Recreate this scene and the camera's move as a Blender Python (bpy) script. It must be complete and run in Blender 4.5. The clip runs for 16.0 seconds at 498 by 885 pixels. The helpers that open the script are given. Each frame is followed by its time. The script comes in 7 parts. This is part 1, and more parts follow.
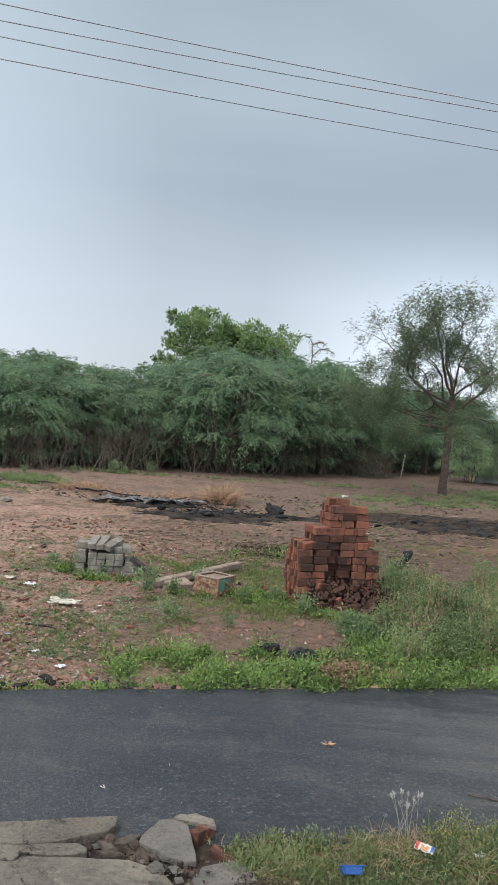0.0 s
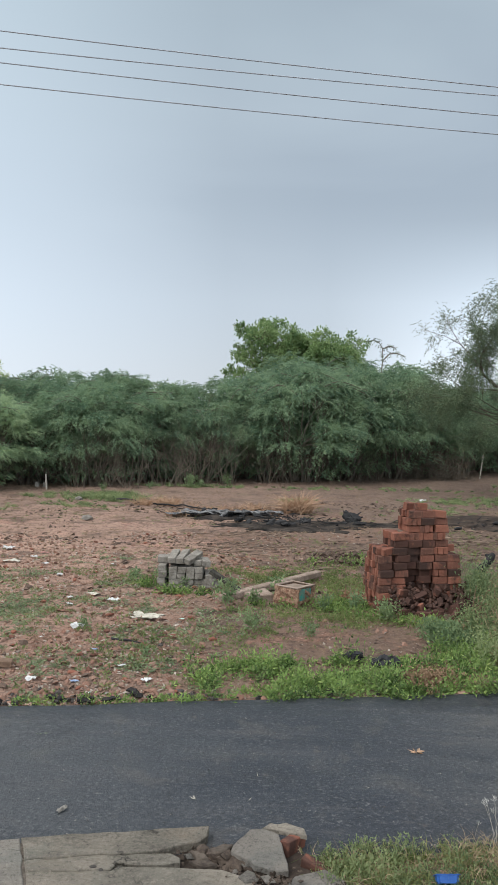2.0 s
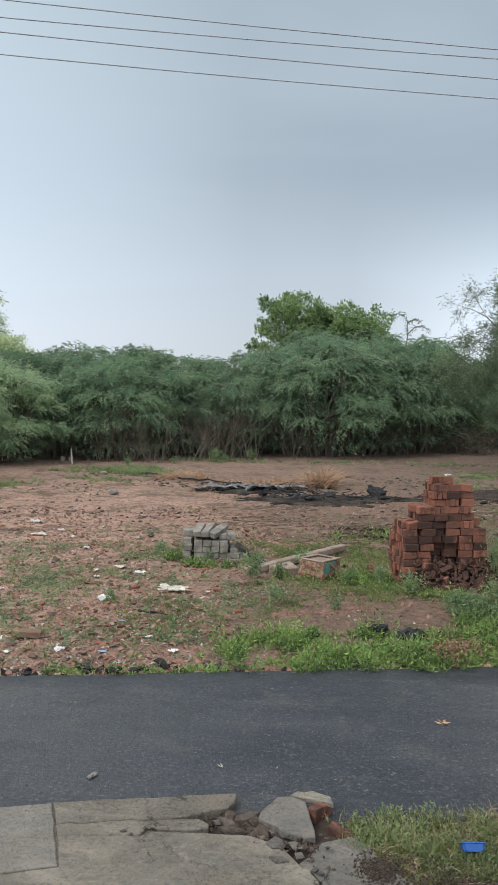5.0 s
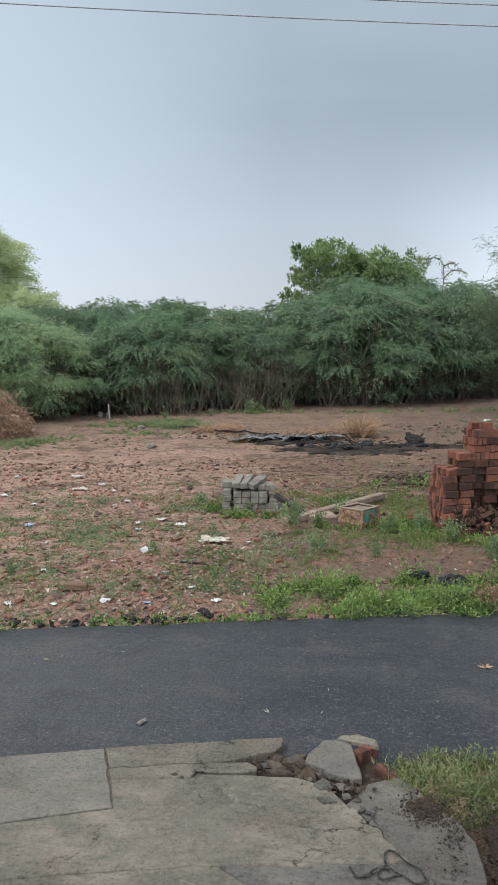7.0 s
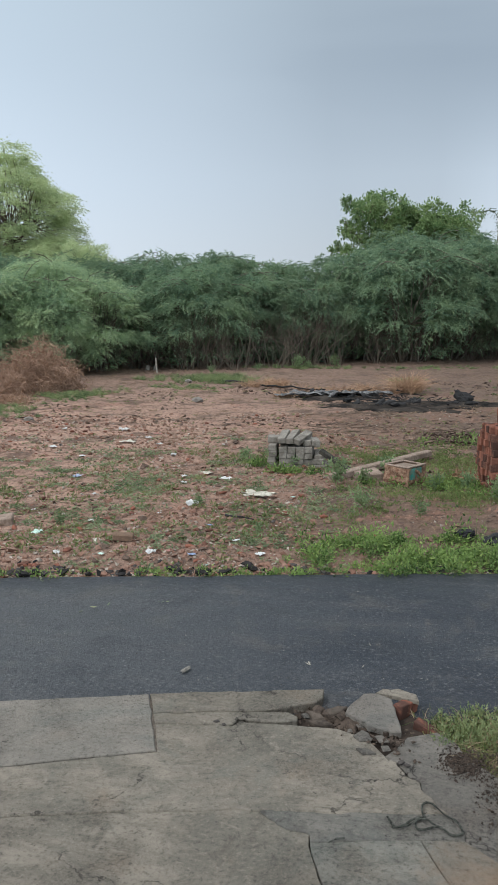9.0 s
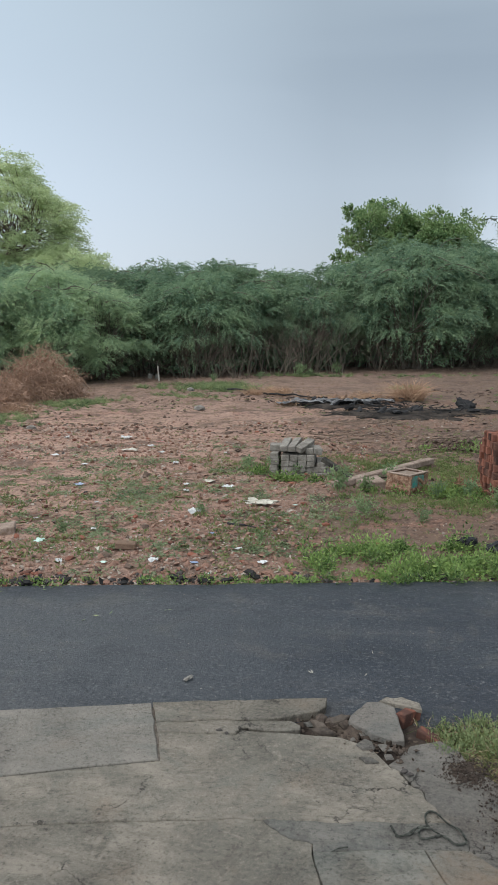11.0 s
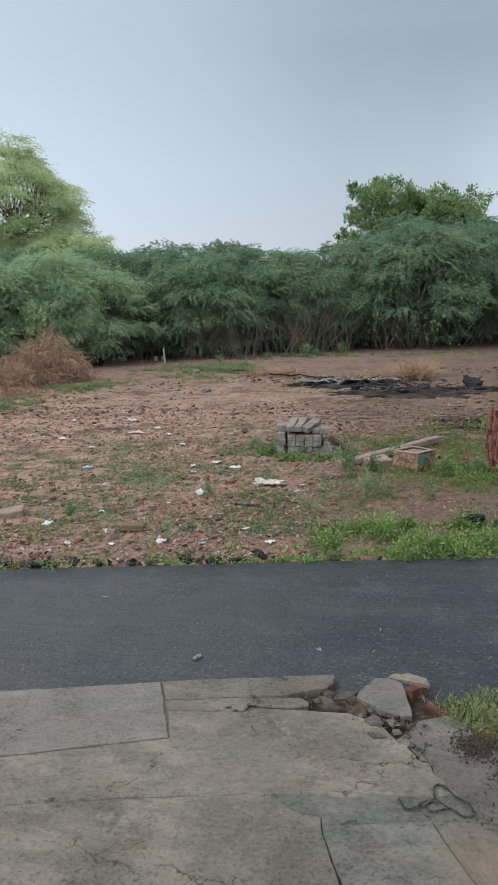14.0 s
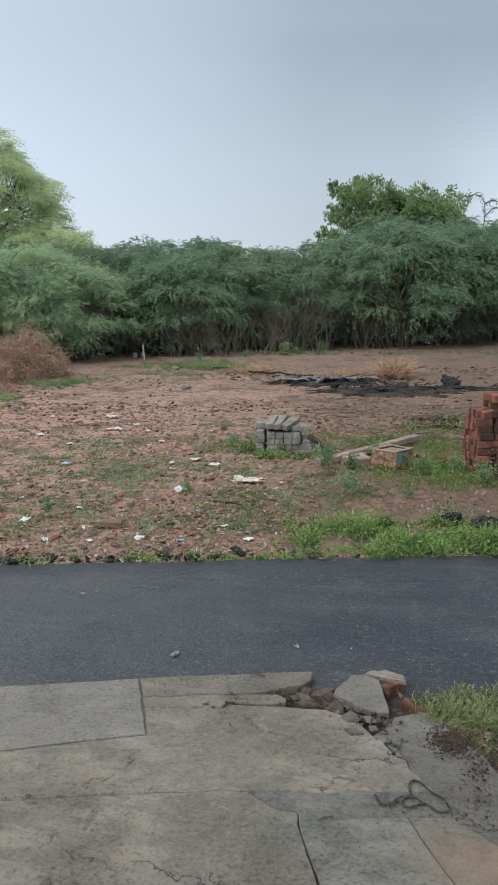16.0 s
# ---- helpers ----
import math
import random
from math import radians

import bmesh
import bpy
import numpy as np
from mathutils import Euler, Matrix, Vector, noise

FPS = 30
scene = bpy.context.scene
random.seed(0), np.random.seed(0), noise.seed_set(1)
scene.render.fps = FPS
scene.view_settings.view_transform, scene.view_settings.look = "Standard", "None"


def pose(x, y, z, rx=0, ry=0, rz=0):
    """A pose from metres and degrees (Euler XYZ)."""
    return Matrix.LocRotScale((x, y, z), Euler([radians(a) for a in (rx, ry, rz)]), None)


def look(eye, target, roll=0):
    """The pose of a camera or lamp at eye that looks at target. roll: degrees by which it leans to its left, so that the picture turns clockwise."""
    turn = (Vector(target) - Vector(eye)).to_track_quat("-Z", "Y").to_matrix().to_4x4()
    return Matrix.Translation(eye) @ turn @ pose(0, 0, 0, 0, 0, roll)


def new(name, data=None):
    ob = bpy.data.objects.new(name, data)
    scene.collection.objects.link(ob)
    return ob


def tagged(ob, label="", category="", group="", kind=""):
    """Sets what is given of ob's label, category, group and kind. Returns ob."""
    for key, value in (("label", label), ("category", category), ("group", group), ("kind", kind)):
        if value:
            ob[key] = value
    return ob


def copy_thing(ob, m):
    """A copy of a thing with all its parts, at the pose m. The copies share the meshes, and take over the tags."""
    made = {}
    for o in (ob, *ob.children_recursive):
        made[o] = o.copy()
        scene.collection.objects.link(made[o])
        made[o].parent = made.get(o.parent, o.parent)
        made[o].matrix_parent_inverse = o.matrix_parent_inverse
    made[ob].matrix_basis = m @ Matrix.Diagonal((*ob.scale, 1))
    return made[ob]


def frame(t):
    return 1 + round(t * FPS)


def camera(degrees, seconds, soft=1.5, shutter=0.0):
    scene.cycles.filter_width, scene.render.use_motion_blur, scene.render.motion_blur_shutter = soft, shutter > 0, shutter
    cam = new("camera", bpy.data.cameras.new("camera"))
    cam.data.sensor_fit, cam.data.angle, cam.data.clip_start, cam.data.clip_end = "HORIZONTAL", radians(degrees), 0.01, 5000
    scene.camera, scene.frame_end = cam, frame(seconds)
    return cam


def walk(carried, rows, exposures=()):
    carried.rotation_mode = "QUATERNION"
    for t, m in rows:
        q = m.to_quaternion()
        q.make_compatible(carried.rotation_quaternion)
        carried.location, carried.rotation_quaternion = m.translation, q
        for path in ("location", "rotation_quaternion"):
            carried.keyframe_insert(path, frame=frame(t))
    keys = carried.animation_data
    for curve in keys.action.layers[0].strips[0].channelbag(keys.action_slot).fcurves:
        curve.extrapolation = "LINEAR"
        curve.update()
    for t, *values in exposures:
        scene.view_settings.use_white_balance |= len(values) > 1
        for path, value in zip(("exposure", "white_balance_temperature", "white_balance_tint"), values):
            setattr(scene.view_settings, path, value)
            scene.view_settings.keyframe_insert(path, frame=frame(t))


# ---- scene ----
PATH = [
    (0, (-0.012, 0.183, 2.976), (-0.058, 2.18, 2.889), 4.0),
    (0.5, (0.01, 0.175, 2.973), (-0.132, 2.168, 2.874), 2.5),
    (1, (0.012, 0.156, 2.968), (-0.186, 2.144, 2.863), 1.3),
    (1.5, (0.011, 0.149, 2.979), (-0.201, 2.136, 2.909), 1.0),
    (2, (0.006, 0.145, 2.979), (-0.216, 2.131, 2.908), 1.0),
    (2.5, (-0.004, 0.132, 2.975), (-0.251, 2.116, 2.906), 0.5),
    (3, (-0.001, 0.127, 2.971), (-0.223, 2.113, 2.901), 0.1),
    (3.5, (0.002, 0.134, 2.967), (-0.172, 2.125, 2.892), 0.3),
    (4, (-0.016, 0.136, 2.966), (-0.208, 2.126, 2.895), 1.0),
    (4.5, (-0.021, 0.132, 2.962), (-0.266, 2.115, 2.862), 1.2),
    (4.7, (-0.015, 0.134, 2.962), (-0.279, 2.113, 2.846), 1.1),
    (6.8, (-0.025, 0.146, 2.961), (-0.352, 2.109, 2.759), -0.6),
    (7, (-0.033, 0.141, 2.96), (-0.392, 2.093, 2.713), -0.9),
    (7.5, (-0.034, 0.145, 2.963), (-0.455, 2.075, 2.649), -1.1),
    (8, (-0.031, 0.148, 2.96), (-0.479, 2.068, 2.626), -0.9),
    (8.5, (-0.038, 0.144, 2.958), (-0.502, 2.058, 2.611), -0.6),
    (9, (-0.032, 0.143, 2.956), (-0.496, 2.057, 2.605), -0.5),
    (11.5, (-0.03, 0.131, 2.961), (-0.5, 2.047, 2.631), -0.7),
    (12, (-0.029, 0.13, 2.959), (-0.498, 2.045, 2.621), -0.8),
    (12.5, (-0.035, 0.13, 2.956), (-0.509, 2.042, 2.613), -0.8),
    (13, (-0.022, 0.125, 2.956), (-0.521, 2.03, 2.61), -1.3),
    (13.5, (-0.021, 0.126, 2.951), (-0.526, 2.029, 2.602), -1.5),
    (14, (-0.009, 0.133, 2.945), (-0.495, 2.036, 2.57), -1.6),
    (14.5, (-0.014, 0.127, 2.943), (-0.485, 2.033, 2.562), -1.4),
    (15, (-0.003, 0.124, 2.945), (-0.443, 2.038, 2.567), -1.1),
    (15.5, (-0.017, 0.123, 2.95), (-0.459, 2.038, 2.579), -0.8),
    (16, (-0.012, 0.124, 2.945), (-0.449, 2.038, 2.563), -0.9),
]
cam = camera(33.0, 16.0)
walk(cam, [(t, look(e, a, r)) for t, e, a, r in PATH], [(0, 0.0, 6500, 11), (4.5, -0.03, 6500, 11), (7.5, -0.12, 6450, 11), (9.0, -0.18, 6330, 10), (13.5, -0.20, 6310, 10), (16.0, -0.14, 6300, 10)])

# ---- node helpers ----


def add(tree, kind, ins=None, **attrs):
    n = tree.nodes.new(kind)
    for k, v in attrs.items():
        if k == "operation":
            n.operation = v
        elif k == "data_type":
            n.data_type = v
        elif k == "blend_type":
            n.blend_type = v
        elif k == "feature":
            n.feature = v
        elif k == "sky_type":
            n.sky_type = v
        elif k == "use_clamp":
            n.use_clamp = v
    for k, v in (ins or {}).items():
        if isinstance(v, bpy.types.NodeSocket):
            tree.links.new(v, n.inputs[k])
        else:
            n.inputs[k].default_value = v
    return n


def rgb(c):
    return (c[0], c[1], c[2], 1.0)


def mixc(tree, fac, a, b, blend="MIX"):
    a = a if isinstance(a, bpy.types.NodeSocket) else rgb(a)
    b = b if isinstance(b, bpy.types.NodeSocket) else rgb(b)
    return add(tree, "ShaderNodeMix", {0: fac, 6: a, 7: b}, data_type="RGBA", blend_type=blend).outputs[2]


def grain(tree, vec, scale, detail=4.0, rough=0.55, warp=0.0):
    return add(tree, "ShaderNodeTexNoise", {"Vector": vec, "Scale": scale, "Detail": detail, "Roughness": rough, "Distortion": warp}).outputs[0]


def span(tree, v, lo, hi, a=0.0, b=1.0):
    return add(tree, "ShaderNodeMapRange", {0: v, 1: lo, 2: hi, 3: a, 4: b}).outputs[0]


def maths(tree, op, a, b=0.0):
    return add(tree, "ShaderNodeMath", {0: a, 1: b}, operation=op, use_clamp=False).outputs[0]


def stretch(tree, vec, x, y, z, rz=0.0):
    return add(tree, "ShaderNodeMapping", {"Vector": vec, "Scale": (x, y, z), "Rotation": (0, 0, rz)}).outputs[0]


def start(name, rough=0.9, spec=0.3):
    m = bpy.data.materials.new(name)
    m.use_nodes = True
    b = m.node_tree.nodes["Principled BSDF"]
    b.inputs["Roughness"].default_value = rough
    b.inputs["Specular IOR Level"].default_value = spec
    return m, m.node_tree, b


def bump(tree, b, height, strength=0.4, dist=0.01):
    n = add(tree, "ShaderNodeBump", {"Strength": strength, "Distance": dist, "Height": height})
    tree.links.new(n.outputs[0], b.inputs["Normal"])


# ---- sky and sun ----
w = bpy.data.worlds.new("sky")
scene.world = w
w.use_nodes = True
wt = w.node_tree
way = add(wt, "ShaderNodeTexCoord").outputs["Generated"]
parts3 = add(wt, "ShaderNodeSeparateXYZ", {0: way}).outputs
ramp = add(wt, "ShaderNodeValToRGB", {0: parts3[2]})
el = ramp.color_ramp.elements
el[0].position, el[0].color = 0.0, (0.645, 0.71, 0.78, 1)
el[1].position, el[1].color = 1.0, (2.05, 2.09, 2.09, 1)
for p, c in ((0.12, (0.585, 0.67, 0.755)), (0.24, (0.52, 0.61, 0.69)), (0.45, (0.455, 0.555, 0.62)), (0.70, (1.62, 1.66, 1.68))):
    e = el.new(p)
    e.color = rgb(c)
cloud_at = add(wt, "ShaderNodeMapping", {"Vector": way, "Scale": (1.5, 0.9, 4.2), "Location": (0.32, 0.1, 0.42), "Rotation": (0, 0.10, 0)}).outputs[0]
cloud = grain(wt, cloud_at, 1.25, 3.5, 0.42, 0.5)
side = span(wt, parts3[0], -0.30, -0.02)
veil = maths(wt, "MULTIPLY", span(wt, cloud, 0.34, 0.56), span(wt, side, 0.0, 1.0, 0.15, 1.0))
lift = span(wt, parts3[2], 0.13, 0.24)
shade = mixc(wt, maths(wt, "MULTIPLY", maths(wt, "MULTIPLY", veil, lift), 0.62), ramp.outputs[0], (0.36, 0.435, 0.515))
blue = add(wt, "ShaderNodeTexSky", sky_type="NISHITA")
blue.sun_disc, blue.sun_elevation, blue.sun_rotation = False, radians(42), radians(-143)
dim = add(wt, "ShaderNodeVectorMath", {0: blue.outputs[0], "Scale": 0.10}, operation="SCALE").outputs[0]
glow = maths(wt, "MULTIPLY", span(wt, parts3[0], -0.50, -0.14, 1.42, 1.0), span(wt, parts3[1], -0.9, 0.35, 1.75, 1.0))
east_low = maths(wt, "MULTIPLY", span(wt, parts3[0], -0.02, 0.17), span(wt, parts3[2], 0.07, 0.22, 1.0, 0.0))
glow = maths(wt, "MULTIPLY", glow, span(wt, east_low, 0.0, 1.0, 1.0, 1.6))
shade = add(wt, "ShaderNodeVectorMath", {0: shade, "Scale": glow}, operation="SCALE").outputs[0]
sky = mixc(wt, 0.10, shade, dim)
bg = wt.nodes["Background"]
wt.links.new(sky, bg.inputs[0])
bg.inputs[1].default_value = 1.0
sun = new("sun", bpy.data.lights.new("sun", "SUN"))
sun.data.energy, sun.data.angle, sun.data.color = 1.4, radians(22), (1.0, 0.95, 0.88)
sun.matrix_world = look((-18, -24, 27), (0, 0, 0))

# ---- materials ----


def soil_material():
    m, t, b = start("soil", 0.95, 0.15)
    p = add(t, "ShaderNodeNewGeometry").outputs["Position"]
    big, mid, fine = grain(t, p, 0.22, 4), grain(t, p, 1.3, 6, 0.65), grain(t, p, 11, 8, 0.75)
    clod = grain(t, p, 4.6, 5, 0.7, 0.4)
    streak = grain(t, stretch(t, p, 0.8, 1.3, 1, 0.23), 2.4, 7, 0.7)
    c = mixc(t, span(t, big, 0.38, 0.62), (0.265, 0.176, 0.136), (0.405, 0.245, 0.180))
    c = mixc(t, span(t, mid, 0.42, 0.62), c, (0.312, 0.216, 0.163))
    east = maths(t, "ADD", add(t, "ShaderNodeSeparateXYZ", {0: p}).outputs[0], maths(t, "MULTIPLY", grain(t, p, 0.35, 4), 9.0))
    c = mixc(t, span(t, east, 0.5, 7.0, 0.0, 0.85), c, (0.128, 0.092, 0.069))
    west = maths(t, "ADD", add(t, "ShaderNodeSeparateXYZ", {0: p}).outputs[0], maths(t, "MULTIPLY", grain(t, p, 0.5, 4), 6.0))
    deep = maths(t, "ADD", add(t, "ShaderNodeSeparateXYZ", {0: p}).outputs[1], maths(t, "MULTIPLY", grain(t, p, 0.33, 5), 14.0))
    c = mixc(t, maths(t, "MULTIPLY", span(t, west, 1.0, -3.5, 0.0, 0.8), span(t, grain(t, p, 0.55, 5, 0.6, 0.5), 0.40, 0.62, 0.6, 1.0)), c, (0.560, 0.365, 0.280))
    c = mixc(t, span(t, grain(t, p, 0.62, 6, 0.62, 1.0), 0.54, 0.64, 0, 0.45), c, (0.385, 0.195, 0.140))
    c = mixc(t, span(t, deep, 27.0, 33.0, 0.0, 0.7), c, (0.205, 0.147, 0.115))
    c = mixc(t, span(t, grain(t, p, 0.8, 7, 0.7, 0.8), 0.53, 0.60, 0.0, 0.75), c, (0.125, 0.090, 0.072))
    c = mixc(t, span(t, streak, 0.52, 0.68, 0, 0.8), c, (0.149, 0.102, 0.082))
    c = mixc(t, span(t, clod, 0.58, 0.70, 0, 0.65), c, (0.430, 0.270, 0.200))
    c = mixc(t, span(t, clod, 0.44, 0.34, 0, 0.85), c, (0.109, 0.075, 0.060))
    c = mixc(t, span(t, fine, 0.50, 0.66, 0.0, 0.7), c, (0.109, 0.073, 0.059))
    c = mixc(t, span(t, grain(t, p, 24, 4, 0.6), 0.60, 0.70, 0.0, 0.6), c, (0.562, 0.411, 0.326))
    c = mixc(t, span(t, grain(t, p, 0.9, 5), 0.56, 0.68, 0, 0.18), c, (0.164, 0.160, 0.095))
    c = mixc(t, span(t, grain(t, p, 7.5, 6, 0.7), 0.56, 0.66, 0, 0.65), c, (0.062, 0.044, 0.034))
    t.links.new(c, b.inputs["Base Color"])
    bump(t, b, maths(t, "ADD", maths(t, "ADD", clod, mid), maths(t, "ADD", fine, streak)), 1.0, 0.085)
    return m


def asphalt_material():
    m, t, b = start("asphalt", 0.6, 0.38)
    p = add(t, "ShaderNodeNewGeometry").outputs["Position"]
    run = stretch(t, p, 0.30, 2.2, 1, -0.238)
    big, streak, grit = grain(t, stretch(t, p, 0.6, 1.5, 1, -0.238), 0.65, 4), grain(t, run, 1.3, 6, 0.62, 0.6), grain(t, p, 70, 3, 0.85)
    mottle, stones = grain(t, p, 1.7, 6, 0.66, 0.6), grain(t, p, 34, 3, 0.75)
    c = mixc(t, span(t, big, 0.35, 0.65), (0.0165, 0.022, 0.032), (0.038, 0.0445, 0.053))
    c = mixc(t, span(t, streak, 0.50, 0.70, 0, 0.6), c, (0.086, 0.088, 0.092))
    c = mixc(t, span(t, streak, 0.44, 0.32, 0, 0.7), c, (0.017, 0.020, 0.027))
    # tone set by position: dark along both edges, paler towards west and east
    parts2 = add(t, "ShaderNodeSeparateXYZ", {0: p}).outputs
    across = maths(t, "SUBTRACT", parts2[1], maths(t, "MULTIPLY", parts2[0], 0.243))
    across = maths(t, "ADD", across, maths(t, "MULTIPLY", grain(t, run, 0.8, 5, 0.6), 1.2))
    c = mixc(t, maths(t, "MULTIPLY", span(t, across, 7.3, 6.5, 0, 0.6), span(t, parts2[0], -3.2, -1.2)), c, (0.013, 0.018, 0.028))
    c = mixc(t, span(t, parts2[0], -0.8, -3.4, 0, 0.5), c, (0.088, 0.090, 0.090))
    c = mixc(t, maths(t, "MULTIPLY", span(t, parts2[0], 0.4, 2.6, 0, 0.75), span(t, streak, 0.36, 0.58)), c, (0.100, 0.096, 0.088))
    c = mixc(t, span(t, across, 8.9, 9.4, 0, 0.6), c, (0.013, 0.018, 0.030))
    c = mixc(t, span(t, mottle, 0.54, 0.70, 0, 0.6), c, (0.088, 0.082, 0.074))
    c = mixc(t, span(t, mottle, 0.44, 0.34, 0, 0.55), c, (0.017, 0.020, 0.026))
    c = mixc(t, span(t, stones, 0.56, 0.68, 0, 0.75), c, (0.15, 0.15, 0.15))
    c = mixc(t, span(t, stones, 0.45, 0.35, 0, 0.75), c, (0.009, 0.010, 0.013))
    c = mixc(t, span(t, grit, 0.55, 0.68, 0, 0.5), c, (0.17, 0.17, 0.17))
    c = mixc(t, span(t, grit, 0.46, 0.36, 0, 0.6), c, (0.010, 0.011, 0.013))
    c = mixc(t, span(t, grain(t, p, 4.2, 7, 0.75, 0.8), 0.62, 0.72, 0, 0.6), c, (0.13, 0.112, 0.092))
    t.links.new(c, b.inputs["Base Color"])
    t.links.new(span(t, streak, 0.3, 0.7, 0.42, 0.70), b.inputs["Roughness"])
    bump(t, b, maths(t, "ADD", grit, stones), 1.0, 0.011)
    return m


def concrete_material(name="concrete", tone=(0.163, 0.144, 0.117), cracks=True, stain=None, calm=0.0):
    m, t, b = start(name, 0.9, 0.22)
    p = add(t, "ShaderNodeNewGeometry").outputs["Position"]
    tint = add(t, "ShaderNodeObjectInfo").outputs["Random"]
    run = stretch(t, p, 0.7, 3.2, 1, -0.24)
    big, mid, fine = grain(t, p, 0.9, 6, 0.6), grain(t, run, 1.7, 9, 0.68, 0.8), grain(t, p, 38, 8, 0.78)
    blot, grit = grain(t, p, 3.2, 8, 0.68, 1.4), grain(t, p, 120, 3, 0.8)
    pebbly = span(t, grain(t, p, 1.05, 6, 0.62, 0.6), 0.49, 0.57)
    light, dark, darker = tuple(x * 1.62 for x in tone), tuple(x * 0.70 for x in tone), tuple(x * 0.34 for x in tone)
    c = mixc(t, span(t, big, 0.36, 0.64), tone, light)
    c = mixc(t, span(t, mid, 0.46, 0.64, 0, 0.6), c, dark)
    c = mixc(t, span(t, grain(t, p, 0.75, 7, 0.62, 1.2), 0.50, 0.60, 0, 0.6), c, (tone[0] * 0.72, tone[1] * 0.77, tone[2] * 0.79))
    c = mixc(t, span(t, grain(t, p, 1.7, 6, 0.6), 0.58, 0.70, 0, 0.3), c, (tone[0] * 1.42, tone[1] * 1.08, tone[2] * 0.86))
    c = mixc(t, span(t, blot, 0.55, 0.62, 0, 0.6), c, dark)
    c = mixc(t, span(t, blot, 0.40, 0.33, 0, 0.6), c, light)
    if calm:
        c = mixc(t, calm, c, mixc(t, span(t, big, 0.40, 0.60), tuple(x * 1.25 for x in tone), tuple(x * 1.5 for x in tone)))
    c = mixc(t, maths(t, "MULTIPLY", pebbly, 0.2), c, dark)
    c = mixc(t, maths(t, "MULTIPLY", pebbly, span(t, fine, 0.49, 0.64, 0, 0.5)), c, darker)
    c = mixc(t, maths(t, "MULTIPLY", pebbly, span(t, grit, 0.55, 0.68, 0, 0.8)), c, light)
    rough, pits = grain(t, p, 13, 8, 0.8, 0.5), grain(t, run, 9, 8, 0.8)
    c = mixc(t, span(t, grain(t, p, 1.25, 8, 0.68, 1.0), 0.54, 0.62, 0, 0.42), c, (tone[0] * 0.80, tone[1] * 0.92, tone[2] * 0.98))
    c = mixc(t, span(t, rough, 0.55, 0.66, 0, 0.55), c, darker)
    c = mixc(t, span(t, rough, 0.43, 0.33, 0, 0.5), c, light)
    c = mixc(t, span(t, pits, 0.60, 0.68, 0, 0.6), c, darker)
    c = mixc(t, span(t, fine, 0.53, 0.67, 0, 0.75), c, darker)
    c = mixc(t, span(t, fine, 0.45, 0.33, 0, 0.8), c, light)
    c = mixc(t, span(t, grain(t, p, 23, 2), 0.735, 0.76, 0, 0.7), c, (0.028, 0.026, 0.023))
    if stain is not None:
        far = add(t, "ShaderNodeVectorMath", {0: p, 1: stain}, operation="DISTANCE").outputs[1]
        far = maths(t, "ADD", far, maths(t, "MULTIPLY", grain(t, p, 3.4, 8, 0.7), 0.75))
        c = mixc(t, span(t, far, 0.74, 0.46, 0, 0.55), c, (tone[0] * 1.9, tone[1] * 1.28, tone[2] * 0.92))
    c = add(t, "ShaderNodeVectorMath", {0: c, "Scale": span(t, tint, 0, 1, 1.06, 1.32)}, operation="SCALE").outputs[0]
    h = maths(t, "ADD", maths(t, "ADD", fine, rough), maths(t, "ADD", mid, maths(t, "MULTIPLY", blot, 0.9)))
    h = maths(t, "ADD", h, maths(t, "MULTIPLY", maths(t, "MULTIPLY", pebbly, grit), 0.9))
    if cracks:
        wob = add(t, "ShaderNodeVectorMath", {0: p, 1: add(t, "ShaderNodeVectorMath", {0: add(t, "ShaderNodeTexNoise", {"Vector": p, "Scale": 2.2, "Detail": 7.0, "Roughness": 0.62}).outputs[1], "Scale": 0.75}, operation="SCALE").outputs[0]}, operation="ADD").outputs[0]
        edge = add(t, "ShaderNodeTexVoronoi", {"Vector": wob, "Scale": 0.9}, feature="DISTANCE_TO_EDGE").outputs[0]
        line = maths(t, "MULTIPLY", span(t, edge, 0.0, 0.0085, 1, 0), span(t, grain(t, p, 1.9, 4), 0.47, 0.55))
        c = mixc(t, maths(t, "MULTIPLY", line, 0.88), c, (0.035, 0.031, 0.027))
        h = maths(t, "SUBTRACT", h, maths(t, "MULTIPLY", line, 0.6))
    t.links.new(c, b.inputs["Base Color"])
    bump(t, b, h, 1.0, 0.016)
    return m


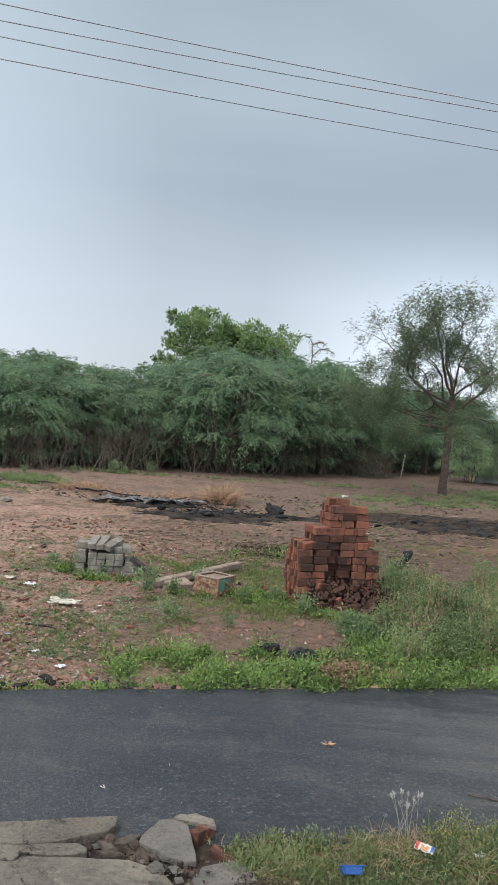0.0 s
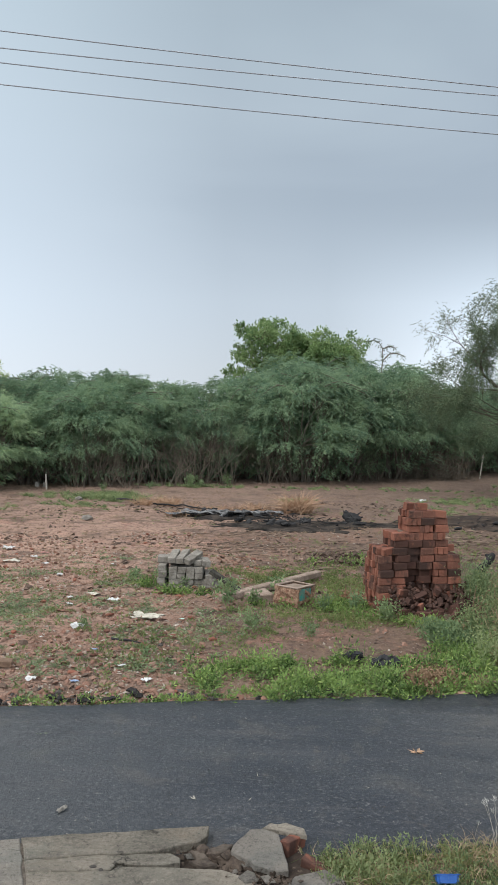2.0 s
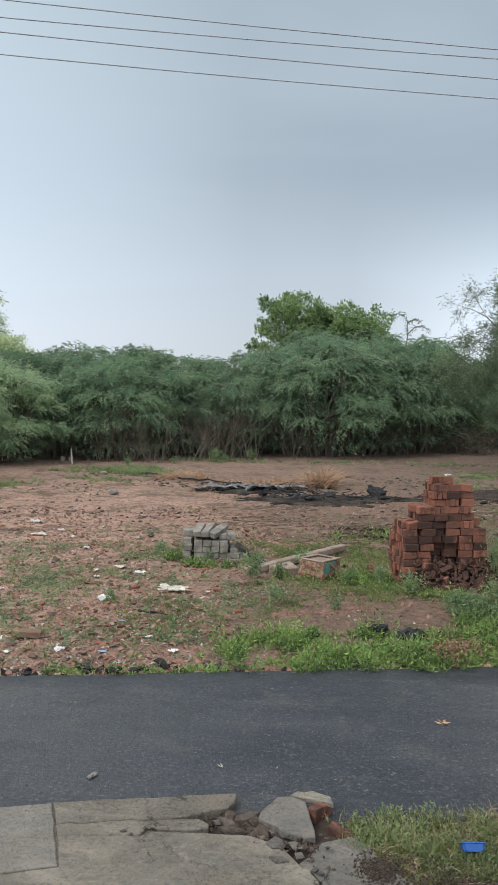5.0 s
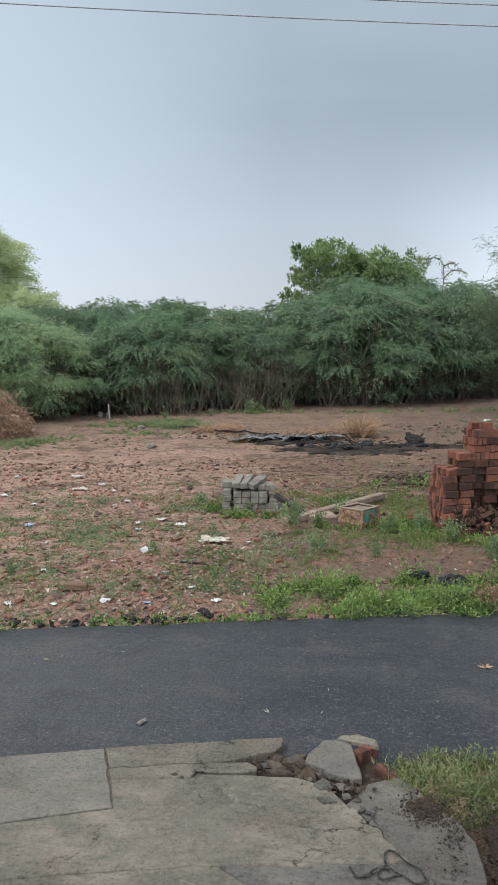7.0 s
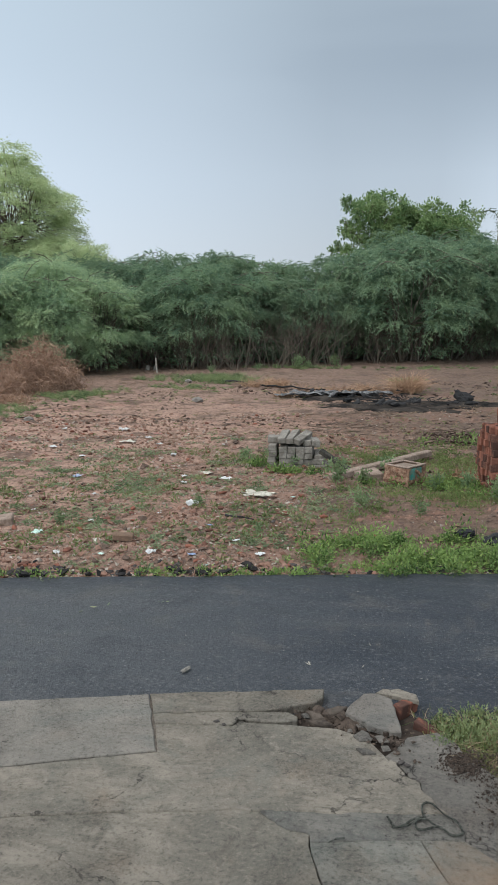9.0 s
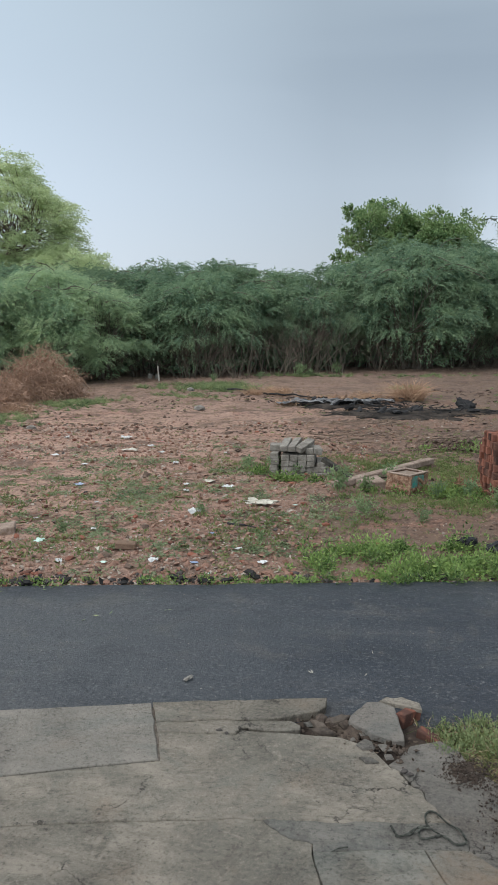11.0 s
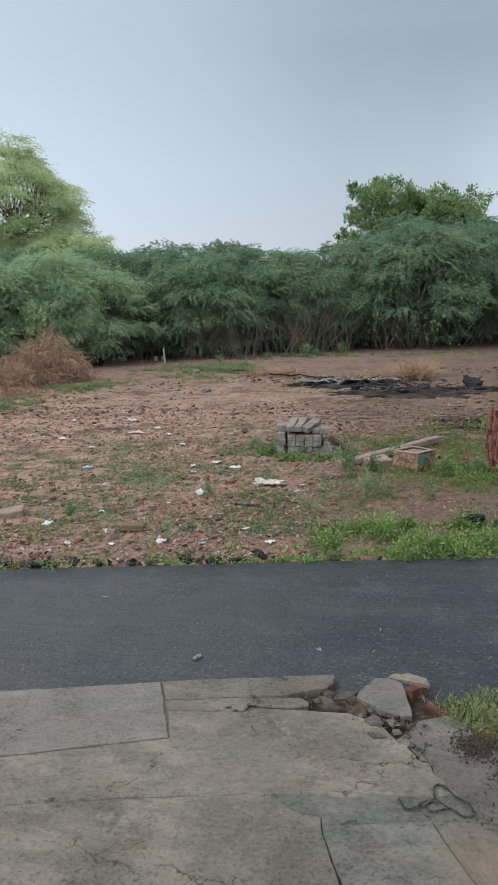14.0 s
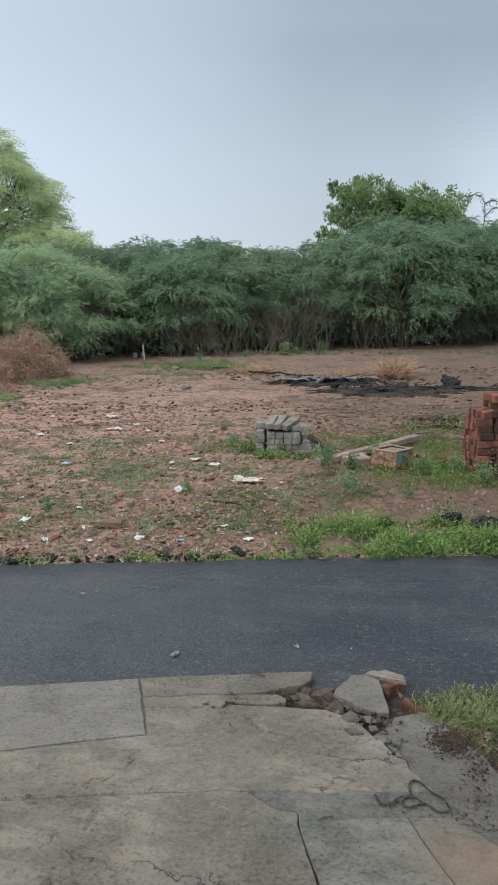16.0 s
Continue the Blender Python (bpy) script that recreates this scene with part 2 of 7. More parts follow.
def brick_material(name="fired_clay", soot=0.55):
    m, t, b = start(name, 0.92, 0.2)
    tc = add(t, "ShaderNodeTexCoord").outputs["Object"]
    p = add(t, "ShaderNodeNewGeometry").outputs["Position"]
    r = add(t, "ShaderNodeObjectInfo").outputs["Random"]
    rp = add(t, "ShaderNodeValToRGB", {0: r})
    e = rp.color_ramp.elements
    e[0].position, e[0].color = 0.0, (0.085, 0.044, 0.034, 1)
    e[1].position, e[1].color = 1.0, (0.258, 0.106, 0.072, 1)
    for q, c in ((0.25, (0.150, 0.066, 0.048)), (0.55, (0.190, 0.074, 0.050)), (0.8, (0.230, 0.090, 0.060))):
        e.new(q).color = rgb(c)
    c = rp.outputs[0]
    c = mixc(t, span(t, grain(t, tc, 22, 5, 0.7), 0.45, 0.75, 0, 0.5), c, (0.29, 0.145, 0.095))
    c = mixc(t, span(t, grain(t, p, 3.0, 5, 0.65, 0.5), soot, soot + 0.10, 0, 0.75), c, (0.035, 0.025, 0.022))
    c = mixc(t, span(t, grain(t, tc, 70, 4), 0.55, 0.75, 0, 0.5), c, (0.09, 0.045, 0.032))
    t.links.new(c, b.inputs["Base Color"])
    bump(t, b, grain(t, tc, 45, 6, 0.7), 0.6, 0.008)
    return m


def plain(name, c1, c2, scale=6.0, rough=0.9, spec=0.25, fine=60.0, bumpy=0.4, dark=0.4, island=False):
    """A two-tone weathered surface: broad stains, grain and a little relief."""
    m, t, b = start(name, rough, spec)
    p = add(t, "ShaderNodeNewGeometry")
    v = p.outputs["Position"]
    c = mixc(t, span(t, grain(t, v, scale, 5, 0.6), 0.35, 0.65), c1, c2)
    if island:
        c = mixc(t, p.outputs["Random Per Island"], c, c1)
    g = grain(t, v, fine, 5, 0.7)
    c = mixc(t, span(t, g, 0.45, 0.75, 0, dark), c, tuple(x * 0.4 for x in c1))
    t.links.new(c, b.inputs["Base Color"])
    bump(t, b, g, bumpy, 0.008)
    return m


def leaf_material(name, dark, light, yellow, thin=0.3, patch=0.8, lo=0.78, hi=1.22):
    """Leaves that differ one by one and clump by clump, and let some light through."""
    m, t, b = start(name, 0.62, 0.25)
    p = add(t, "ShaderNodeNewGeometry")
    one = p.outputs["Random Per Island"]
    c = mixc(t, one, dark, light)
    c = mixc(t, span(t, grain(t, p.outputs["Position"], patch, 3), 0.40, 0.64), c, mixc(t, one, light, tuple((a + 2 * q) / 3 for a, q in zip(yellow, light))))
    c = mixc(t, span(t, one, 0.86, 0.98, 0, 0.7), c, yellow)
    q = span(t, add(t, "ShaderNodeObjectInfo").outputs["Random"], 0, 1, lo, hi)
    c = add(t, "ShaderNodeVectorMath", {0: c, "Scale": q}, operation="SCALE").outputs[0]
    t.links.new(c, b.inputs["Base Color"])
    tr = add(t, "ShaderNodeBsdfTranslucent", {0: c})
    mx = add(t, "ShaderNodeMixShader", {0: thin, 1: b.outputs[0], 2: tr.outputs[0]})
    t.links.new(mx.outputs[0], t.nodes["Material Output"].inputs[0])
    return m


SOIL = soil_material()
ASPHALT = asphalt_material()
CONCRETE = concrete_material()
GREYPOUR = concrete_material("grey_cement_patch", (0.104, 0.095, 0.083))
OLIVEPOUR = concrete_material("olive_cement_patch", (0.134, 0.127, 0.108), False, (0.24, 3.98, 0.07))
MOTTLED = concrete_material("mottled_concrete", (0.110, 0.103, 0.090), False)
COOLPOUR = concrete_material("cool_grey_concrete", (0.146, 0.133, 0.114), False, None, 0.55)
SLABGREY = concrete_material("slab_grey_concrete", (0.128, 0.116, 0.101), False, None, 0.6)
BLOCK = plain("cement_block", (0.150, 0.136, 0.115), (0.285, 0.262, 0.228), 7, 0.92, fine=36, bumpy=0.9, dark=0.65)
BRICK = brick_material()
SOOT_SHADE_BRICK = brick_material("sooty_shaded_clay", 0.34)
MORTAR = plain("crumbled_mortar", (0.17, 0.125, 0.095), (0.24, 0.19, 0.15), 9, 0.95, bumpy=0.8)
BARK = plain("grey_brown_bark", (0.115, 0.088, 0.066), (0.17, 0.135, 0.105), 7, 0.95, fine=45, bumpy=0.8)
DARKBARK = plain("dark_bark", (0.105, 0.088, 0.070), (0.185, 0.158, 0.125), 6, 0.95, bumpy=0.6)
TWIG = plain("bare_twig", (0.100, 0.085, 0.066), (0.220, 0.184, 0.138), 3, 0.95, island=True)
DEADTWIG = plain("dead_twig", (0.24, 0.148, 0.102), (0.58, 0.400, 0.290), 3, 0.95, island=True)
DEADLEAF = plain("withered_leaf", (0.24, 0.138, 0.085), (0.42, 0.265, 0.165), 4, 0.9, island=True)
STRAW = plain("dry_straw", (0.37, 0.235, 0.15), (0.53, 0.365, 0.245), 4, 0.9, island=True)
CHAR = plain("charred", (0.012, 0.012, 0.013), (0.035, 0.034, 0.034), 5, 0.85, 0.3, fine=30, bumpy=0.9)
ASH = plain("ash", (0.013, 0.0125, 0.012), (0.072, 0.060, 0.051), 1.9, 1.0, 0.05, fine=20, bumpy=1.0, dark=0.6)
SCORCH = plain("scorched_earth", (0.015, 0.013, 0.012), (0.080, 0.060, 0.047), 2.6, 0.98, 0.1, fine=16, bumpy=1.0, dark=0.7)
PLASTIC_WHITE = plain("white_plastic", (0.46, 0.46, 0.45), (0.66, 0.66, 0.645), 14, 0.5, 0.4, fine=40, dark=0.45)
PLASTIC_GREY = plain("grey_plastic_sheet", (0.035, 0.035, 0.036), (0.24, 0.24, 0.24), 6, 0.5, 0.4, dark=0.5)
PLASTIC_BLACK = plain("black_plastic", (0.010, 0.010, 0.012), (0.020, 0.021, 0.024), 8, 0.6, 0.3, dark=0.3)
PLASTIC_BLUE = plain("blue_plastic", (0.01, 0.075, 0.29), (0.015, 0.10, 0.36), 8, 0.4, 0.5, dark=0.15)
CREAM = plain("cream_sacking", (0.40, 0.37, 0.30), (0.58, 0.55, 0.47), 12, 0.8, fine=30, dark=0.5)
TEAL = plain("worn_teal_paint", (0.030, 0.235, 0.195), (0.19, 0.15, 0.115), 15, 0.85, fine=40, dark=0.6)
OCHRE = plain("rusty_plaster", (0.150, 0.072, 0.045), (0.34, 0.225, 0.155), 19, 0.95, fine=30, bumpy=1.0, dark=0.9)
STONE = plain("pinkish_stone", (0.215, 0.158, 0.122), (0.34, 0.265, 0.215), 7, 0.92, fine=30, bumpy=0.9, dark=0.75)
GREYSTONE = plain("grey_stone", (0.18, 0.165, 0.145), (0.30, 0.28, 0.25), 9, 0.92, fine=36, bumpy=0.8, dark=0.6)
DARKSTONE = plain("dark_stone", (0.045, 0.04, 0.038), (0.085, 0.075, 0.068), 9, 0.9, bumpy=0.7)
WIRE = plain("weathered_aluminium", (0.29, 0.32, 0.36), (0.38, 0.41, 0.45), 4, 0.6, 0.4)
ROPE = plain("grey_green_rope", (0.018, 0.020, 0.017), (0.125, 0.130, 0.110), 34, 0.9, bumpy=0.8)
PAPER_RED = plain("red_print", (0.50, 0.045, 0.04), (0.55, 0.12, 0.08), 30, 0.5, 0.4)
PAPER_BLUE = plain("blue_print", (0.06, 0.14, 0.42), (0.10, 0.2, 0.5), 30, 0.5, 0.4)
PALE = plain("pale_wood", (0.34, 0.31, 0.26), (0.46, 0.43, 0.38), 12, 0.9)
# thicket and pale-crown greens are lifted to carry distance haze in the colour
LEAF_THICKET = leaf_material("thicket_leaf", (0.086, 0.158, 0.110), (0.220, 0.320, 0.192), (0.33, 0.41, 0.225), 0.48, 1.15, 0.80, 1.18)
LEAF_WEEP = leaf_material("weeping_leaf", (0.160, 0.265, 0.168), (0.355, 0.465, 0.275), (0.47, 0.55, 0.30), 0.50, 0.6, 0.98, 1.12)
LEAF_BROAD = leaf_material("broad_leaf", (0.098, 0.178, 0.076), (0.232, 0.335, 0.138), (0.35, 0.42, 0.20), 0.46, 0.8, 1.0, 1.05)
LEAF_PALE = leaf_material("pale_crown_leaf", (0.268, 0.348, 0.194), (0.515, 0.598, 0.338), (0.60, 0.65, 0.39), 0.52, 0.8, 1.05, 1.1)
LEAF_ACACIA = leaf_material("acacia_leaf", (0.048, 0.082, 0.050), (0.120, 0.165, 0.092), (0.20, 0.22, 0.11), 0.32, 0.8, 1.0, 1.05)
WITHER = plain("withered_weed", (0.19, 0.122, 0.072), (0.30, 0.21, 0.13), 4, 0.9, island=True)
LEAF_LUSH = leaf_material("lush_weed_leaf", (0.020, 0.054, 0.015), (0.205, 0.315, 0.092), (0.36, 0.43, 0.14), 0.38, 2.2, 0.95, 1.05)
LEAF_WEED = leaf_material("weed_leaf", (0.042, 0.078, 0.034), (0.215, 0.275, 0.125), (0.35, 0.36, 0.18), 0.36, 1.4, 0.95, 1.08)
BLACKLUMP = plain("tarry_lump", (0.010, 0.010, 0.011), (0.034, 0.031, 0.029), 12, 0.9, 0.2, fine=40, bumpy=0.9)
LEAF_CREEP = leaf_material("creeper_leaf", (0.085, 0.122, 0.066), (0.225, 0.275, 0.150), (0.34, 0.35, 0.20), 0.38, 1.5)
LEAF_SAGE = leaf_material("sage_weed_leaf", (0.115, 0.180, 0.090), (0.205, 0.275, 0.135), (0.28, 0.33, 0.16), 0.4, 1.5)
LEAF_COVER = leaf_material("ground_cover_leaf", (0.085, 0.130, 0.042), (0.180, 0.225, 0.080), (0.31, 0.29, 0.14), 0.35, 1.5)
GRASS = leaf_material("verge_grass", (0.058, 0.086, 0.027), (0.170, 0.200, 0.068), (0.35, 0.30, 0.15), 0.38, 3.5)

# ---- mesh helpers ----
rng = np.random.default_rng(11)


def unit(v):
    return v / np.maximum(np.linalg.norm(v, axis=-1, keepdims=True), 1e-9)


def mesh_from(name, V, F, material, smooth=False):
    me = bpy.data.meshes.new(name)
    me.from_pydata(np.asarray(V, float).reshape(-1, 3).tolist(), [], F if isinstance(F, list) else F.tolist())
    for m in material if isinstance(material, (list, tuple)) else (material,):
        me.materials.append(m)
    if smooth:
        me.polygons.foreach_set("use_smooth", [True] * len(me.polygons))
    me.update()
    return me


def bm_mesh(name, bm, material, smooth=False):
    me = bpy.data.meshes.new(name)
    bm.to_mesh(me)
    bm.free()
    me.materials.append(material)
    if smooth:
        me.polygons.foreach_set("use_smooth", [True] * len(me.polygons))
    return me


def part(name, mesh, parent, label="", m=None):
    ob = new(name, mesh)
    ob.parent = parent
    if m is not None:
        ob.matrix_basis = m
    return tagged(ob, label)


def thing(name, label, category, m=None, group="", kind="", mesh=None):
    ob = new(name, mesh)
    if m is not None:
        ob.matrix_basis = m
    return tagged(ob, label, category, group, kind)


class Heap:
    """Gathers vertices and faces of many small pieces into one mesh."""

    def __init__(self):
        self.v, self.f, self.n = [], [], 0

    def put(self, V, F):
        V = np.asarray(V, float).reshape(-1, 3)
        self.v.append(V)
        self.f += [[i + self.n for i in f] for f in F] if isinstance(F, list) else (F + self.n).tolist()
        self.n += len(V)

    def mesh(self, name, material, smooth=False):
        return mesh_from(name, np.concatenate(self.v), self.f, material, smooth)


def kites(P, D, length, width, r, tri=False, flat=0.0):
    """Leaves at P along D, turned at random about their length; kites of four corners, or plain triangles."""
    D = unit(D)
    S = unit(np.cross(D, r.normal(size=P.shape) * (1 - flat) + [0, 0, 2.0 * flat]))
    L, W = np.broadcast_to(length, len(P))[:, None], np.broadcast_to(width, len(P))[:, None]
    if tri:
        V = np.stack([P - S * W / 2, P + S * W / 2, P + D * L], 1)
        return V.reshape(-1, 3), np.arange(len(P) * 3).reshape(-1, 3)
    N = np.cross(D, S)
    V = np.stack([P, P + D * L * 0.45 + S * W / 2 + N * L * 0.06, P + D * L, P + D * L * 0.45 - S * W / 2 + N * L * 0.06], 1)
    return V.reshape(-1, 3), np.arange(len(P) * 4).reshape(-1, 4)


def sprays(P, D, length, droop, pairs, leaf, width, r, splay=(0.5, 1.0)):
    """Feathery twigs: along each one pairs of narrow leaflets that hang off to both sides."""
    D = unit(D)
    side = unit(np.cross(D, np.array([0, 0, 1.0])) + r.normal(size=P.shape) * 0.15)
    pts, dirs = [], []
    for k in range(pairs):
        s = (k + 1) / pairs
        q = P + D * (length * s)[:, None]
        q[:, 2] -= droop * length * s * s
        run = D.copy()
        run[:, 2] -= 2 * droop * s
        for sg in (-1, 1):
            pts.append(q)
            dirs.append(unit(run * 0.75 + sg * side * r.uniform(*splay, (len(P), 1)) + r.normal(size=P.shape) * 0.2))
    P2, D2 = np.concatenate(pts), np.concatenate(dirs)
    return kites(P2, D2, leaf * r.uniform(0.7, 1.25, len(P2)), width, r, True)


def tubes(segs, sides=5):
    """Tapered round pieces from (start, end, radius, radius)."""
    A = np.array([s[0] for s in segs], float)
    B = np.array([s[1] for s in segs], float)
    ra, rb = np.array([s[2] for s in segs]), np.array([s[3] for s in segs])
    d = unit(B - A)
    u = unit(np.cross(d, np.where(np.abs(d[:, 2:3]) > 0.9, [[1.0, 0, 0]], [[0, 0, 1.0]])))
    v = np.cross(d, u)
    ang = np.linspace(0, 2 * np.pi, sides, endpoint=False)
    ring = np.cos(ang)[None, :, None] * u[:, None] + np.sin(ang)[None, :, None] * v[:, None]
    V = np.concatenate([A[:, None] + ring * ra[:, None, None], B[:, None] + ring * rb[:, None, None]], 1)
    k = np.arange(sides)
    q = np.stack([k, (k + 1) % sides, sides + (k + 1) % sides, sides + k], 1)
    F = (np.arange(len(segs)) * 2 * sides)[:, None, None] + q[None]
    return V.reshape(-1, 3), F.reshape(-1, 4)


def grow(r, p, d, length, radius, depth, segs, tips, fork=(2, 3), wide=0.6, rise=0.15, shrink=0.72, bend=0.16):
    """A limb that wanders, tapers and forks; collects its pieces and the tips of its last twigs."""
    p, d = np.array(p, float), unit(np.array(d, float))
    n = 4 if depth > 1 else 3
    for k in range(n):
        d = unit(d + r.normal(size=3) * bend + np.array([0, 0, rise * 0.3]))
        q = p + d * length / n
        r2 = radius * (1 - 0.35 / n)
        segs.append((p, q, radius, r2))
        if depth > 0 and k == 1 and r.random() < 0.6:
            grow(r, q, d + r.normal(size=3) * wide, length * shrink * 0.7, radius * 0.5, depth - 1, segs, tips, fork, wide, rise, shrink, bend)
        if depth <= 1:
            tips.append((q, d))
        p, radius = q, r2
    if depth > 0:
        for _ in range(int(r.integers(fork[0], fork[1] + 1))):
            grow(r, p, d + r.normal(size=3) * wide + np.array([0, 0, rise]), length * shrink * r.uniform(0.75, 1.15), radius * 0.68, depth - 1, segs, tips, fork, wide, rise, shrink, bend)


def lump(r, size, seed_jitter=0.25, cuts=1):
    """An uneven broken stone: a jittered low polyhedron, scaled to size."""
    bm = bmesh.new()
    bmesh.ops.create_icosphere(bm, subdivisions=cuts, radius=0.5)
    for v in bm.verts:
        v.co = Vector([c * (1 + r.uniform(-seed_jitter, seed_jitter)) * s for c, s in zip(v.co, size)])
    return bm


def bar(size, r=None, wobble=0.0, bevel=0.006, seg=1):
    """A box with worn edges, standing on its base centre."""
    bm = bmesh.new()
    bmesh.ops.create_cube(bm, size=1, matrix=Matrix.Translation((0, 0, size[2] / 2)) @ Matrix.Diagonal((*size, 1)))
    if r is not None:
        for v in bm.verts:
            v.co += Vector(r.normal(size=3) * wobble)
    bmesh.ops.bevel(bm, geom=list(bm.edges), offset=bevel, segments=seg, affect="EDGES", profile=0.6)
    return bm


def slab(outline, top, thick, r, rag=0.012, step=0.09, tilt=(0.0, 0.0), bevel=0.008):
    """A flat broken slab over an outline in the plan, with a ragged rim."""
    pts = []
    n = len(outline)
    for i in range(n):
        a, b = np.array(outline[i], float), np.array(outline[(i + 1) % n], float)
        m = max(1, int(np.linalg.norm(b - a) / step))
        for k in range(m):
            q = a + (b - a) * k / m
            pts.append(q if k == 0 else q + r.normal(size=2) * rag)
    c = np.mean(outline, 0)
    bm = bmesh.new()
    vs = [bm.verts.new((q[0], q[1], top + (q[0] - c[0]) * tilt[0] + (q[1] - c[1]) * tilt[1])) for q in pts]
    f = bm.faces.new(vs)
    if f.normal.z < 0:
        f.normal_flip()
    rim = list(f.edges)
    low = bmesh.ops.extrude_face_region(bm, geom=[f])
    for v in low["geom"]:
        if isinstance(v, bmesh.types.BMVert):
            v.co.z -= thick
    bmesh.ops.recalc_face_normals(bm, faces=list(bm.faces))
    up = [e for e in bm.edges if all(v.co.z > top - thick * 0.5 - 0.2 * abs(tilt[0]) - 0.2 * abs(tilt[1]) for v in e.verts) and len(e.link_faces) == 2 and abs(e.link_faces[0].normal.z - e.link_faces[1].normal.z) > 0.5]
    bmesh.ops.bevel(bm, geom=up, offset=bevel, segments=1, affect="EDGES")
    bmesh.ops.triangulate(bm, faces=[g for g in bm.faces if len(g.verts) > 4])
    return bm


# ---- the ground, the road and the forecourt ----
LEAN = 0.243


def field_z(x, y):
    """Height of the bare ground: level under the road and forecourt, gently uneven in the field."""
    v = y - LEAN * x
    k = min(max((v - 8.9) / 1.2, 0), 1)
    far = min(max((v - 8.9) / 14, 0), 1)
    h = 0.045 * noise.noise((x * 0.35, y * 0.35, 1.7)) + 0.03 * noise.noise((x * 1.1, y * 1.1, 4.1)) + 0.030 * noise.noise((x * 2.6, y * 2.6, 9.2)) + 0.016 * noise.noise((x * 5.5, y * 5.5, 6.2))
    h += 0.03 * far * noise.noise((x * 0.2, y * 0.2, 7))
    near = min(max((5.4 - v) / 0.6, 0), 1)
    return h * k - 0.012 * (1 - k) - 0.05 * near * (1 if v > 1 else 0.5)


def axis(stops):
    out = []
    for a, b, s in stops:
        out += list(np.arange(a, b, s))
    return out + [stops[-1][1]]


gx = axis([(-1500, -100, 200), (-100, -30, 10), (-30, -14, 1.0), (-14, 8, 0.14), (8, 20, 0.8), (20, 100, 10), (100, 1500, 200)])
gy = axis([(-300, -20, 40), (-20, 3, 2.3), (3, 20, 0.14), (20, 32, 0.22), (32, 46, 0.5), (46, 100, 6), (100, 400, 50), (400, 3000, 400)])
V = [(x, y, field_z(x, y) if -40 < x < 40 and y < 70 else 0.0) for y in gy for x in gx]
nx = len(gx)
idx = np.arange(len(gx) * len(gy)).reshape(len(gy), nx)
F = np.stack([idx[:-1, :-1], idx[:-1, 1:], idx[1:, 1:], idx[1:, :-1]], -1).reshape(-1, 4)
thing("ground", "bare reddish-brown earth of a cleared plot", "ground", kind="structure", mesh=mesh_from("ground", V, F, SOIL, True))

# the road: a cambered strip with ragged tarred edges
xs = np.arange(-60, 60.01, 0.12)
rows = []
for x in xs:
    e1 = 8.93 + 0.05 * noise.noise((x * 0.9, 2.0, 0)) + 0.035 * noise.noise((x * 4.5, 5.0, 0))
    e0 = 5.72 + 0.05 * noise.noise((x * 0.8, 9.0, 0)) + 0.03 * noise.noise((x * 4.0, 3.0, 0))
    w_ = e1 - e0
    for s, z in ((0, -0.02), (0.012, 0.012), (0.25, 0.022), (0.5, 0.028), (0.75, 0.022), (0.99, 0.014), (1.0, -0.03)):
        rows.append((x, LEAN * x + e0 + s * w_, z + 0.003 * noise.noise((x, s * 3, 8))))
k = np.arange(len(xs) * 7).reshape(-1, 7)
F = np.stack([k[:-1, :-1], k[1:, :-1], k[1:, 1:], k[:-1, 1:]], -1).reshape(-1, 4)
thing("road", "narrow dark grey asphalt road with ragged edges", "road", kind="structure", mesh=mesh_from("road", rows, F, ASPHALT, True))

yard = thing("forecourt", "worn grey-brown concrete forecourt, cracked along the road", "pavement", kind="structure")
r = np.random.default_rng(3)


def crack(a, b, amp, n, seed):
    """Points of a wandering line between two places, both left out."""
    q = np.random.default_rng(seed)
    a, b = np.array(a, float), np.array(b, float)
    s = np.array([-(b - a)[1], (b - a)[0]]) / np.linalg.norm(b - a)
    w = np.cumsum(q.normal(size=n)) * amp
    w = w - np.linspace(0, w[-1], n)
    return [tuple(a + (b - a) * (k + 1) / (n + 1) + s * w[k]) for k in range(n)]


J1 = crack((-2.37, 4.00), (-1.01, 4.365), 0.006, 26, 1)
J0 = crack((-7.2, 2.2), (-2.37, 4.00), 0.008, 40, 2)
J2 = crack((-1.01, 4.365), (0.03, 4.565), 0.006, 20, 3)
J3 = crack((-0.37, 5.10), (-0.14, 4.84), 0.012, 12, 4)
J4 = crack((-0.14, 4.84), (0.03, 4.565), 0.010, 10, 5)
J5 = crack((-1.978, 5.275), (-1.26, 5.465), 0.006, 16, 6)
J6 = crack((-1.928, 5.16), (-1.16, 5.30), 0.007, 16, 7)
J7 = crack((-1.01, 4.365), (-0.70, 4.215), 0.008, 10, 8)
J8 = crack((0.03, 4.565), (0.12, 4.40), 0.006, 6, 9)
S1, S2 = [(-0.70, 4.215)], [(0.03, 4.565)]
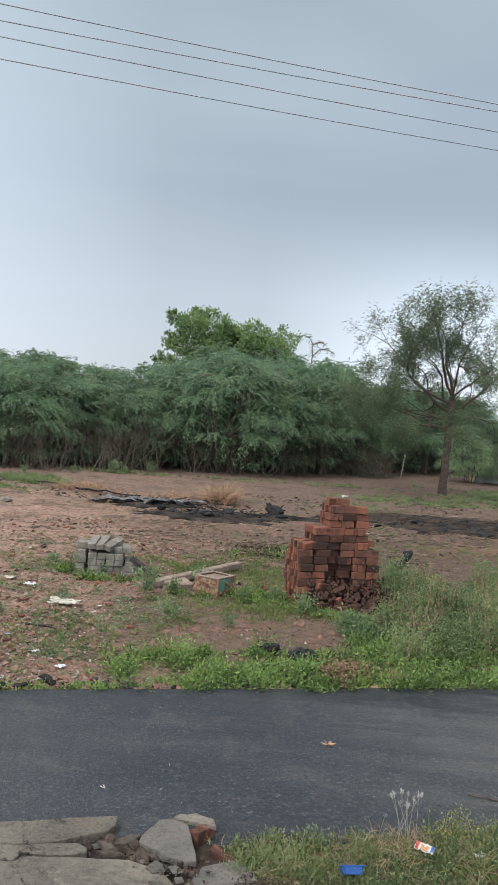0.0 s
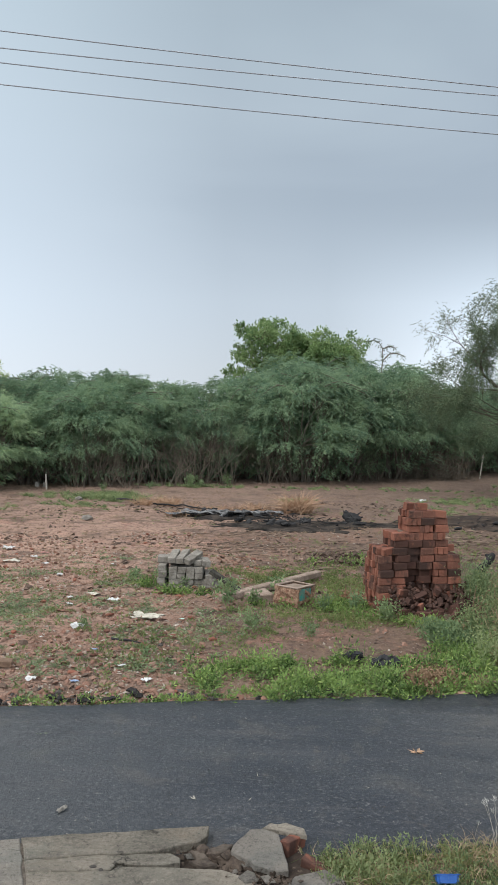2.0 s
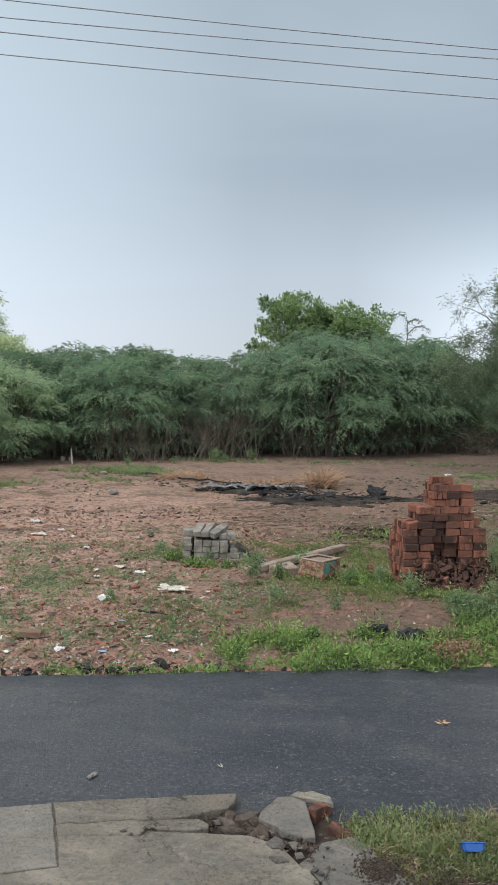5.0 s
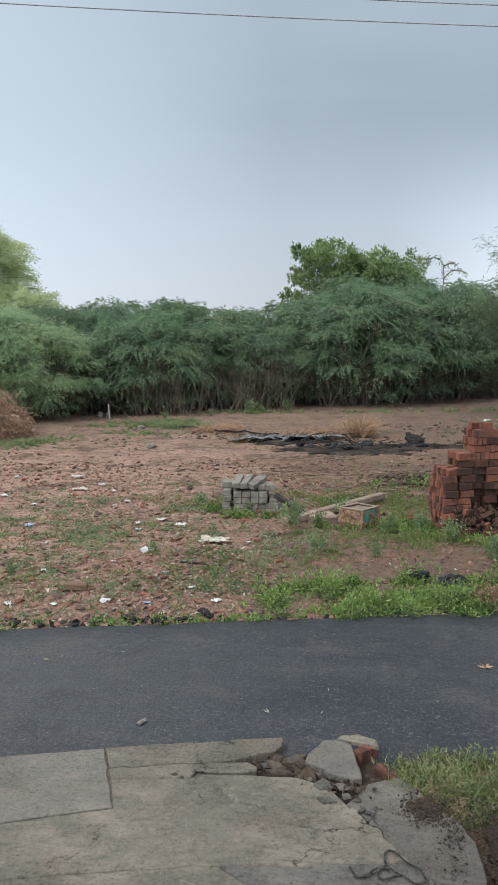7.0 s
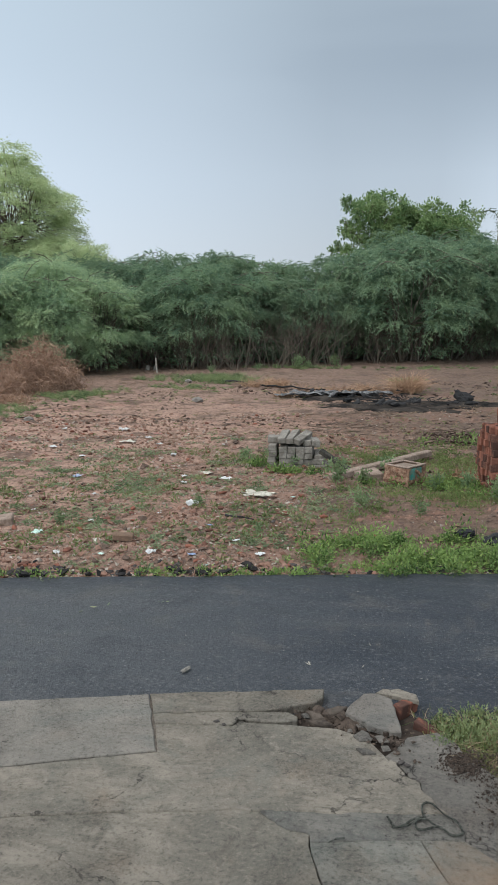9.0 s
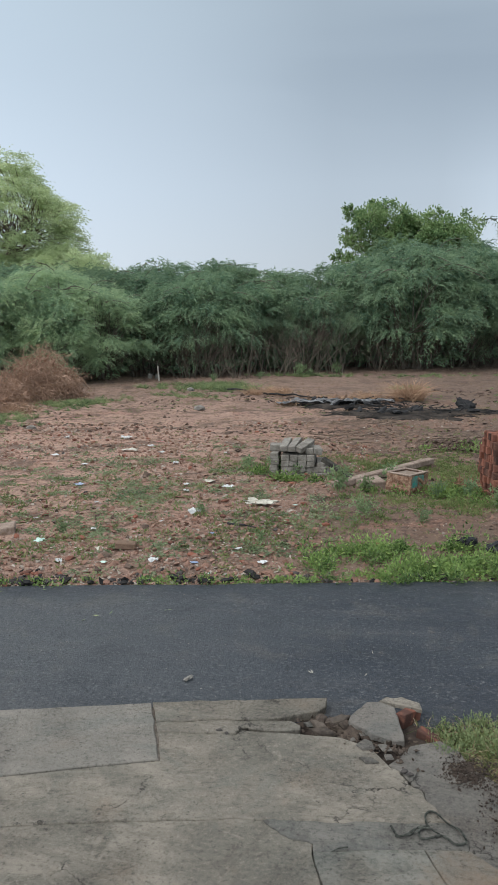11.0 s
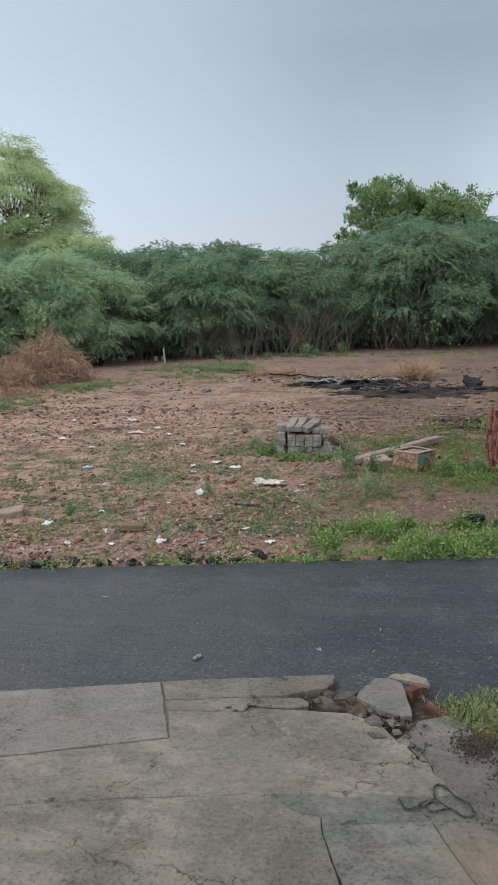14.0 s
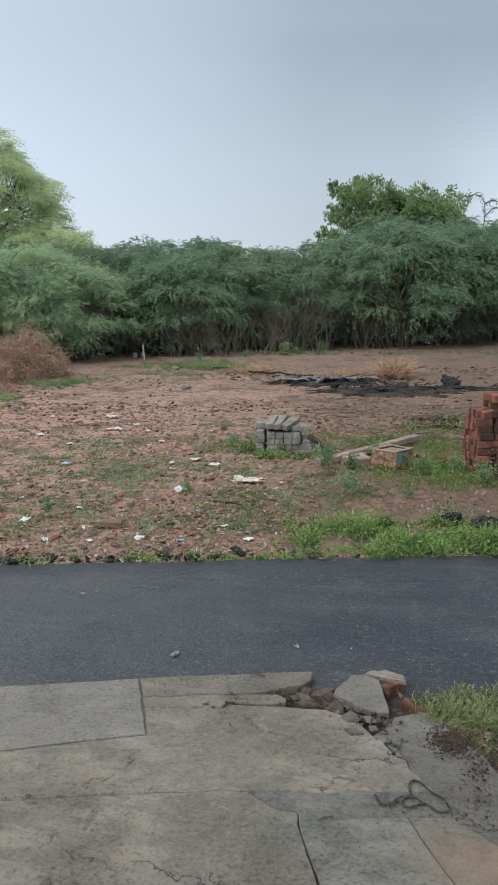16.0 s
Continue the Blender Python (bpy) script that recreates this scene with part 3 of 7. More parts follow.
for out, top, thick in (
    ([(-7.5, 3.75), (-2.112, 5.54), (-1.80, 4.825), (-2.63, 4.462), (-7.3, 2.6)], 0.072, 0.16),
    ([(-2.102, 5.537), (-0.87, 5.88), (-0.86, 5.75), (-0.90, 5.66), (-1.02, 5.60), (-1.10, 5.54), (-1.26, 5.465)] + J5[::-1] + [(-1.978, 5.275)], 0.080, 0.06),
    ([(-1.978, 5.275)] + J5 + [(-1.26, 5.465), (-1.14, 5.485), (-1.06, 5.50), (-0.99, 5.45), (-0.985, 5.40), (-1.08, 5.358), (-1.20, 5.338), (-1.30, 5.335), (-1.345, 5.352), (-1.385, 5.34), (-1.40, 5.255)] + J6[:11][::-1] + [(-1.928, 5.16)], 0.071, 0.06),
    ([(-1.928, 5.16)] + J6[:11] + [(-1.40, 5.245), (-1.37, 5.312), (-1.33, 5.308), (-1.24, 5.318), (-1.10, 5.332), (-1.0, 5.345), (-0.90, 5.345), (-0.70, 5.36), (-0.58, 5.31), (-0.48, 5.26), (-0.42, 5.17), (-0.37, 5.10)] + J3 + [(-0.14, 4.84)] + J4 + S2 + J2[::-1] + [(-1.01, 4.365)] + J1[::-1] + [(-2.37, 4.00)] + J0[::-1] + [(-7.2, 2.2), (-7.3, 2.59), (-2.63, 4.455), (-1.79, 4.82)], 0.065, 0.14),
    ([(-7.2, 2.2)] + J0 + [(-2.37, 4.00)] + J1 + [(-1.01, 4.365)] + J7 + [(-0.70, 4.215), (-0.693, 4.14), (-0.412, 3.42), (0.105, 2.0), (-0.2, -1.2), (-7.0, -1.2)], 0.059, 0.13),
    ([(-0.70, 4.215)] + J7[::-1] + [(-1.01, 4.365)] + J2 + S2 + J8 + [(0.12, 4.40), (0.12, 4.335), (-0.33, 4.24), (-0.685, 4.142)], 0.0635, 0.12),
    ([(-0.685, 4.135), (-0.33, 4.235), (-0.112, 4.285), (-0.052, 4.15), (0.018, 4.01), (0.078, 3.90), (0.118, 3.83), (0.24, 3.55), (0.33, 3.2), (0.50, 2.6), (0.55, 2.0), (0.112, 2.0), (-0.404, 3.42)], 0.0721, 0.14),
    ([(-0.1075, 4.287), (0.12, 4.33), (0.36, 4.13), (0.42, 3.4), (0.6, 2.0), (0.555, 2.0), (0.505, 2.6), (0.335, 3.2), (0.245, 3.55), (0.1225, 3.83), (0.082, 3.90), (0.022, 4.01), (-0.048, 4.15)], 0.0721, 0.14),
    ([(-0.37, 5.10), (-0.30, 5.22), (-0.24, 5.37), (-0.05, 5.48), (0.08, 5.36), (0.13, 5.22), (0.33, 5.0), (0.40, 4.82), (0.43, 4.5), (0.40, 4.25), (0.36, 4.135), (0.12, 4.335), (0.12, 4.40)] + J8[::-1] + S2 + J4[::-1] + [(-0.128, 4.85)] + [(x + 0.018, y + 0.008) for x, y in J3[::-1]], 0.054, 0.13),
):
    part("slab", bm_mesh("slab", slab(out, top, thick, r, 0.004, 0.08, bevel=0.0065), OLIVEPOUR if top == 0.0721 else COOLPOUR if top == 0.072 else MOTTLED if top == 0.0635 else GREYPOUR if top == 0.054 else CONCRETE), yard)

part("joint_fill", bm_mesh("joint_fill", slab([(-2.16, 5.50), (-2.06, 5.50), (-1.75, 4.80), (-1.85, 4.80)], 0.061, 0.05, r, 0.006, 0.05), plain("joint_grit", (0.075, 0.062, 0.050), (0.16, 0.135, 0.11), 14, 0.95, fine=70, bumpy=1.0, dark=0.7)), yard, "gritty brown joint between the slabs")

# ---- overhead cables ----
for a, b in (((-3.83, 7.88), (2.98, 7.61)), ((-3.82, 7.67), (2.99, 7.505)), ((-3.81, 7.47), (3.01, 7.215)), ((-3.79, 7.19), (3.04, 6.955))):
    cu = bpy.data.curves.new("overhead_cable", "CURVE")
    cu.dimensions, cu.bevel_depth, cu.bevel_resolution = "3D", 0.0085, 1
    sp = cu.splines.new("POLY")
    n = 61
    sp.points.add(n - 1)
    slope = (b[1] - a[1]) / (b[0] - a[0])
    for i in range(n):
        x = -45 + 90 * i / (n - 1)
        mid = (x - a[0]) * (x - b[0]) * 0.0016
        sp.points[i].co = (x, 12 + LEAN * x, a[1] + slope * (x - a[0]) + mid, 1)
    cu.materials.append(WIRE)
    thing("overhead_cable", "thin dark aluminium power cable strung along the road", "cable", group="power cables", mesh=cu)

# ---- the thorn thicket ----


def plumes(h, C, R, out, count, r, leaf, width, pairs=5, droop=(0.3, 0.75), up=0.32):
    """Feathery pads: round each centre a flat fan of twigs that arch outwards and hang at the ends."""
    i = np.repeat(np.arange(len(C)), count)
    b = r.uniform(0, 2 * np.pi, len(i))
    ring = np.stack([np.cos(b), np.sin(b), np.zeros(len(i))], 1)
    P = C[i] + ring * (np.sqrt(r.random(len(i))) * 0.62 * R[i])[:, None] + r.normal(size=(len(i), 3)) * [0.04, 0.04, 0.07]
    D = unit(ring * 0.75 + out[i] * 0.75 + r.normal(size=(len(i), 3)) * 0.28 + [0, 0, up])
    h.put(*sprays(P, D, R[i] * r.uniform(0.4, 0.95, len(i)), r.uniform(*droop, len(i)), pairs, leaf, width, r, (0.22, 0.62)))


def thicket_shrub(seed, name="thorn_shrub", low=1.2, label="dense feathery green thorn shrub with bare dark stems", mat=None):
    """A many-stemmed thorn shrub: tiers of arching feathery plumes over bare dark stems."""
    r = np.random.default_rng(seed)
    n = 64
    el = np.arcsin(np.clip(r.random(n) ** 0.95, 0, 1))
    a = np.arange(n) * 2.39996 + r.uniform(-0.5, 0.5, n)
    lump_ = np.array([1.0 + 0.55 * noise.noise((math.cos(q) * 1.6, math.sin(q) * 1.6, e * 1.5 + seed)) for q, e in zip(a, el)])
    rad = 1.62 * np.cos(el) ** 0.8 * lump_
    C = np.stack([np.cos(a) * rad, np.sin(a) * rad, low + (3.72 - low) * np.sin(el) * (0.80 + 0.22 * lump_)], 1)
    out = unit(np.stack([np.cos(a), np.sin(a), 0.35 * np.sin(el)], 1)) * np.cos(el)[:, None]
    R = r.uniform(0.42, 0.92, n)
    leaves, segs = Heap(), []
    plumes(leaves, C, R, out, 46, r, 0.125, 0.027, 6)
    # thin sprays low down among the stems
    k = 26
    b = r.uniform(0, 2 * np.pi, k)
    low_c = np.stack([np.cos(b) * r.uniform(0.7, 1.7, k), np.sin(b) * r.uniform(0.7, 1.7, k), r.uniform(0.25, 1.4, k)], 1)
    plumes(leaves, low_c, r.uniform(0.25, 0.5, k), np.stack([np.cos(b), np.sin(b), 0.4 + 0 * b], 1), 12, r, 0.085, 0.032)
    # stems from the ground, each forking to several plumes
    stems = 9
    for k in range(stems):
        a0 = 2 * np.pi * (k + r.uniform(-0.4, 0.4)) / stems
        foot = np.array([math.cos(a0) * r.uniform(0.1, 0.55), math.sin(a0) * r.uniform(0.1, 0.55), -0.1])
        knee = np.array([foot[0] * 1.9 + r.normal() * 0.2, foot[1] * 1.9 + r.normal() * 0.2, r.uniform(0.9, 1.7)])
        p, rr = foot, r.uniform(0.028, 0.05)
        for q in range(4):
            nxt = foot + (knee - foot) * (q + 1) / 4 + r.normal(size=3) * 0.05
            segs.append((p, nxt, rr, rr * 0.93))
            p, rr = nxt, rr * 0.93
        own = np.argsort(np.linalg.norm((C - knee) * [1, 1, 0.5], axis=1))[:9]
        for t_ in own:
            e, b_, rb = C[t_], p, rr * 0.6
            for q in range(4):
                u = (q + 1) / 4
                nxt = p + (e - p) * u + np.array([0, 0, 0.25 * u * (1 - u)]) + r.normal(size=3) * 0.05
                segs.append((b_, nxt, rb, rb * 0.8))
                b_, rb = nxt, rb * 0.8
    # thin bare side twigs in the lower half
    for _ in range(70):
        a0, q = r.uniform(0, 2 * np.pi), r.uniform(0.3, 1.35)
        p, d = np.array([math.cos(a0) * q, math.sin(a0) * q, r.uniform(0.0, 0.9)]), unit(np.array([math.cos(a0) * 0.4 + r.normal() * 0.4, math.sin(a0) * 0.4 + r.normal() * 0.4, 1.0]))
        for q in range(4):
            nxt = p + d * r.uniform(0.15, 0.34)
            segs.append((p, nxt, 0.009 - 0.0015 * q, 0.0075 - 0.0015 * q))
            p, d = nxt, unit(d + r.normal(size=3) * 0.25)
    # long shoots that stand out of the top
    for _ in range(20):
        q = C[int(r.integers(0, n))]
        p = np.array([q[0] * 0.8, q[1] * 0.8, max(q[2], 3.1) + 0.1])
        d = unit(np.array([r.normal() * 0.9, r.normal() * 0.5, 0.45]))
        ln = r.uniform(0.6, 1.5)
        pts = [p]
        for k in range(6):
            d = unit(d + np.array([d[0] * 0.25, d[1] * 0.25, -0.22]) + r.normal(size=3) * 0.12)
            pts.append(pts[-1] + d * ln / 6)
        for k in range(6):
            segs.append((pts[k], pts[k + 1], 0.016 - 0.0015 * k, 0.0145 - 0.0015 * k))
        Q = np.repeat(np.array(pts[1:]), 4, 0)
        leaves.put(*sprays(Q, r.normal(size=(len(Q), 3)) + [0, 0, 0.3], np.full(len(Q), 0.16), np.full(len(Q), 0.3), 4, 0.075, 0.030, r))
    ob = thing(name, label, "shrub", group="thicket at the back of the plot")
    tagged(part("branchwork", mesh_from("branchwork", *tubes(segs, 4), DARKBARK), ob), kind="stuff")
    part("foliage", leaves.mesh("foliage", mat or LEAF_THICKET), ob)
    return ob


def edge_y(x):
    """Where the thicket meets the cleared ground."""
    return float(np.interp(x, (-24, -17, -13.8, -8, -4.5, -2, 2, 6, 10, 16), (27, 28.2, 31.2, 31.8, 34.8, 35.9, 38.2, 42.6, 45.5, 47)))


shrubs = [thicket_shrub(s) for s in (21, 22, 23, 24, 25)]
weeping = thicket_shrub(26, "weeping_shrub", 0.75, "pale green feathery shrub with boughs down to the ground", LEAF_WEEP)
r = np.random.default_rng(5)
spots = []
for x in np.arange(-22.5, 11.5, 2.05):
    spots.append((x + r.uniform(-0.4, 0.4), edge_y(x) + 1.95 + r.uniform(-0.75, 0.75), r.uniform(0.90, 1.12) if x < -4.5 else r.uniform(1.22, 1.36) if x < 2.5 else r.uniform(1.0, 1.15)))
for x in np.arange(-23, 13, 2.5):
    spots.append((x + r.uniform(-0.6, 0.6), edge_y(x) + 4.6 + r.uniform(-0.4, 0.4), r.uniform(1.08, 1.2) if x < -4.5 else r.uniform(1.32, 1.44) if x < 2.5 else r.uniform(1.05, 1.2)))
spots += [(-20.5, edge_y(-20.5) + 7.2, 1.12), (-17.5, edge_y(-17.5) + 7.3, 1.08), (-14.6, edge_y(-14.6) + 6.8, 1.08), (-22.8, edge_y(-22.8) + 7.4, 1.15)]
for i, (x, y, s) in enumerate(spots):
    m = pose(x, y, 0, 0, 0, r.uniform(-25, 25))
    src = shrubs[i % 5]
    if i < 5:
        src.matrix_basis = m
        ob = src
    else:
        ob = copy_thing(src, m)
    ob.scale = (s, s, s)
for i, (x, y, s) in enumerate(((-15.0, 29.4, 1.08), (-17.6, 27.6, 1.1), (-13.3, 30.4, 0.92), (-16.2, 28.0, 0.95), (-14.2, 28.6, 0.72))):
    m = pose(x, y, 0, 0, 0, 95 * i)
    ob = weeping if i == 0 else copy_thing(weeping, m)
    ob.matrix_basis = m
    ob.scale = (s, s, s)


# filler leaves added deep in the thicket to block sky and lit ground
h = Heap()
n = 12500
X = r.uniform(-24, 13, n)
P = np.stack([X, np.array([edge_y(x) for x in X]) + r.uniform(3.6, 7.0, n), r.uniform(0.0, 1.6, n) ** 1.2], 1)
P[3800:, 1] += 1.6
P[3800:, 1] += r.uniform(-1.2, 1.0, n - 3800)
P[3800:, 2] *= 1.7
P[:2500, 1] -= 1.6
P[:2500, 2] *= 0.45
h.put(*kites(P, r.normal(size=(n, 3)) + [0, 0, 0.5], np.where(np.arange(n) < 3800, r.uniform(0.18, 0.38, n), r.uniform(0.4, 0.7, n)), np.where(np.arange(n) < 3800, 0.10, 0.22), r, False, 0.2))
thing("undergrowth", "filler leaves added in the thicket to keep its foot dark", "undergrowth", kind="stuff", mesh=h.mesh("undergrowth", LEAF_THICKET))


def bare_shrub(seed):
    """A leafless grey-brown shrub of many thin upright twigs."""
    r = np.random.default_rng(seed)
    segs, tips = [], []
    for i in range(19):
        a = r.uniform(0, 2 * np.pi)
        lean = r.uniform(0.15, 0.75)
        grow(r, (np.cos(a) * 0.5 * r.random(), np.sin(a) * 0.4 * r.random(), -0.05), (np.cos(a) * lean, np.sin(a) * lean, 1), r.uniform(0.6, 1.15), r.uniform(0.008, 0.017), 3, segs, tips, (1, 2), 0.45, 0.10, 0.78)
    ob = thing("bare_shrub", "leafless grey-brown shrub in front of the thicket", "shrub", group="bare shrubs")
    tagged(part("branchwork", mesh_from("branchwork", *tubes(segs, 3), TWIG), ob), kind="stuff")
    return ob


bare = [bare_shrub(s) for s in (31, 32, 33)]
bare_spots = [(-8.1, -0.1, 1.0), (-5.9, 0.3, 1.3), (-10.2, 0.0, 0.95), (-6.9, 0.1, 1.15), (-2.4, 0.6, 1.1), (0.7, 0.4, 0.8), (-3.1, 0.3, 0.95), (-12.3, 0.3, 0.8), (-9.2, 0.3, 1.05), (1.6, 0.6, 0.9)]
bare_spots += [(-6.4, 0.6, 1.35), (-4.9, 0.5, 1.35), (-9.9, 0.5, 1.2), (-1.4, 0.7, 1.1)]
for i, (x, dy, s) in enumerate(bare_spots):
    m = pose(x, edge_y(x) + dy, 0, 0, 0, 77 * i)
    if i < 3:
        bare[i].matrix_basis = m
        ob = bare[i]
    else:
        ob = copy_thing(bare[i % 3], m)
    ob.scale = (s, s, s)

# ---- the larger trees ----


def tree(seed, name, label, base, trunk, limbs, depth, leafer, bark, leaf, wide=0.55, rise=0.2, shrink=0.74, bend=0.14, taper=0.72):
    r = np.random.default_rng(seed)
    segs, tips = [], []
    top, radius = np.array([0, 0, 0.0]), trunk[1]
    n = 8
    for k in range(n):
        nxt = np.array([trunk[2] * (k + 1) / n + r.normal() * 0.03, r.normal() * 0.03, trunk[0] * (k + 1) / n])
        if k == 0:
            segs.append((top - [0, 0, 0.2], nxt, radius * 1.35, radius))
        else:
            segs.append((top, nxt, radius, radius * 0.965))
            radius *= 0.965
        top = nxt
    for az, up, ln, frac in limbs:
        p = np.array([trunk[2] * frac, 0, trunk[0] * frac])
        d = np.array([math.cos(radians(az)), math.sin(radians(az)), math.tan(radians(up))])
        grow(r, p, d, ln, radius * taper * r.uniform(0.5, 0.72) * (1 if frac > 0.8 else 0.5), depth, segs, tips, (2, 3), wide, rise, shrink, bend)
    P, D = np.array([t[0] for t in tips]), np.array([t[1] for t in tips])
    ob = thing(name, label, "tree", pose(*base))
    part("trunk", mesh_from("trunk", *tubes(segs[:8], 9), bark), ob)
    part("limb_work", mesh_from("limb_work", *tubes(segs[8:], 6), bark), ob)
    h = Heap()
    leafer(h, P, D, r)
    part("crown", h.mesh("crown", leaf), ob)
    return ob


RUSTBARK = plain("red_brown_bark", (0.060, 0.046, 0.038), (0.120, 0.090, 0.072), 7, 0.95, fine=45, bumpy=0.8)


def airy(h, P, D, r):
    n = 26000
    some = r.permutation(len(P))[: int(len(P) * 0.85)]
    i = some[r.integers(0, len(some), n)]
    h.put(*sprays(P[i] + r.normal(size=(n, 3)) * 0.15, D[i] + r.normal(size=(n, 3)) * 0.7, r.uniform(0.12, 0.28, n), r.uniform(0.1, 0.5, n), 3, 0.062, 0.025, r))


tree(41, "acacia_tree", "tall acacia with a straight brown trunk and an airy crown", (6.83, 32.7, 0), (3.85, 0.158, 0.10),
     [(80, 66, 1.75, 1.0), (172, 40, 1.9, 1.0), (8, 42, 1.85, 1.0), (250, 50, 1.6, 0.97), (150, 22, 1.9, 0.84), (320, 26, 1.8, 0.85), (195, 16, 1.8, 0.78), (350, 18, 1.7, 0.76), (110, 28, 1.7, 0.88), (240, 14, 1.5, 0.76), (180, 26, 2.0, 0.93), (188, 4, 2.0, 0.74), (165, 8, 1.9, 0.80), (215, 2, 1.7, 0.70)],
     3, airy, RUSTBARK, LEAF_ACACIA, 0.55, 0.08, 0.72, 0.2)


def clump_tree(seed, name, label, base, trunk, lobes, clumps, size, leaves, leaf, width, mat, thick=0.85, spread=(0.62, 1.08)):
    """A tree whose limbs run out to leafy clumps on an uneven dome."""
    r = np.random.default_rng(seed)
    segs, h = [], Heap()
    top, rad = np.array([0, 0, 0.0]), trunk[1]
    for k in range(7):
        nxt = np.array([r.normal() * 0.04, r.normal() * 0.04, trunk[0] * (k + 1) / 7])
        segs.append((top - [0, 0, 0.2 if k == 0 else 0], nxt, rad * (1.3 if k == 0 else 1), rad * 0.96))
        rad *= 0.96
        top = nxt
    for i in range(clumps):
        z = 1 - 1.55 * (i + 0.5) / clumps
        a = i * 2.39996 + r.uniform(-0.4, 0.4)
        q = math.sqrt(max(0, 1 - z * z))
        mid, rad3 = lobes[i % len(lobes)]
        c = np.array(mid) + np.array([math.cos(a) * q, math.sin(a) * q, z]) * np.array(rad3) * r.uniform(*spread)
        p, rr = top - [0, 0, r.uniform(0, 0.9)], rad * r.uniform(0.3, 0.45) * (0.45 if clumps > 60 else 1)
        way_ = c - p
        for k in range(6):
            n_ = p + way_ / 6 + r.normal(size=3) * 0.10 + np.array([0, 0, 0.05 * (2.5 - k)])
            segs.append((p, n_, rr, rr * 0.82))
            rr *= 0.82
            p = n_
        s = size * r.uniform(0.65, 1.25)
        n = int(leaves * s * s)
        u = unit(r.normal(size=(n, 3)))
        P = c + u * s * r.uniform(0.25, 1.0, (n, 1)) ** 0.6 * [1.15, 1.15, thick]
        for _ in range(4):
            e = c + unit(r.normal(size=3) + [0, 0, 0.4]) * s * 1.05
            segs.append((p, e, rr, rr * 0.4))
            m = int(leaves * 0.05)
            P = np.concatenate([P, e + r.normal(size=(m, 3)) * s * 0.17])
            u = np.concatenate([u, unit(r.normal(size=(m, 3)) + unit(e - c))])
        h.put(*kites(P, u * 0.6 + r.normal(size=u.shape) * 0.5 - [0, 0, 0.3], leaf * r.uniform(0.6, 1.25, len(P)), width, r, False, 0.55))
    ob = thing(name, label, "tree", pose(*base))
    part("trunk", mesh_from("trunk", *tubes(segs, 6), BARK), ob)
    part("crown", h.mesh("crown", mat), ob)
    return ob


clump_tree(42, "broadleaf_tree", "bright green broad-leaved tree rising behind the thicket", (-2.65, 42.8, 0), (4.0, 0.24), [((-1.35, 0, 5.55), (1.6, 1.5, 2.0)), ((0.75, 0, 5.5), (1.9, 1.7, 1.75)), ((2.1, 0, 5.2), (1.5, 1.6, 1.3))], 62, 0.58, 1300, 0.17, 0.085, LEAF_BROAD, 0.85, (0.55, 1.12))


def tiered_tree(seed, name, label, base, trunk, lobes, pads, size, leaf, width, mat):
    """A spreading tree: limbs run out to flat feathery tiers, with gaps of sky between them."""
    r = np.random.default_rng(seed)
    segs, C, out = [], [], []
    top, rad = np.array([0, 0, 0.0]), trunk[1]
    for k in range(7):
        nxt = np.array([r.normal() * 0.05, r.normal() * 0.05, trunk[0] * (k + 1) / 7])
        segs.append((top - [0, 0, 0.2 if k == 0 else 0], nxt, rad * (1.3 if k == 0 else 1), rad * 0.96))
        rad *= 0.96
        top = nxt
    hubs = []
    for k in range(12):
        a = k * 2.39996
        e = top + np.array([math.cos(a) * 2.4, math.sin(a) * 2.2, r.uniform(0.6, 2.6)])
        p, rr = top, rad * 0.55
        for q in range(5):
            n_ = top + (e - top) * (q + 1) / 5 + r.normal(size=3) * 0.12
            segs.append((p, n_, rr, rr * 0.85))
            p, rr = n_, rr * 0.85
        hubs.append(p)
    for i in range(pads):
        z = 1 - 1.5 * (i + 0.5) / pads
        a = i * 2.39996 + r.uniform(-0.3, 0.3)
        q = math.sqrt(max(0, 1 - z * z))
        mid, rad3 = lobes[i % len(lobes)]
        u = np.array([math.cos(a) * q, math.sin(a) * q, z])
        c = np.array(mid) + u * np.array(rad3) * (0.93 + 0.22 * noise.noise((u[0] * 2.2, u[1] * 2.2, u[2] * 2.2 + seed))) * r.uniform(0.86, 1.06)
        C.append(c)
        out.append(np.array([u[0], u[1], 0]))
        p = min(hubs, key=lambda g: np.linalg.norm(g - c))
        b_, rr = p, 0.035
        for k in range(4):
            n_ = p + (c - p) * (k + 1) / 4 + r.normal(size=3) * 0.07
            segs.append((b_, n_, rr, rr * 0.8))
            b_, rr = n_, rr * 0.8
    h = Heap()
    plumes(h, np.array(C), size * r.uniform(0.6, 1.3, pads), np.array(out), 84, r, leaf, width, 4, (0.15, 0.5), 0.22)
    ob = thing(name, label, "tree", pose(*base))
    part("trunk", mesh_from("trunk", *tubes(segs, 6), BARK), ob)
    part("crown", h.mesh("crown", mat), ob)
    return ob


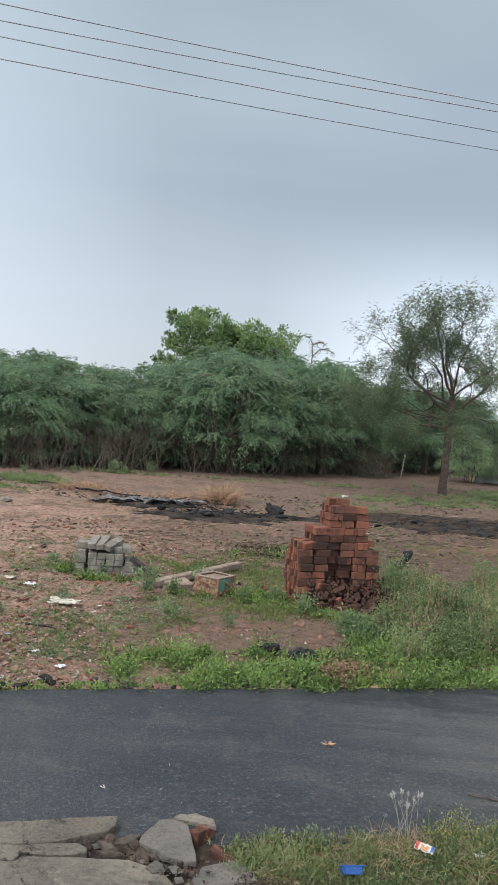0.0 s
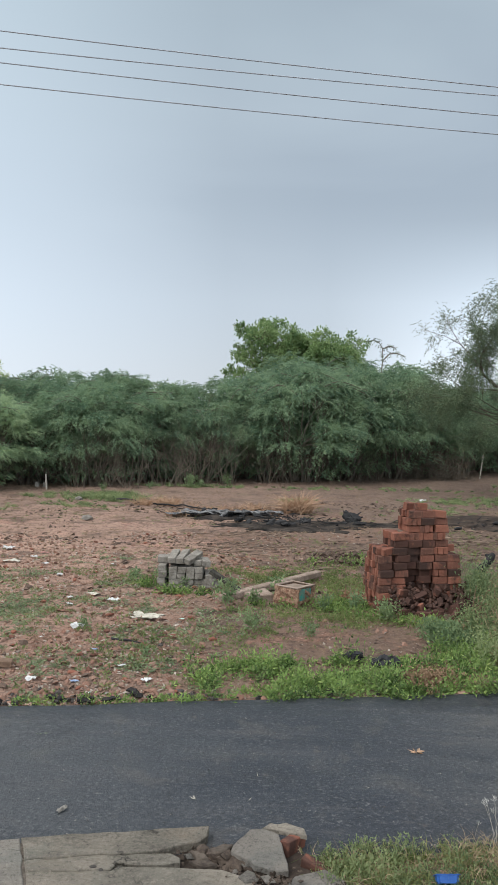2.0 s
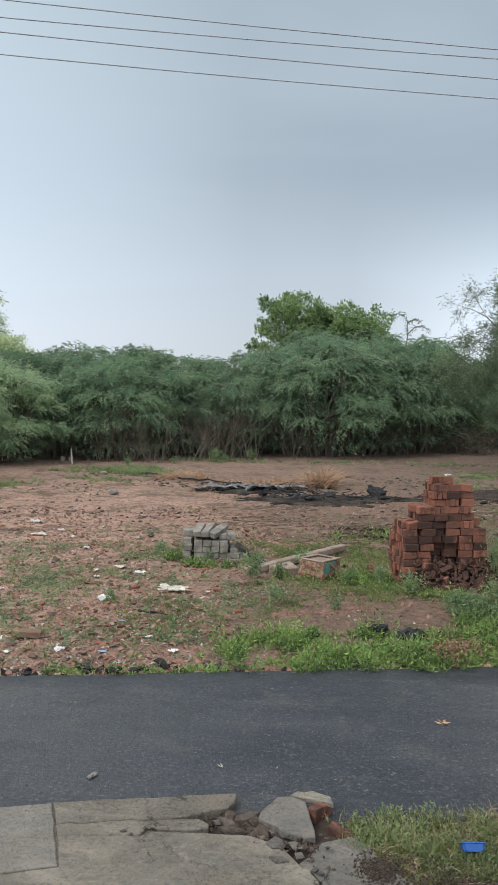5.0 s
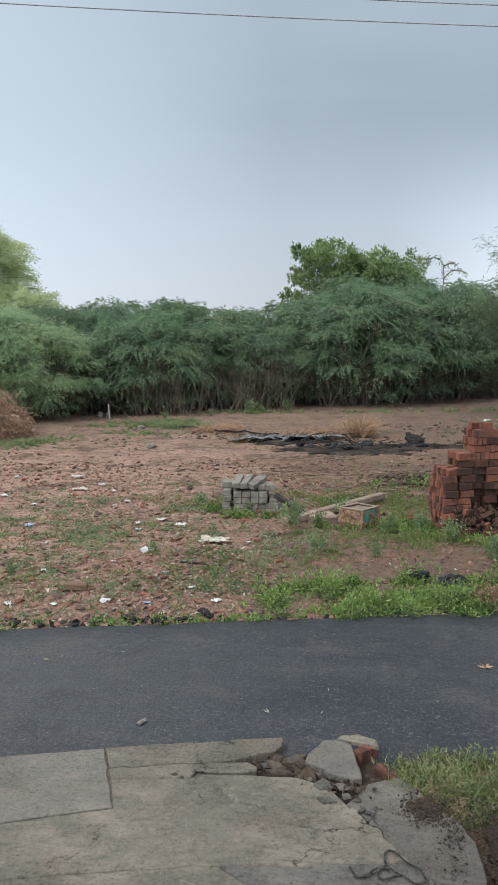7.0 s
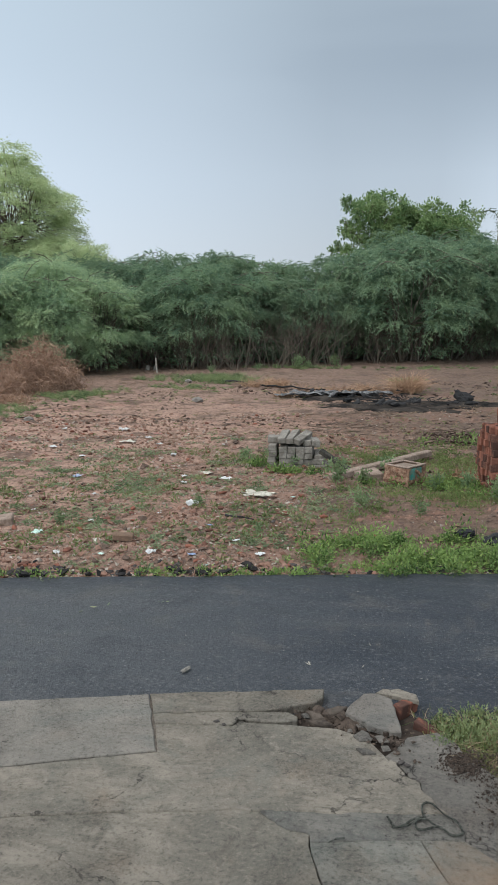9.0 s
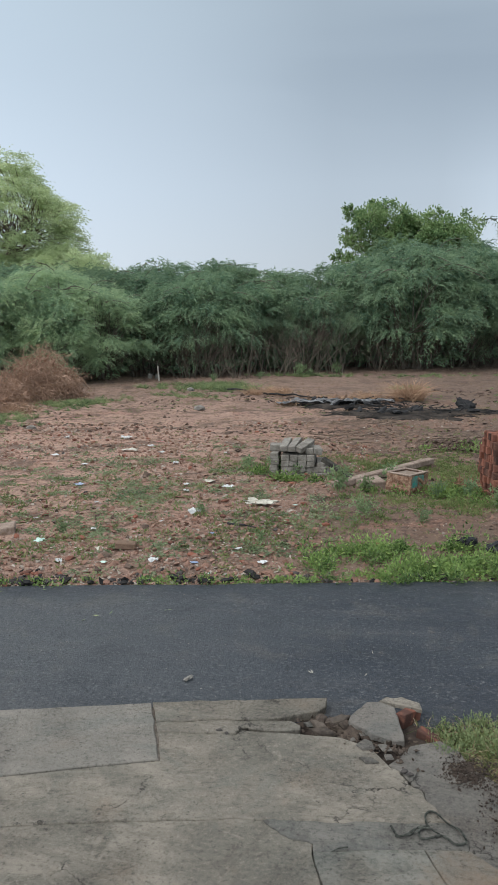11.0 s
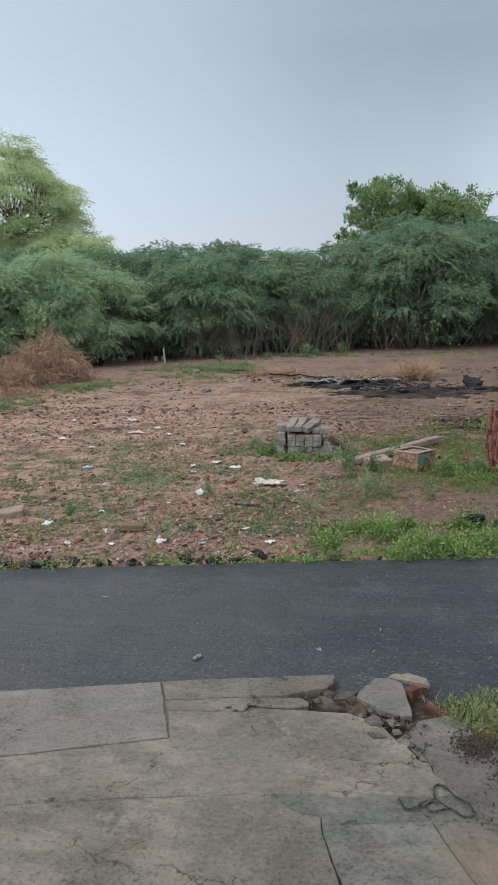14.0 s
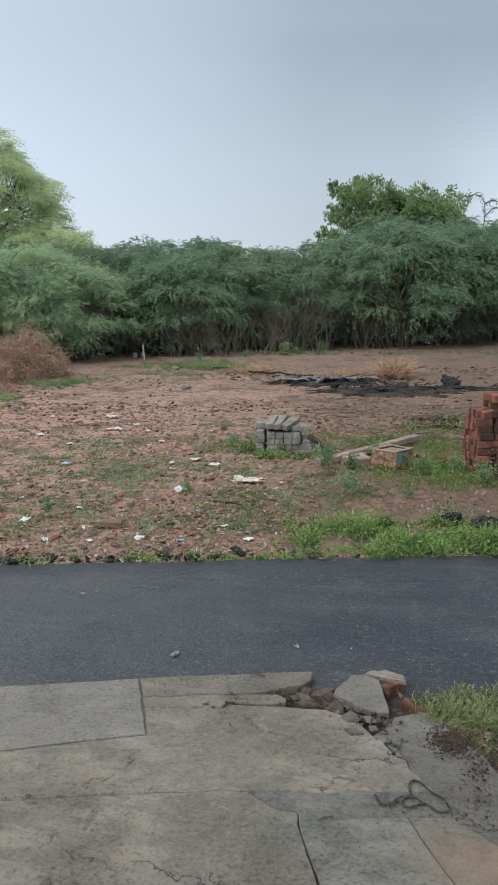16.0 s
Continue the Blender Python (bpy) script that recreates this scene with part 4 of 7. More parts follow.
tiered_tree(43, "spreading_tree", "large pale green tree with a broad crown in feathery tiers", (-24.2, 41.0, 0), (3.8, 0.30), [((0, 0, 6.5), (4.75, 4.2, 3.9)), ((0, 0, 6.5), (4.75, 4.2, 3.9)), ((0, 0, 6.5), (4.75, 4.2, 3.9)), ((3.4, -0.5, 4.6), (2.6, 2.4, 1.0))], 280, 0.84, 0.125, 0.050, LEAF_PALE)
clump_tree(44, "young_tree", "small pale green tree at the edge of the thicket", (-16.6, 37.0, 0), (3.3, 0.07), [((0, 0, 4.35), (1.35, 1.1, 0.8))], 13, 0.46, 1000, 0.12, 0.06, LEAF_PALE)

# a long arching shoot that stands up out of the thicket
q = np.random.default_rng(46)
segs, h = [], Heap()
for pts in (((1.6, 40.0, -0.1), (1.7, 40.0, 3.0), (1.72, 40.0, 5.0), (1.78, 40.0, 5.6), (1.74, 40.0, 6.1), (1.55, 40.0, 6.42), (1.25, 40.0, 6.46), (1.0, 40.0, 6.36)),
            ((1.76, 40.0, 5.5), (2.1, 40.0, 5.85), (2.45, 40.0, 5.86), (2.75, 40.0, 5.72)), ((1.75, 40.0, 6.05), (2.05, 40.0, 6.2), (2.35, 40.0, 6.1))):
    for k in range(len(pts) - 1):
        a, b = np.array(pts[k]), np.array(pts[k + 1])
        segs.append((a, b, 0.028 - 0.003 * k, 0.025 - 0.003 * k))
        if a[2] > 4.5:
            P = a + (b - a) * q.random((14, 1)) + q.normal(size=(14, 3)) * 0.03
            h.put(*sprays(P, q.normal(size=(14, 3)) + [0, 0, 0.2], q.uniform(0.08, 0.16, 14), np.full(14, 0.3), 3, 0.07, 0.03, q))
sh = thing("thorn_shoot", "long arching thorny shoot rising out of the thicket", "shoot")
part("stalk_growth", mesh_from("stalk_growth", *tubes(segs, 5), DARKBARK), sh)
part("foliage", h.mesh("foliage", LEAF_ACACIA), sh)

# lighter bushes beyond the acacia, and a pale low wall between them
for i, (x, y, s) in enumerate(((9.75, 40.9, 0.60), (11.5, 40.9, 0.50), (13.4, 50.0, 0.8), (15.8, 46, 0.6), (8.0, 51, 1.05), (12.0, 56, 0.95), (16, 55, 0.9), (10.2, 52, 0.9))):
    # the paler shrubs here carry haze in their leaf colour
    ob = copy_thing(weeping if i in (0, 1, 3, 7) else shrubs[i % 5], pose(x, y, 0, 0, 0, 60 * i))
    ob.scale = (s, s, s)
wl = thing("low_wall", "pale whitewashed low boundary wall far behind the bushes", "wall", pose(12.3, 42.2, -0.08, 0, 0, 14))
WHITEWASH = plain("stained_whitewash", (0.30, 0.31, 0.31), (0.46, 0.47, 0.47), 3, 0.9, fine=20)
part("wall_body", bm_mesh("wall_body", bar((4.0, 0.25, 0.42), rng, 0.01, 0.02), WHITEWASH), wl)
part("coping", bm_mesh("coping", bar((4.1, 0.32, 0.07), rng, 0.006, 0.015), WHITEWASH), wl, m=pose(0, 0, 0.42))
thing("wooden_stake", "thin pale leaning wooden stake", "stake", pose(6.55, 41.4, -0.1, 0, 7, 0), mesh=bm_mesh("wooden_stake", bar((0.06, 0.06, 1.25), rng, 0.006, 0.01), PALE))
thing("wooden_stake", "short pale stake standing before the thicket", "stake", pose(-10.9, 30.27, -0.05, 2, -3, 0), mesh=bm_mesh("wooden_stake", bar((0.05, 0.05, 0.62), rng, 0.005, 0.008), PALE))
for x, a in ((-11.6, 8), (-11.28, -14)):
    thing("stone_stub", "small pale stone stub at the foot of the thicket", "stone", pose(x, 31.15, -0.03, 0, 4, a), group="stone stubs", mesh=bm_mesh("stone_stub", bar((0.15, 0.12, 0.22), rng, 0.012, 0.02), GREYSTONE))
thing("concrete_post", "weathered pale concrete post among the shrubs", "post", pose(8.35, 44.6, 0), mesh=bm_mesh("concrete_post", bar((0.12, 0.12, 4.0), rng, 0.008, 0.02), BARK))

# ---- heaps of cut brush ----


def brush_heap(label, m, size, count, seed, leafy, wood=DEADTWIG, dead=DEADLEAF, sprigs=0):
    """A tangled dome of cut twigs that curl across one another, with withered leaves hanging in it."""
    r = np.random.default_rng(seed)
    segs, ends = [], []
    S = np.array(size)
    for k in range(count + sprigs):
        u = unit(r.normal(size=3))
        u[2] = abs(u[2])
        p = u * S * r.uniform(0.35, 0.98) ** 0.7 * (0.86 + 0.55 * noise.noise((u[0] * 2.3 + seed, u[1] * 2.3, u[2] * 2.3)))
        d = unit(np.cross(u, r.normal(size=3)) + u * 0.35 + [0, 0, 0.25])
        ln, rad = r.uniform(0.35, 0.95) * (0.4 + 0.4 * S[2]), r.uniform(0.005, 0.014)
        if k >= count:
            p, d, ln = u * S * 0.8, unit(np.array([r.normal() * 0.35, r.normal() * 0.3, 1.0])), r.uniform(0.5, 0.95)
        for q in range(6):
            d = unit(d + r.normal(size=3) * 0.30 + np.array([0, 0, -0.10 * q]))
            nx_ = p + d * ln / 6
            over = np.linalg.norm(nx_ / S)
            if over > 1.2 and k < count:
                nx_ = nx_ * 1.2 / over
            nx_[2] = max(nx_[2], 0.02)
            segs.append((p, nx_, rad, rad * 0.88))
            rad *= 0.88
            p = nx_
            ends.append((p, d))
    ob = thing("brush_heap", label, "brush heap", m)
    tagged(part("branchwork", mesh_from("branchwork", *tubes(segs, 3), wood), ob), kind="stuff")
    if leafy:
        i = r.integers(0, len(ends), leafy)
        P = np.array([ends[k][0] for k in i]) + r.normal(size=(leafy, 3)) * 0.04
        h = Heap()
        h.put(*kites(P, r.normal(size=(leafy, 3)) * 0.6 - [0, 0, 0.7], 0.10 * r.uniform(0.6, 1.4, leafy), 0.034, r))
        tagged(part("withered_foliage", h.mesh("withered_foliage", dead), ob), kind="stuff")
    return ob


brush_heap("heap of cut brush with withered rust-brown leaves", pose(-12.6, 24.2, 0), (1.5, 1.6, 1.5), 1700, 51, 1900, sprigs=46)
brush_heap("smaller heap of dry brush against the large one", pose(-12.9, 22.2, 0), (0.95, 0.8, 0.85), 620, 54, 700, sprigs=14)
brush_heap("low trail of dry brown brush beside the heap", pose(-11.9, 20.9, 0, 0, 0, 15), (1.1, 0.7, 0.22), 240, 52, 400)
brush_heap("heap of dead brown branches before the thicket", pose(4.4, 40.6, 0), (2.0, 1.1, 1.5), 1000, 53, 300, TWIG, WITHER, 6)

# ---- the stack of red bricks ----


def brick_mesh(name, r, size=(0.214, 0.072, 0.108), chip=0.0035):
    return bm_mesh(name, bar(size, r, chip, 0.006), BRICK)


r = np.random.default_rng(8)
BRICKS = [brick_mesh("brick", r) for _ in range(6)]
# darker bricks: sooty ones, fallen ones, and shade painted into the cavity
SOOT_SHADED = [bm_mesh("brick", bar((0.214, 0.072, 0.108), r, 0.005, 0.006), SOOT_SHADE_BRICK) for _ in range(4)]
stack = thing("brick_stack", "stack of weathered red clay bricks with a soot-stained front", "brick stack", pose(0.61, 12.96, -0.07, 0, 0, 19))
core = Heap()
CL, CD, CH = 0.222, 0.080, 0.1135


def core_brick(m):
    me = BRICKS[int(r.integers(0, 6))]
    V = np.array([m @ v.co for v in me.vertices])
    core.put(V, [list(p.vertices) for p in me.polygons])


def pile_top_course(i):
    """How many courses each column of the front holds."""
    return (9, 11, 14, 14, 13, 8)[i]


n_face = 0
headers = set()
for c in range(14):
    lean = 0.012 * math.sin(c * 1.7)
    for j in range(8):
        for i in range(6):
            top = pile_top_course(i)
            if c >= 8 and (j > 5 or (j == 0 and i in (0, 5))):
                top = 8
            if c >= 12 and j > 4:
                top = 12
            if j > 6 and c >= 7:
                top = min(top, 7)
            if c >= top:
                continue
            # the collapsed lower middle and right of the front
            if j == 0 and ((i in (2, 3) and c < (8 if i == 2 else 6)) or (i == 4 and c < 3) or (i == 5 and c < 2)) or (j == 1 and ((i == 2 and c < 6) or (i == 3 and c < 4))) or (j == 2 and i in (2, 3) and c < 2):
                continue
            front = j == 0 or (j == 1 and c < 9 and i in (1, 2, 3, 4)) or (j == 2 and c < 7 and i in (2, 3)) or (j == 3 and c < 3 and i in (2, 3))
            left = i == 0 or (c >= 8 and i == 1) or (c >= 11 and i == 2)
            upper = c >= top - 1 or (c >= 8 and i in (0, 5))
            right = i == 5 or (c >= 8 and i == 4) or (c >= 14 and i == 4)
            if not (front or left or upper or right or j >= 7):
                continue
            if j in (1, 2) and (c, i) in headers:
                continue
            if j == 0 and 0 < i < 5 and c < top - 1 and r.random() < 0.34:
                headers.add((c, i))
                for k in (-1, 0, 1):
                    part("brick", (SOOT_SHADED[int(r.integers(0, 4))] if i in (2, 3) and 3 < c < 10 and r.random() < 0.8 else BRICKS[int(r.integers(0, 6))]), stack, m=pose(CL * (i + 0.5) + 0.077 * k + lean, 0.112 + r.normal() * 0.014 + 0.006 * c, CH * c, 0, 0, 90 + r.normal() * 3))
                n_face += 3
                continue
            jit = r.normal(size=3) * (0.014, 0.017, 0.0)
            turn = r.normal() * 4.6
            if upper:
                turn *= 3
            slip = 0.055 if (c % 2 and i not in (0, 5)) else 0.0
            m = pose(CL * (i + 0.5) + jit[0] + lean + slip * 0.6, CD * (j + 0.5) + jit[1] + 0.006 * c, CH * c, 0, 0, turn)
            if (front or left) and n_face < 235 or (upper and n_face < 262 and j < 5):
                k = int(r.integers(0, 4))
                # soot in the middle; cavity bricks also darkened to stand in for shade
                soot_or_shade = (i in (1, 2, 3) and 4 < c < 10 and r.random() < 0.6) or (i in (2, 3) and c < 6) or (j > 0 and i in (1, 2, 3, 4) and c < 8) or (i == 5 and r.random() < 0.5) or r.random() < 0.12
                part("brick", SOOT_SHADED[k] if soot_or_shade else BRICKS[k + 1], stack, m=m)
                n_face += 1
            else:
                core_brick(m)
for x, y, z, rx, ry, rz in ((0.55, 0.28, 1.59, 8, 3, 32), (0.68, 0.12, 1.595, 0, 4, 10), (0.15, 0.10, 0.91, 6, -6, 18), (0.08, 0.25, 0.91, 0, 5, 55), (0.20, 0.34, 0.92, 3, 2, 75), (1.27, 0.35, 0.91, -4, 3, 15), (0.98, 0.10, 1.48, 4, 5, -12)):
    part("brick", BRICKS[int(r.integers(0, 6))], stack, m=pose(x, y, z, rx, ry, rz))
part("inner_bricks", core.mesh("inner_bricks", BRICK), stack, m=None)
# fallen bricks and crumbled mortar at its foot
for x, y, z, rx, ry, rz in ((0.03, -0.06, 0.02, 82, 6, 78), (0.42, -0.12, 0.16, 15, 20, 40), (0.55, -0.20, 0.10, -20, 12, 110), (0.62, -0.08, 0.25, 30, -15, 15), (0.80, -0.25, 0.06, 12, -18, 150),
                            (0.95, -0.16, 0.15, -25, 25, 60), (1.08, -0.30, 0.08, 8, 22, 145), (1.22, -0.22, 0.12, 10, 28, 140), (1.33, -0.15, 0.16, 80, 10, 20), (0.70, -0.36, 0.02, 5, -8, 20), (0.50, -0.40, 0.0, 0, 10, 75), (1.05, -0.48, 0.0, 4, 12, 120), (0.34, -0.05, 0.30, 10, 8, 25), (1.38, -0.34, 0.05, 0, 30, 130), (0.88, -0.06, 0.32, 20, -10, 70), (0.25, -0.35, 0.06, 0, 8, 30), (0.72, -0.52, 0.06, 6, 10, 100), (1.25, -0.55, 0.06, 0, 12, 160), (0.95, -0.60, 0.05, 4, -8, 50), (0.48, -0.55, 0.06, 0, 4, 140)):
    part("brick", SOOT_SHADED[int(r.integers(0, 4))], stack, m=pose(x, y, z, rx, ry, rz))
h = Heap()
for _ in range(900):
    x = r.uniform(0.15, 1.5)
    y = -abs(r.normal()) * 0.28 + 0.10
    s = r.uniform(0.02, 0.085)
    bm = lump(r, (s * r.uniform(0.8, 1.5), s, s * 0.7))
    m = pose(x, y, max(0.05, 0.40 * (1 + y / 0.50)) * r.uniform(0.2, 1.0), r.uniform(0, 90), r.uniform(0, 90), r.uniform(0, 360))
    h.put([m @ v.co for v in bm.verts], [[v.index for v in f.verts] for f in bm.faces])
    bm.free()
tagged(part("crumbled_brick", h.mesh("crumbled_brick", plain("brick_rubble", (0.060, 0.036, 0.029), (0.135, 0.072, 0.053), 12, 0.95, island=True)), stack), kind="stuff")

# ---- the stack of cement blocks ----
r = np.random.default_rng(9)
CB = [bm_mesh("cement_block", bar((0.135, 0.41, 0.10), r, 0.003, 0.008), BLOCK) for _ in range(4)]
cb = thing("block_stack", "small stack of grey cement blocks, the top ones tilted", "block stack", pose(-3.10, 13.95, -0.05, 0, 0, 4))
for x, y, z, rx, ry, rz in (
    (0.42, 0.12, 0.0, 0, 0, 90), (0.85, 0.14, 0.0, 0, 0, 88), (0.44, 0.13, 0.10, 0, 0, 91), (0.80, 0.16, 0.10, 0, 0, 86),
    (0.30, 0.25, 0.20, 0, 0, 1), (0.445, 0.26, 0.20, 0, 0, -1), (0.59, 0.25, 0.20, 0, 0, 2), (0.74, 0.26, 0.20, 0, 0, 0), (0.89, 0.30, 0.18, 4, 0, 6),
    (0.31, 0.25, 0.303, 0, 0, -1), (0.45, 0.25, 0.303, 0, 0, 1), (0.595, 0.26, 0.303, 0, 0, 0), (0.735, 0.25, 0.303, 0, 0, 2),
    (0.12, 0.24, 0.02, 0, 0, 4), (0.115, 0.25, 0.125, 0, 0, -2), (0.12, 0.24, 0.23, 0, 0, 3), (0.115, 0.25, 0.333, 0, 0, 0), (0.22, 0.30, 0.437, 0, 0, 88), (0.20, 0.46, 0.437, 0, 0, 91), (0.58, 0.40, 0.408, 0, 0, 91),
    (0.30, 0.26, 0.505, 12, -4, -6), (0.46, 0.25, 0.505, 14, -6, -14), (0.62, 0.23, 0.50, 15, 16, -24), (0.82, 0.30, 0.41, 0, 8, 12),
    (0.70, 0.34, 0.408, 0, 0, 4), (0.98, 0.38, 0.0, 0, 30, 10), (0.93, 0.42, 0.16, 0, 26, 8),
    (0.30, 0.66, 0.20, 0, 0, 0), (0.50, 0.66, 0.20, 0, 0, 0), (0.70, 0.66, 0.20, 0, 0, 0), (0.40, 0.60, 0.303, 0, 0, 90), (0.40, 0.60, 0.0, 0, 0, 90), (0.40, 0.60, 0.10, 0, 0, 90), (0.78, 0.6, 0.10, 0, 0, 90), (0.78, 0.6, 0.0, 0, 0, 90),
):
    part("cement_block", CB[int(r.integers(0, 4))], cb, m=pose(x, y, z, rx, ry, rz))
thing("leaning_plank", "dark charred plank leaning on the block stack", "plank", pose(-1.54, 13.75, 0.0, 0, -58, -4),
      mesh=bm_mesh("leaning_plank", bar((0.055, 0.15, 0.68), r, 0.008, 0.010), plain("mossy_dark_wood", (0.030, 0.028, 0.024), (0.085, 0.078, 0.062), 9, 0.95, fine=30, bumpy=0.9, dark=0.7)))

# ---- the fallen post, the slab and the painted block ----
post = thing("fallen_post", "long pinkish concrete post lying on the weeds", "post", pose(-1.84, 13.12, 0.05, -89.4, 0, -32.5),
             mesh=bm_mesh("fallen_post", bar((0.135, 0.115, 2.7), r, 0.006, 0.014), STONE))
thing("stone_slab", "flat pinkish stone slab lying beside the post", "slab", pose(-1.26, 13.34, 0.0, 3, -4, 26),
      mesh=bm_mesh("stone_slab", bar((0.37, 0.36, 0.14), r, 0.014, 0.014), STONE))


def trough():
    """A square hollow block: four plastered walls, two of them painted, and a sunken top."""
    s, hh, wall = 0.45, 0.30, 0.07
    bm = bmesh.new()
    bmesh.ops.create_cube(bm, size=1, matrix=Matrix.Translation((0, 0, hh / 2)) @ Matrix.Diagonal((s, s, hh, 1)))
    up = [f for f in bm.faces if f.normal.z > 0.9]
    bmesh.ops.inset_region(bm, faces=up, thickness=wall)
    for v in up[0].verts:
        v.co.z -= 0.05
    bmesh.ops.subdivide_edges(bm, edges=list(bm.edges), cuts=3, use_grid_fill=True)
    q = np.random.default_rng(4)
    for v in bm.verts:
        v.co += Vector(q.normal(size=3) * 0.011)
    return bm


tr = thing("hollow_block", "square hollow plastered block with worn teal paint", "block", pose(-0.69, 13.25, -0.015, 0, 0, 55))
part("block_body", bm_mesh("block_body", trough(), OCHRE), tr)
part("painted_face", bm_mesh("painted_face", slab([(-0.20, -0.012), (0.10, -0.012), (0.10, 0.012), (-0.20, 0.012)], 0.285, 0.17, np.random.default_rng(2), 0.006, 0.05), TEAL), tr, "worn teal painted face", pose(0.0, -0.222, 0.0))
part("rim", bm_mesh("rim", bar((0.46, 0.05, 0.022), r, 0.006, 0.008), STONE), tr, "worn cement rim", pose(0, -0.205, 0.296))
part("rim", bm_mesh("rim", bar((0.05, 0.36, 0.022), r, 0.006, 0.008), STONE), tr, "worn cement rim", pose(0.205, 0.0, 0.296))
part("rim", bm_mesh("rim", bar((0.05, 0.36, 0.022), r, 0.006, 0.008), STONE), tr, "worn cement rim", pose(-0.205, 0.0, 0.296))
part("rim", bm_mesh("rim", bar((0.46, 0.05, 0.022), r, 0.006, 0.008), STONE), tr, "worn cement rim", pose(0, 0.205, 0.296))

part("basin", bm_mesh("basin", bar((0.34, 0.34, 0.02), r, 0.004, 0.004), MORTAR), tr, "brown bottom of the hollow, darker than the rim", pose(0, 0, 0.272))

# ---- burnt ground ----


def ash_bed(name, label, cx, cy, rx, ry, turn, seed, mat, hi=0.05):
    """A low uneven bed of burnt matter with a ragged outline."""
    n, rings = 110, 14
    V, F = [(0, 0, hi)], []
    for k in range(1, rings + 1):
        for i in range(n):
            a = 2 * math.pi * i / n
            q = 1 + 0.42 * noise.noise((math.cos(a) * 1.4, math.sin(a) * 1.4, seed)) + 0.34 * noise.noise((math.cos(a) * 4, math.sin(a) * 4, seed + 3)) + 0.22 * noise.noise((math.cos(a) * 11, math.sin(a) * 11, seed + 5))
            s = k / rings
            x, y = rx * s * q * math.cos(a), ry * s * q * math.sin(a)
            z = hi * (1 - s ** 3) * (0.6 + 0.9 * noise.noise((x * 1.6, y * 1.6, seed)) + 0.5 * noise.noise((x * 5, y * 5, seed))) - (0.05 if k == rings else -0.012)
            V.append((x, y, z))
    for i in range(n):
        F.append([0, 1 + i, 1 + (i + 1) % n])
    for k in range(rings - 1):
        for i in range(n):
            a, b = 1 + k * n + i, 1 + k * n + (i + 1) % n
            F.append([a, a + n, b + n, b])
    z0 = field_z(cx, cy)
    return thing(name, label, "ash", pose(cx, cy, z0 + 0.02, 0, 0, turn), kind="stuff", mesh=mesh_from(name, V, F, mat, False))


ash_bed("ash_bed", "black bed of ash left by a rubbish fire", -1.35, 22.35, 2.3, 1.05, 8, 3.1, ASH, 0.07)
ash_bed("ash_bed", "charred black ground beside the rubbish fire", -3.5, 23.9, 1.9, 0.85, 8, 6.4, ASH, 0.08)
ash_bed("ash_bed", "dark scorched earth strewn with cinders", 5.3, 24.0, 3.0, 1.8, 10, 9.7, SCORCH, 0.06)
ash_bed("ash_bed", "black edge of the ash towards the black shape", 0.35, 22.9, 1.1, 0.7, 5, 12.2, ASH, 0.04)


def sheet(r, sx, sy, crumple, cells=9, edge=0.15):
    """A crumpled sheet with a ragged outline and a little thickness."""
    bm = bmesh.new()
    bmesh.ops.create_grid(bm, x_segments=cells, y_segments=cells, size=0.5)
    k = r.uniform(0, 50)
    for v in bm.verts:
        x, y = v.co.x, v.co.y
        q = 1 + edge * 2 * noise.noise((x * 3, y * 3, k))
        v.co = Vector((x * sx * q, y * sy * q, crumple * (0.7 + noise.noise((x * 4, y * 4, k + 7)) + 0.35 * noise.noise((x * 6, y * 6, k + 3)) + 0.45 * noise.noise((x * 13, y * 13, k + 5)))))
    low = bmesh.ops.extrude_face_region(bm, geom=list(bm.faces))
    for v in low["geom"]:
        if isinstance(v, bmesh.types.BMVert):
            v.co.z += 0.004
    bmesh.ops.recalc_face_normals(bm, faces=list(bm.faces))
    return bm


def rest(x, y, up=0.0):
    return field_z(x, y) + up


r = np.random.default_rng(12)
for x, y, sx, sy, c, a in ((-4.0, 23.55, 0.8, 0.55, 0.13, 10), (-2.75, 24.2, 0.85, 0.5, 0.12, -5), (-3.2, 23.7, 0.7, 0.5, 0.16, 30), (-4.6, 23.2, 0.5, 0.3, 0.09, 60), (-2.0, 24.5, 0.5, 0.3, 0.08, 15), (-3.6, 24.2, 0.6, 0.4, 0.14, 75), (-4.4, 23.9, 0.45, 0.35, 0.12, 40)):
    thing("plastic_sheet", "crumpled grey plastic sheet half burnt on the ash", "plastic sheet", pose(x, y, rest(x, y, 0.07), 0, 0, a), group="burnt sheets", mesh=bm_mesh("plastic_sheet", sheet(r, sx, sy, c * 0.6, 14, 0.3), PLASTIC_GREY))
h = Heap()
for _ in range(110):
    cx, cy, sx, sy = ((-1.3, 22.5, 1.5, 0.5), (-3.3, 24.0, 1.3, 0.45), (-3.3, 24.0, 1.3, 0.45), (5.6, 23.2, 1.8, 0.8))[int(r.integers(0, 4))]
    x, y, s = cx + r.normal() * sx * 0.6, cy + r.normal() * sy * 0.6, 0.05 + 0.26 * r.random() ** 2
    bm = lump(r, (s * 1.5, s, s * 0.6), 0.35, 1)
    m = pose(x, y, rest(x, y, 0.07), r.normal() * 15, r.normal() * 15, r.uniform(0, 360))
    h.put([m @ v.co for v in bm.verts], [[v.index for v in f.verts] for f in bm.faces])
    bm.free()
thing("charred_lumps", "charred black lumps of burnt rubbish on the ash", "cinders", kind="stuff", mesh=h.mesh("charred_lumps", CHAR))
h = Heap()
segs = []
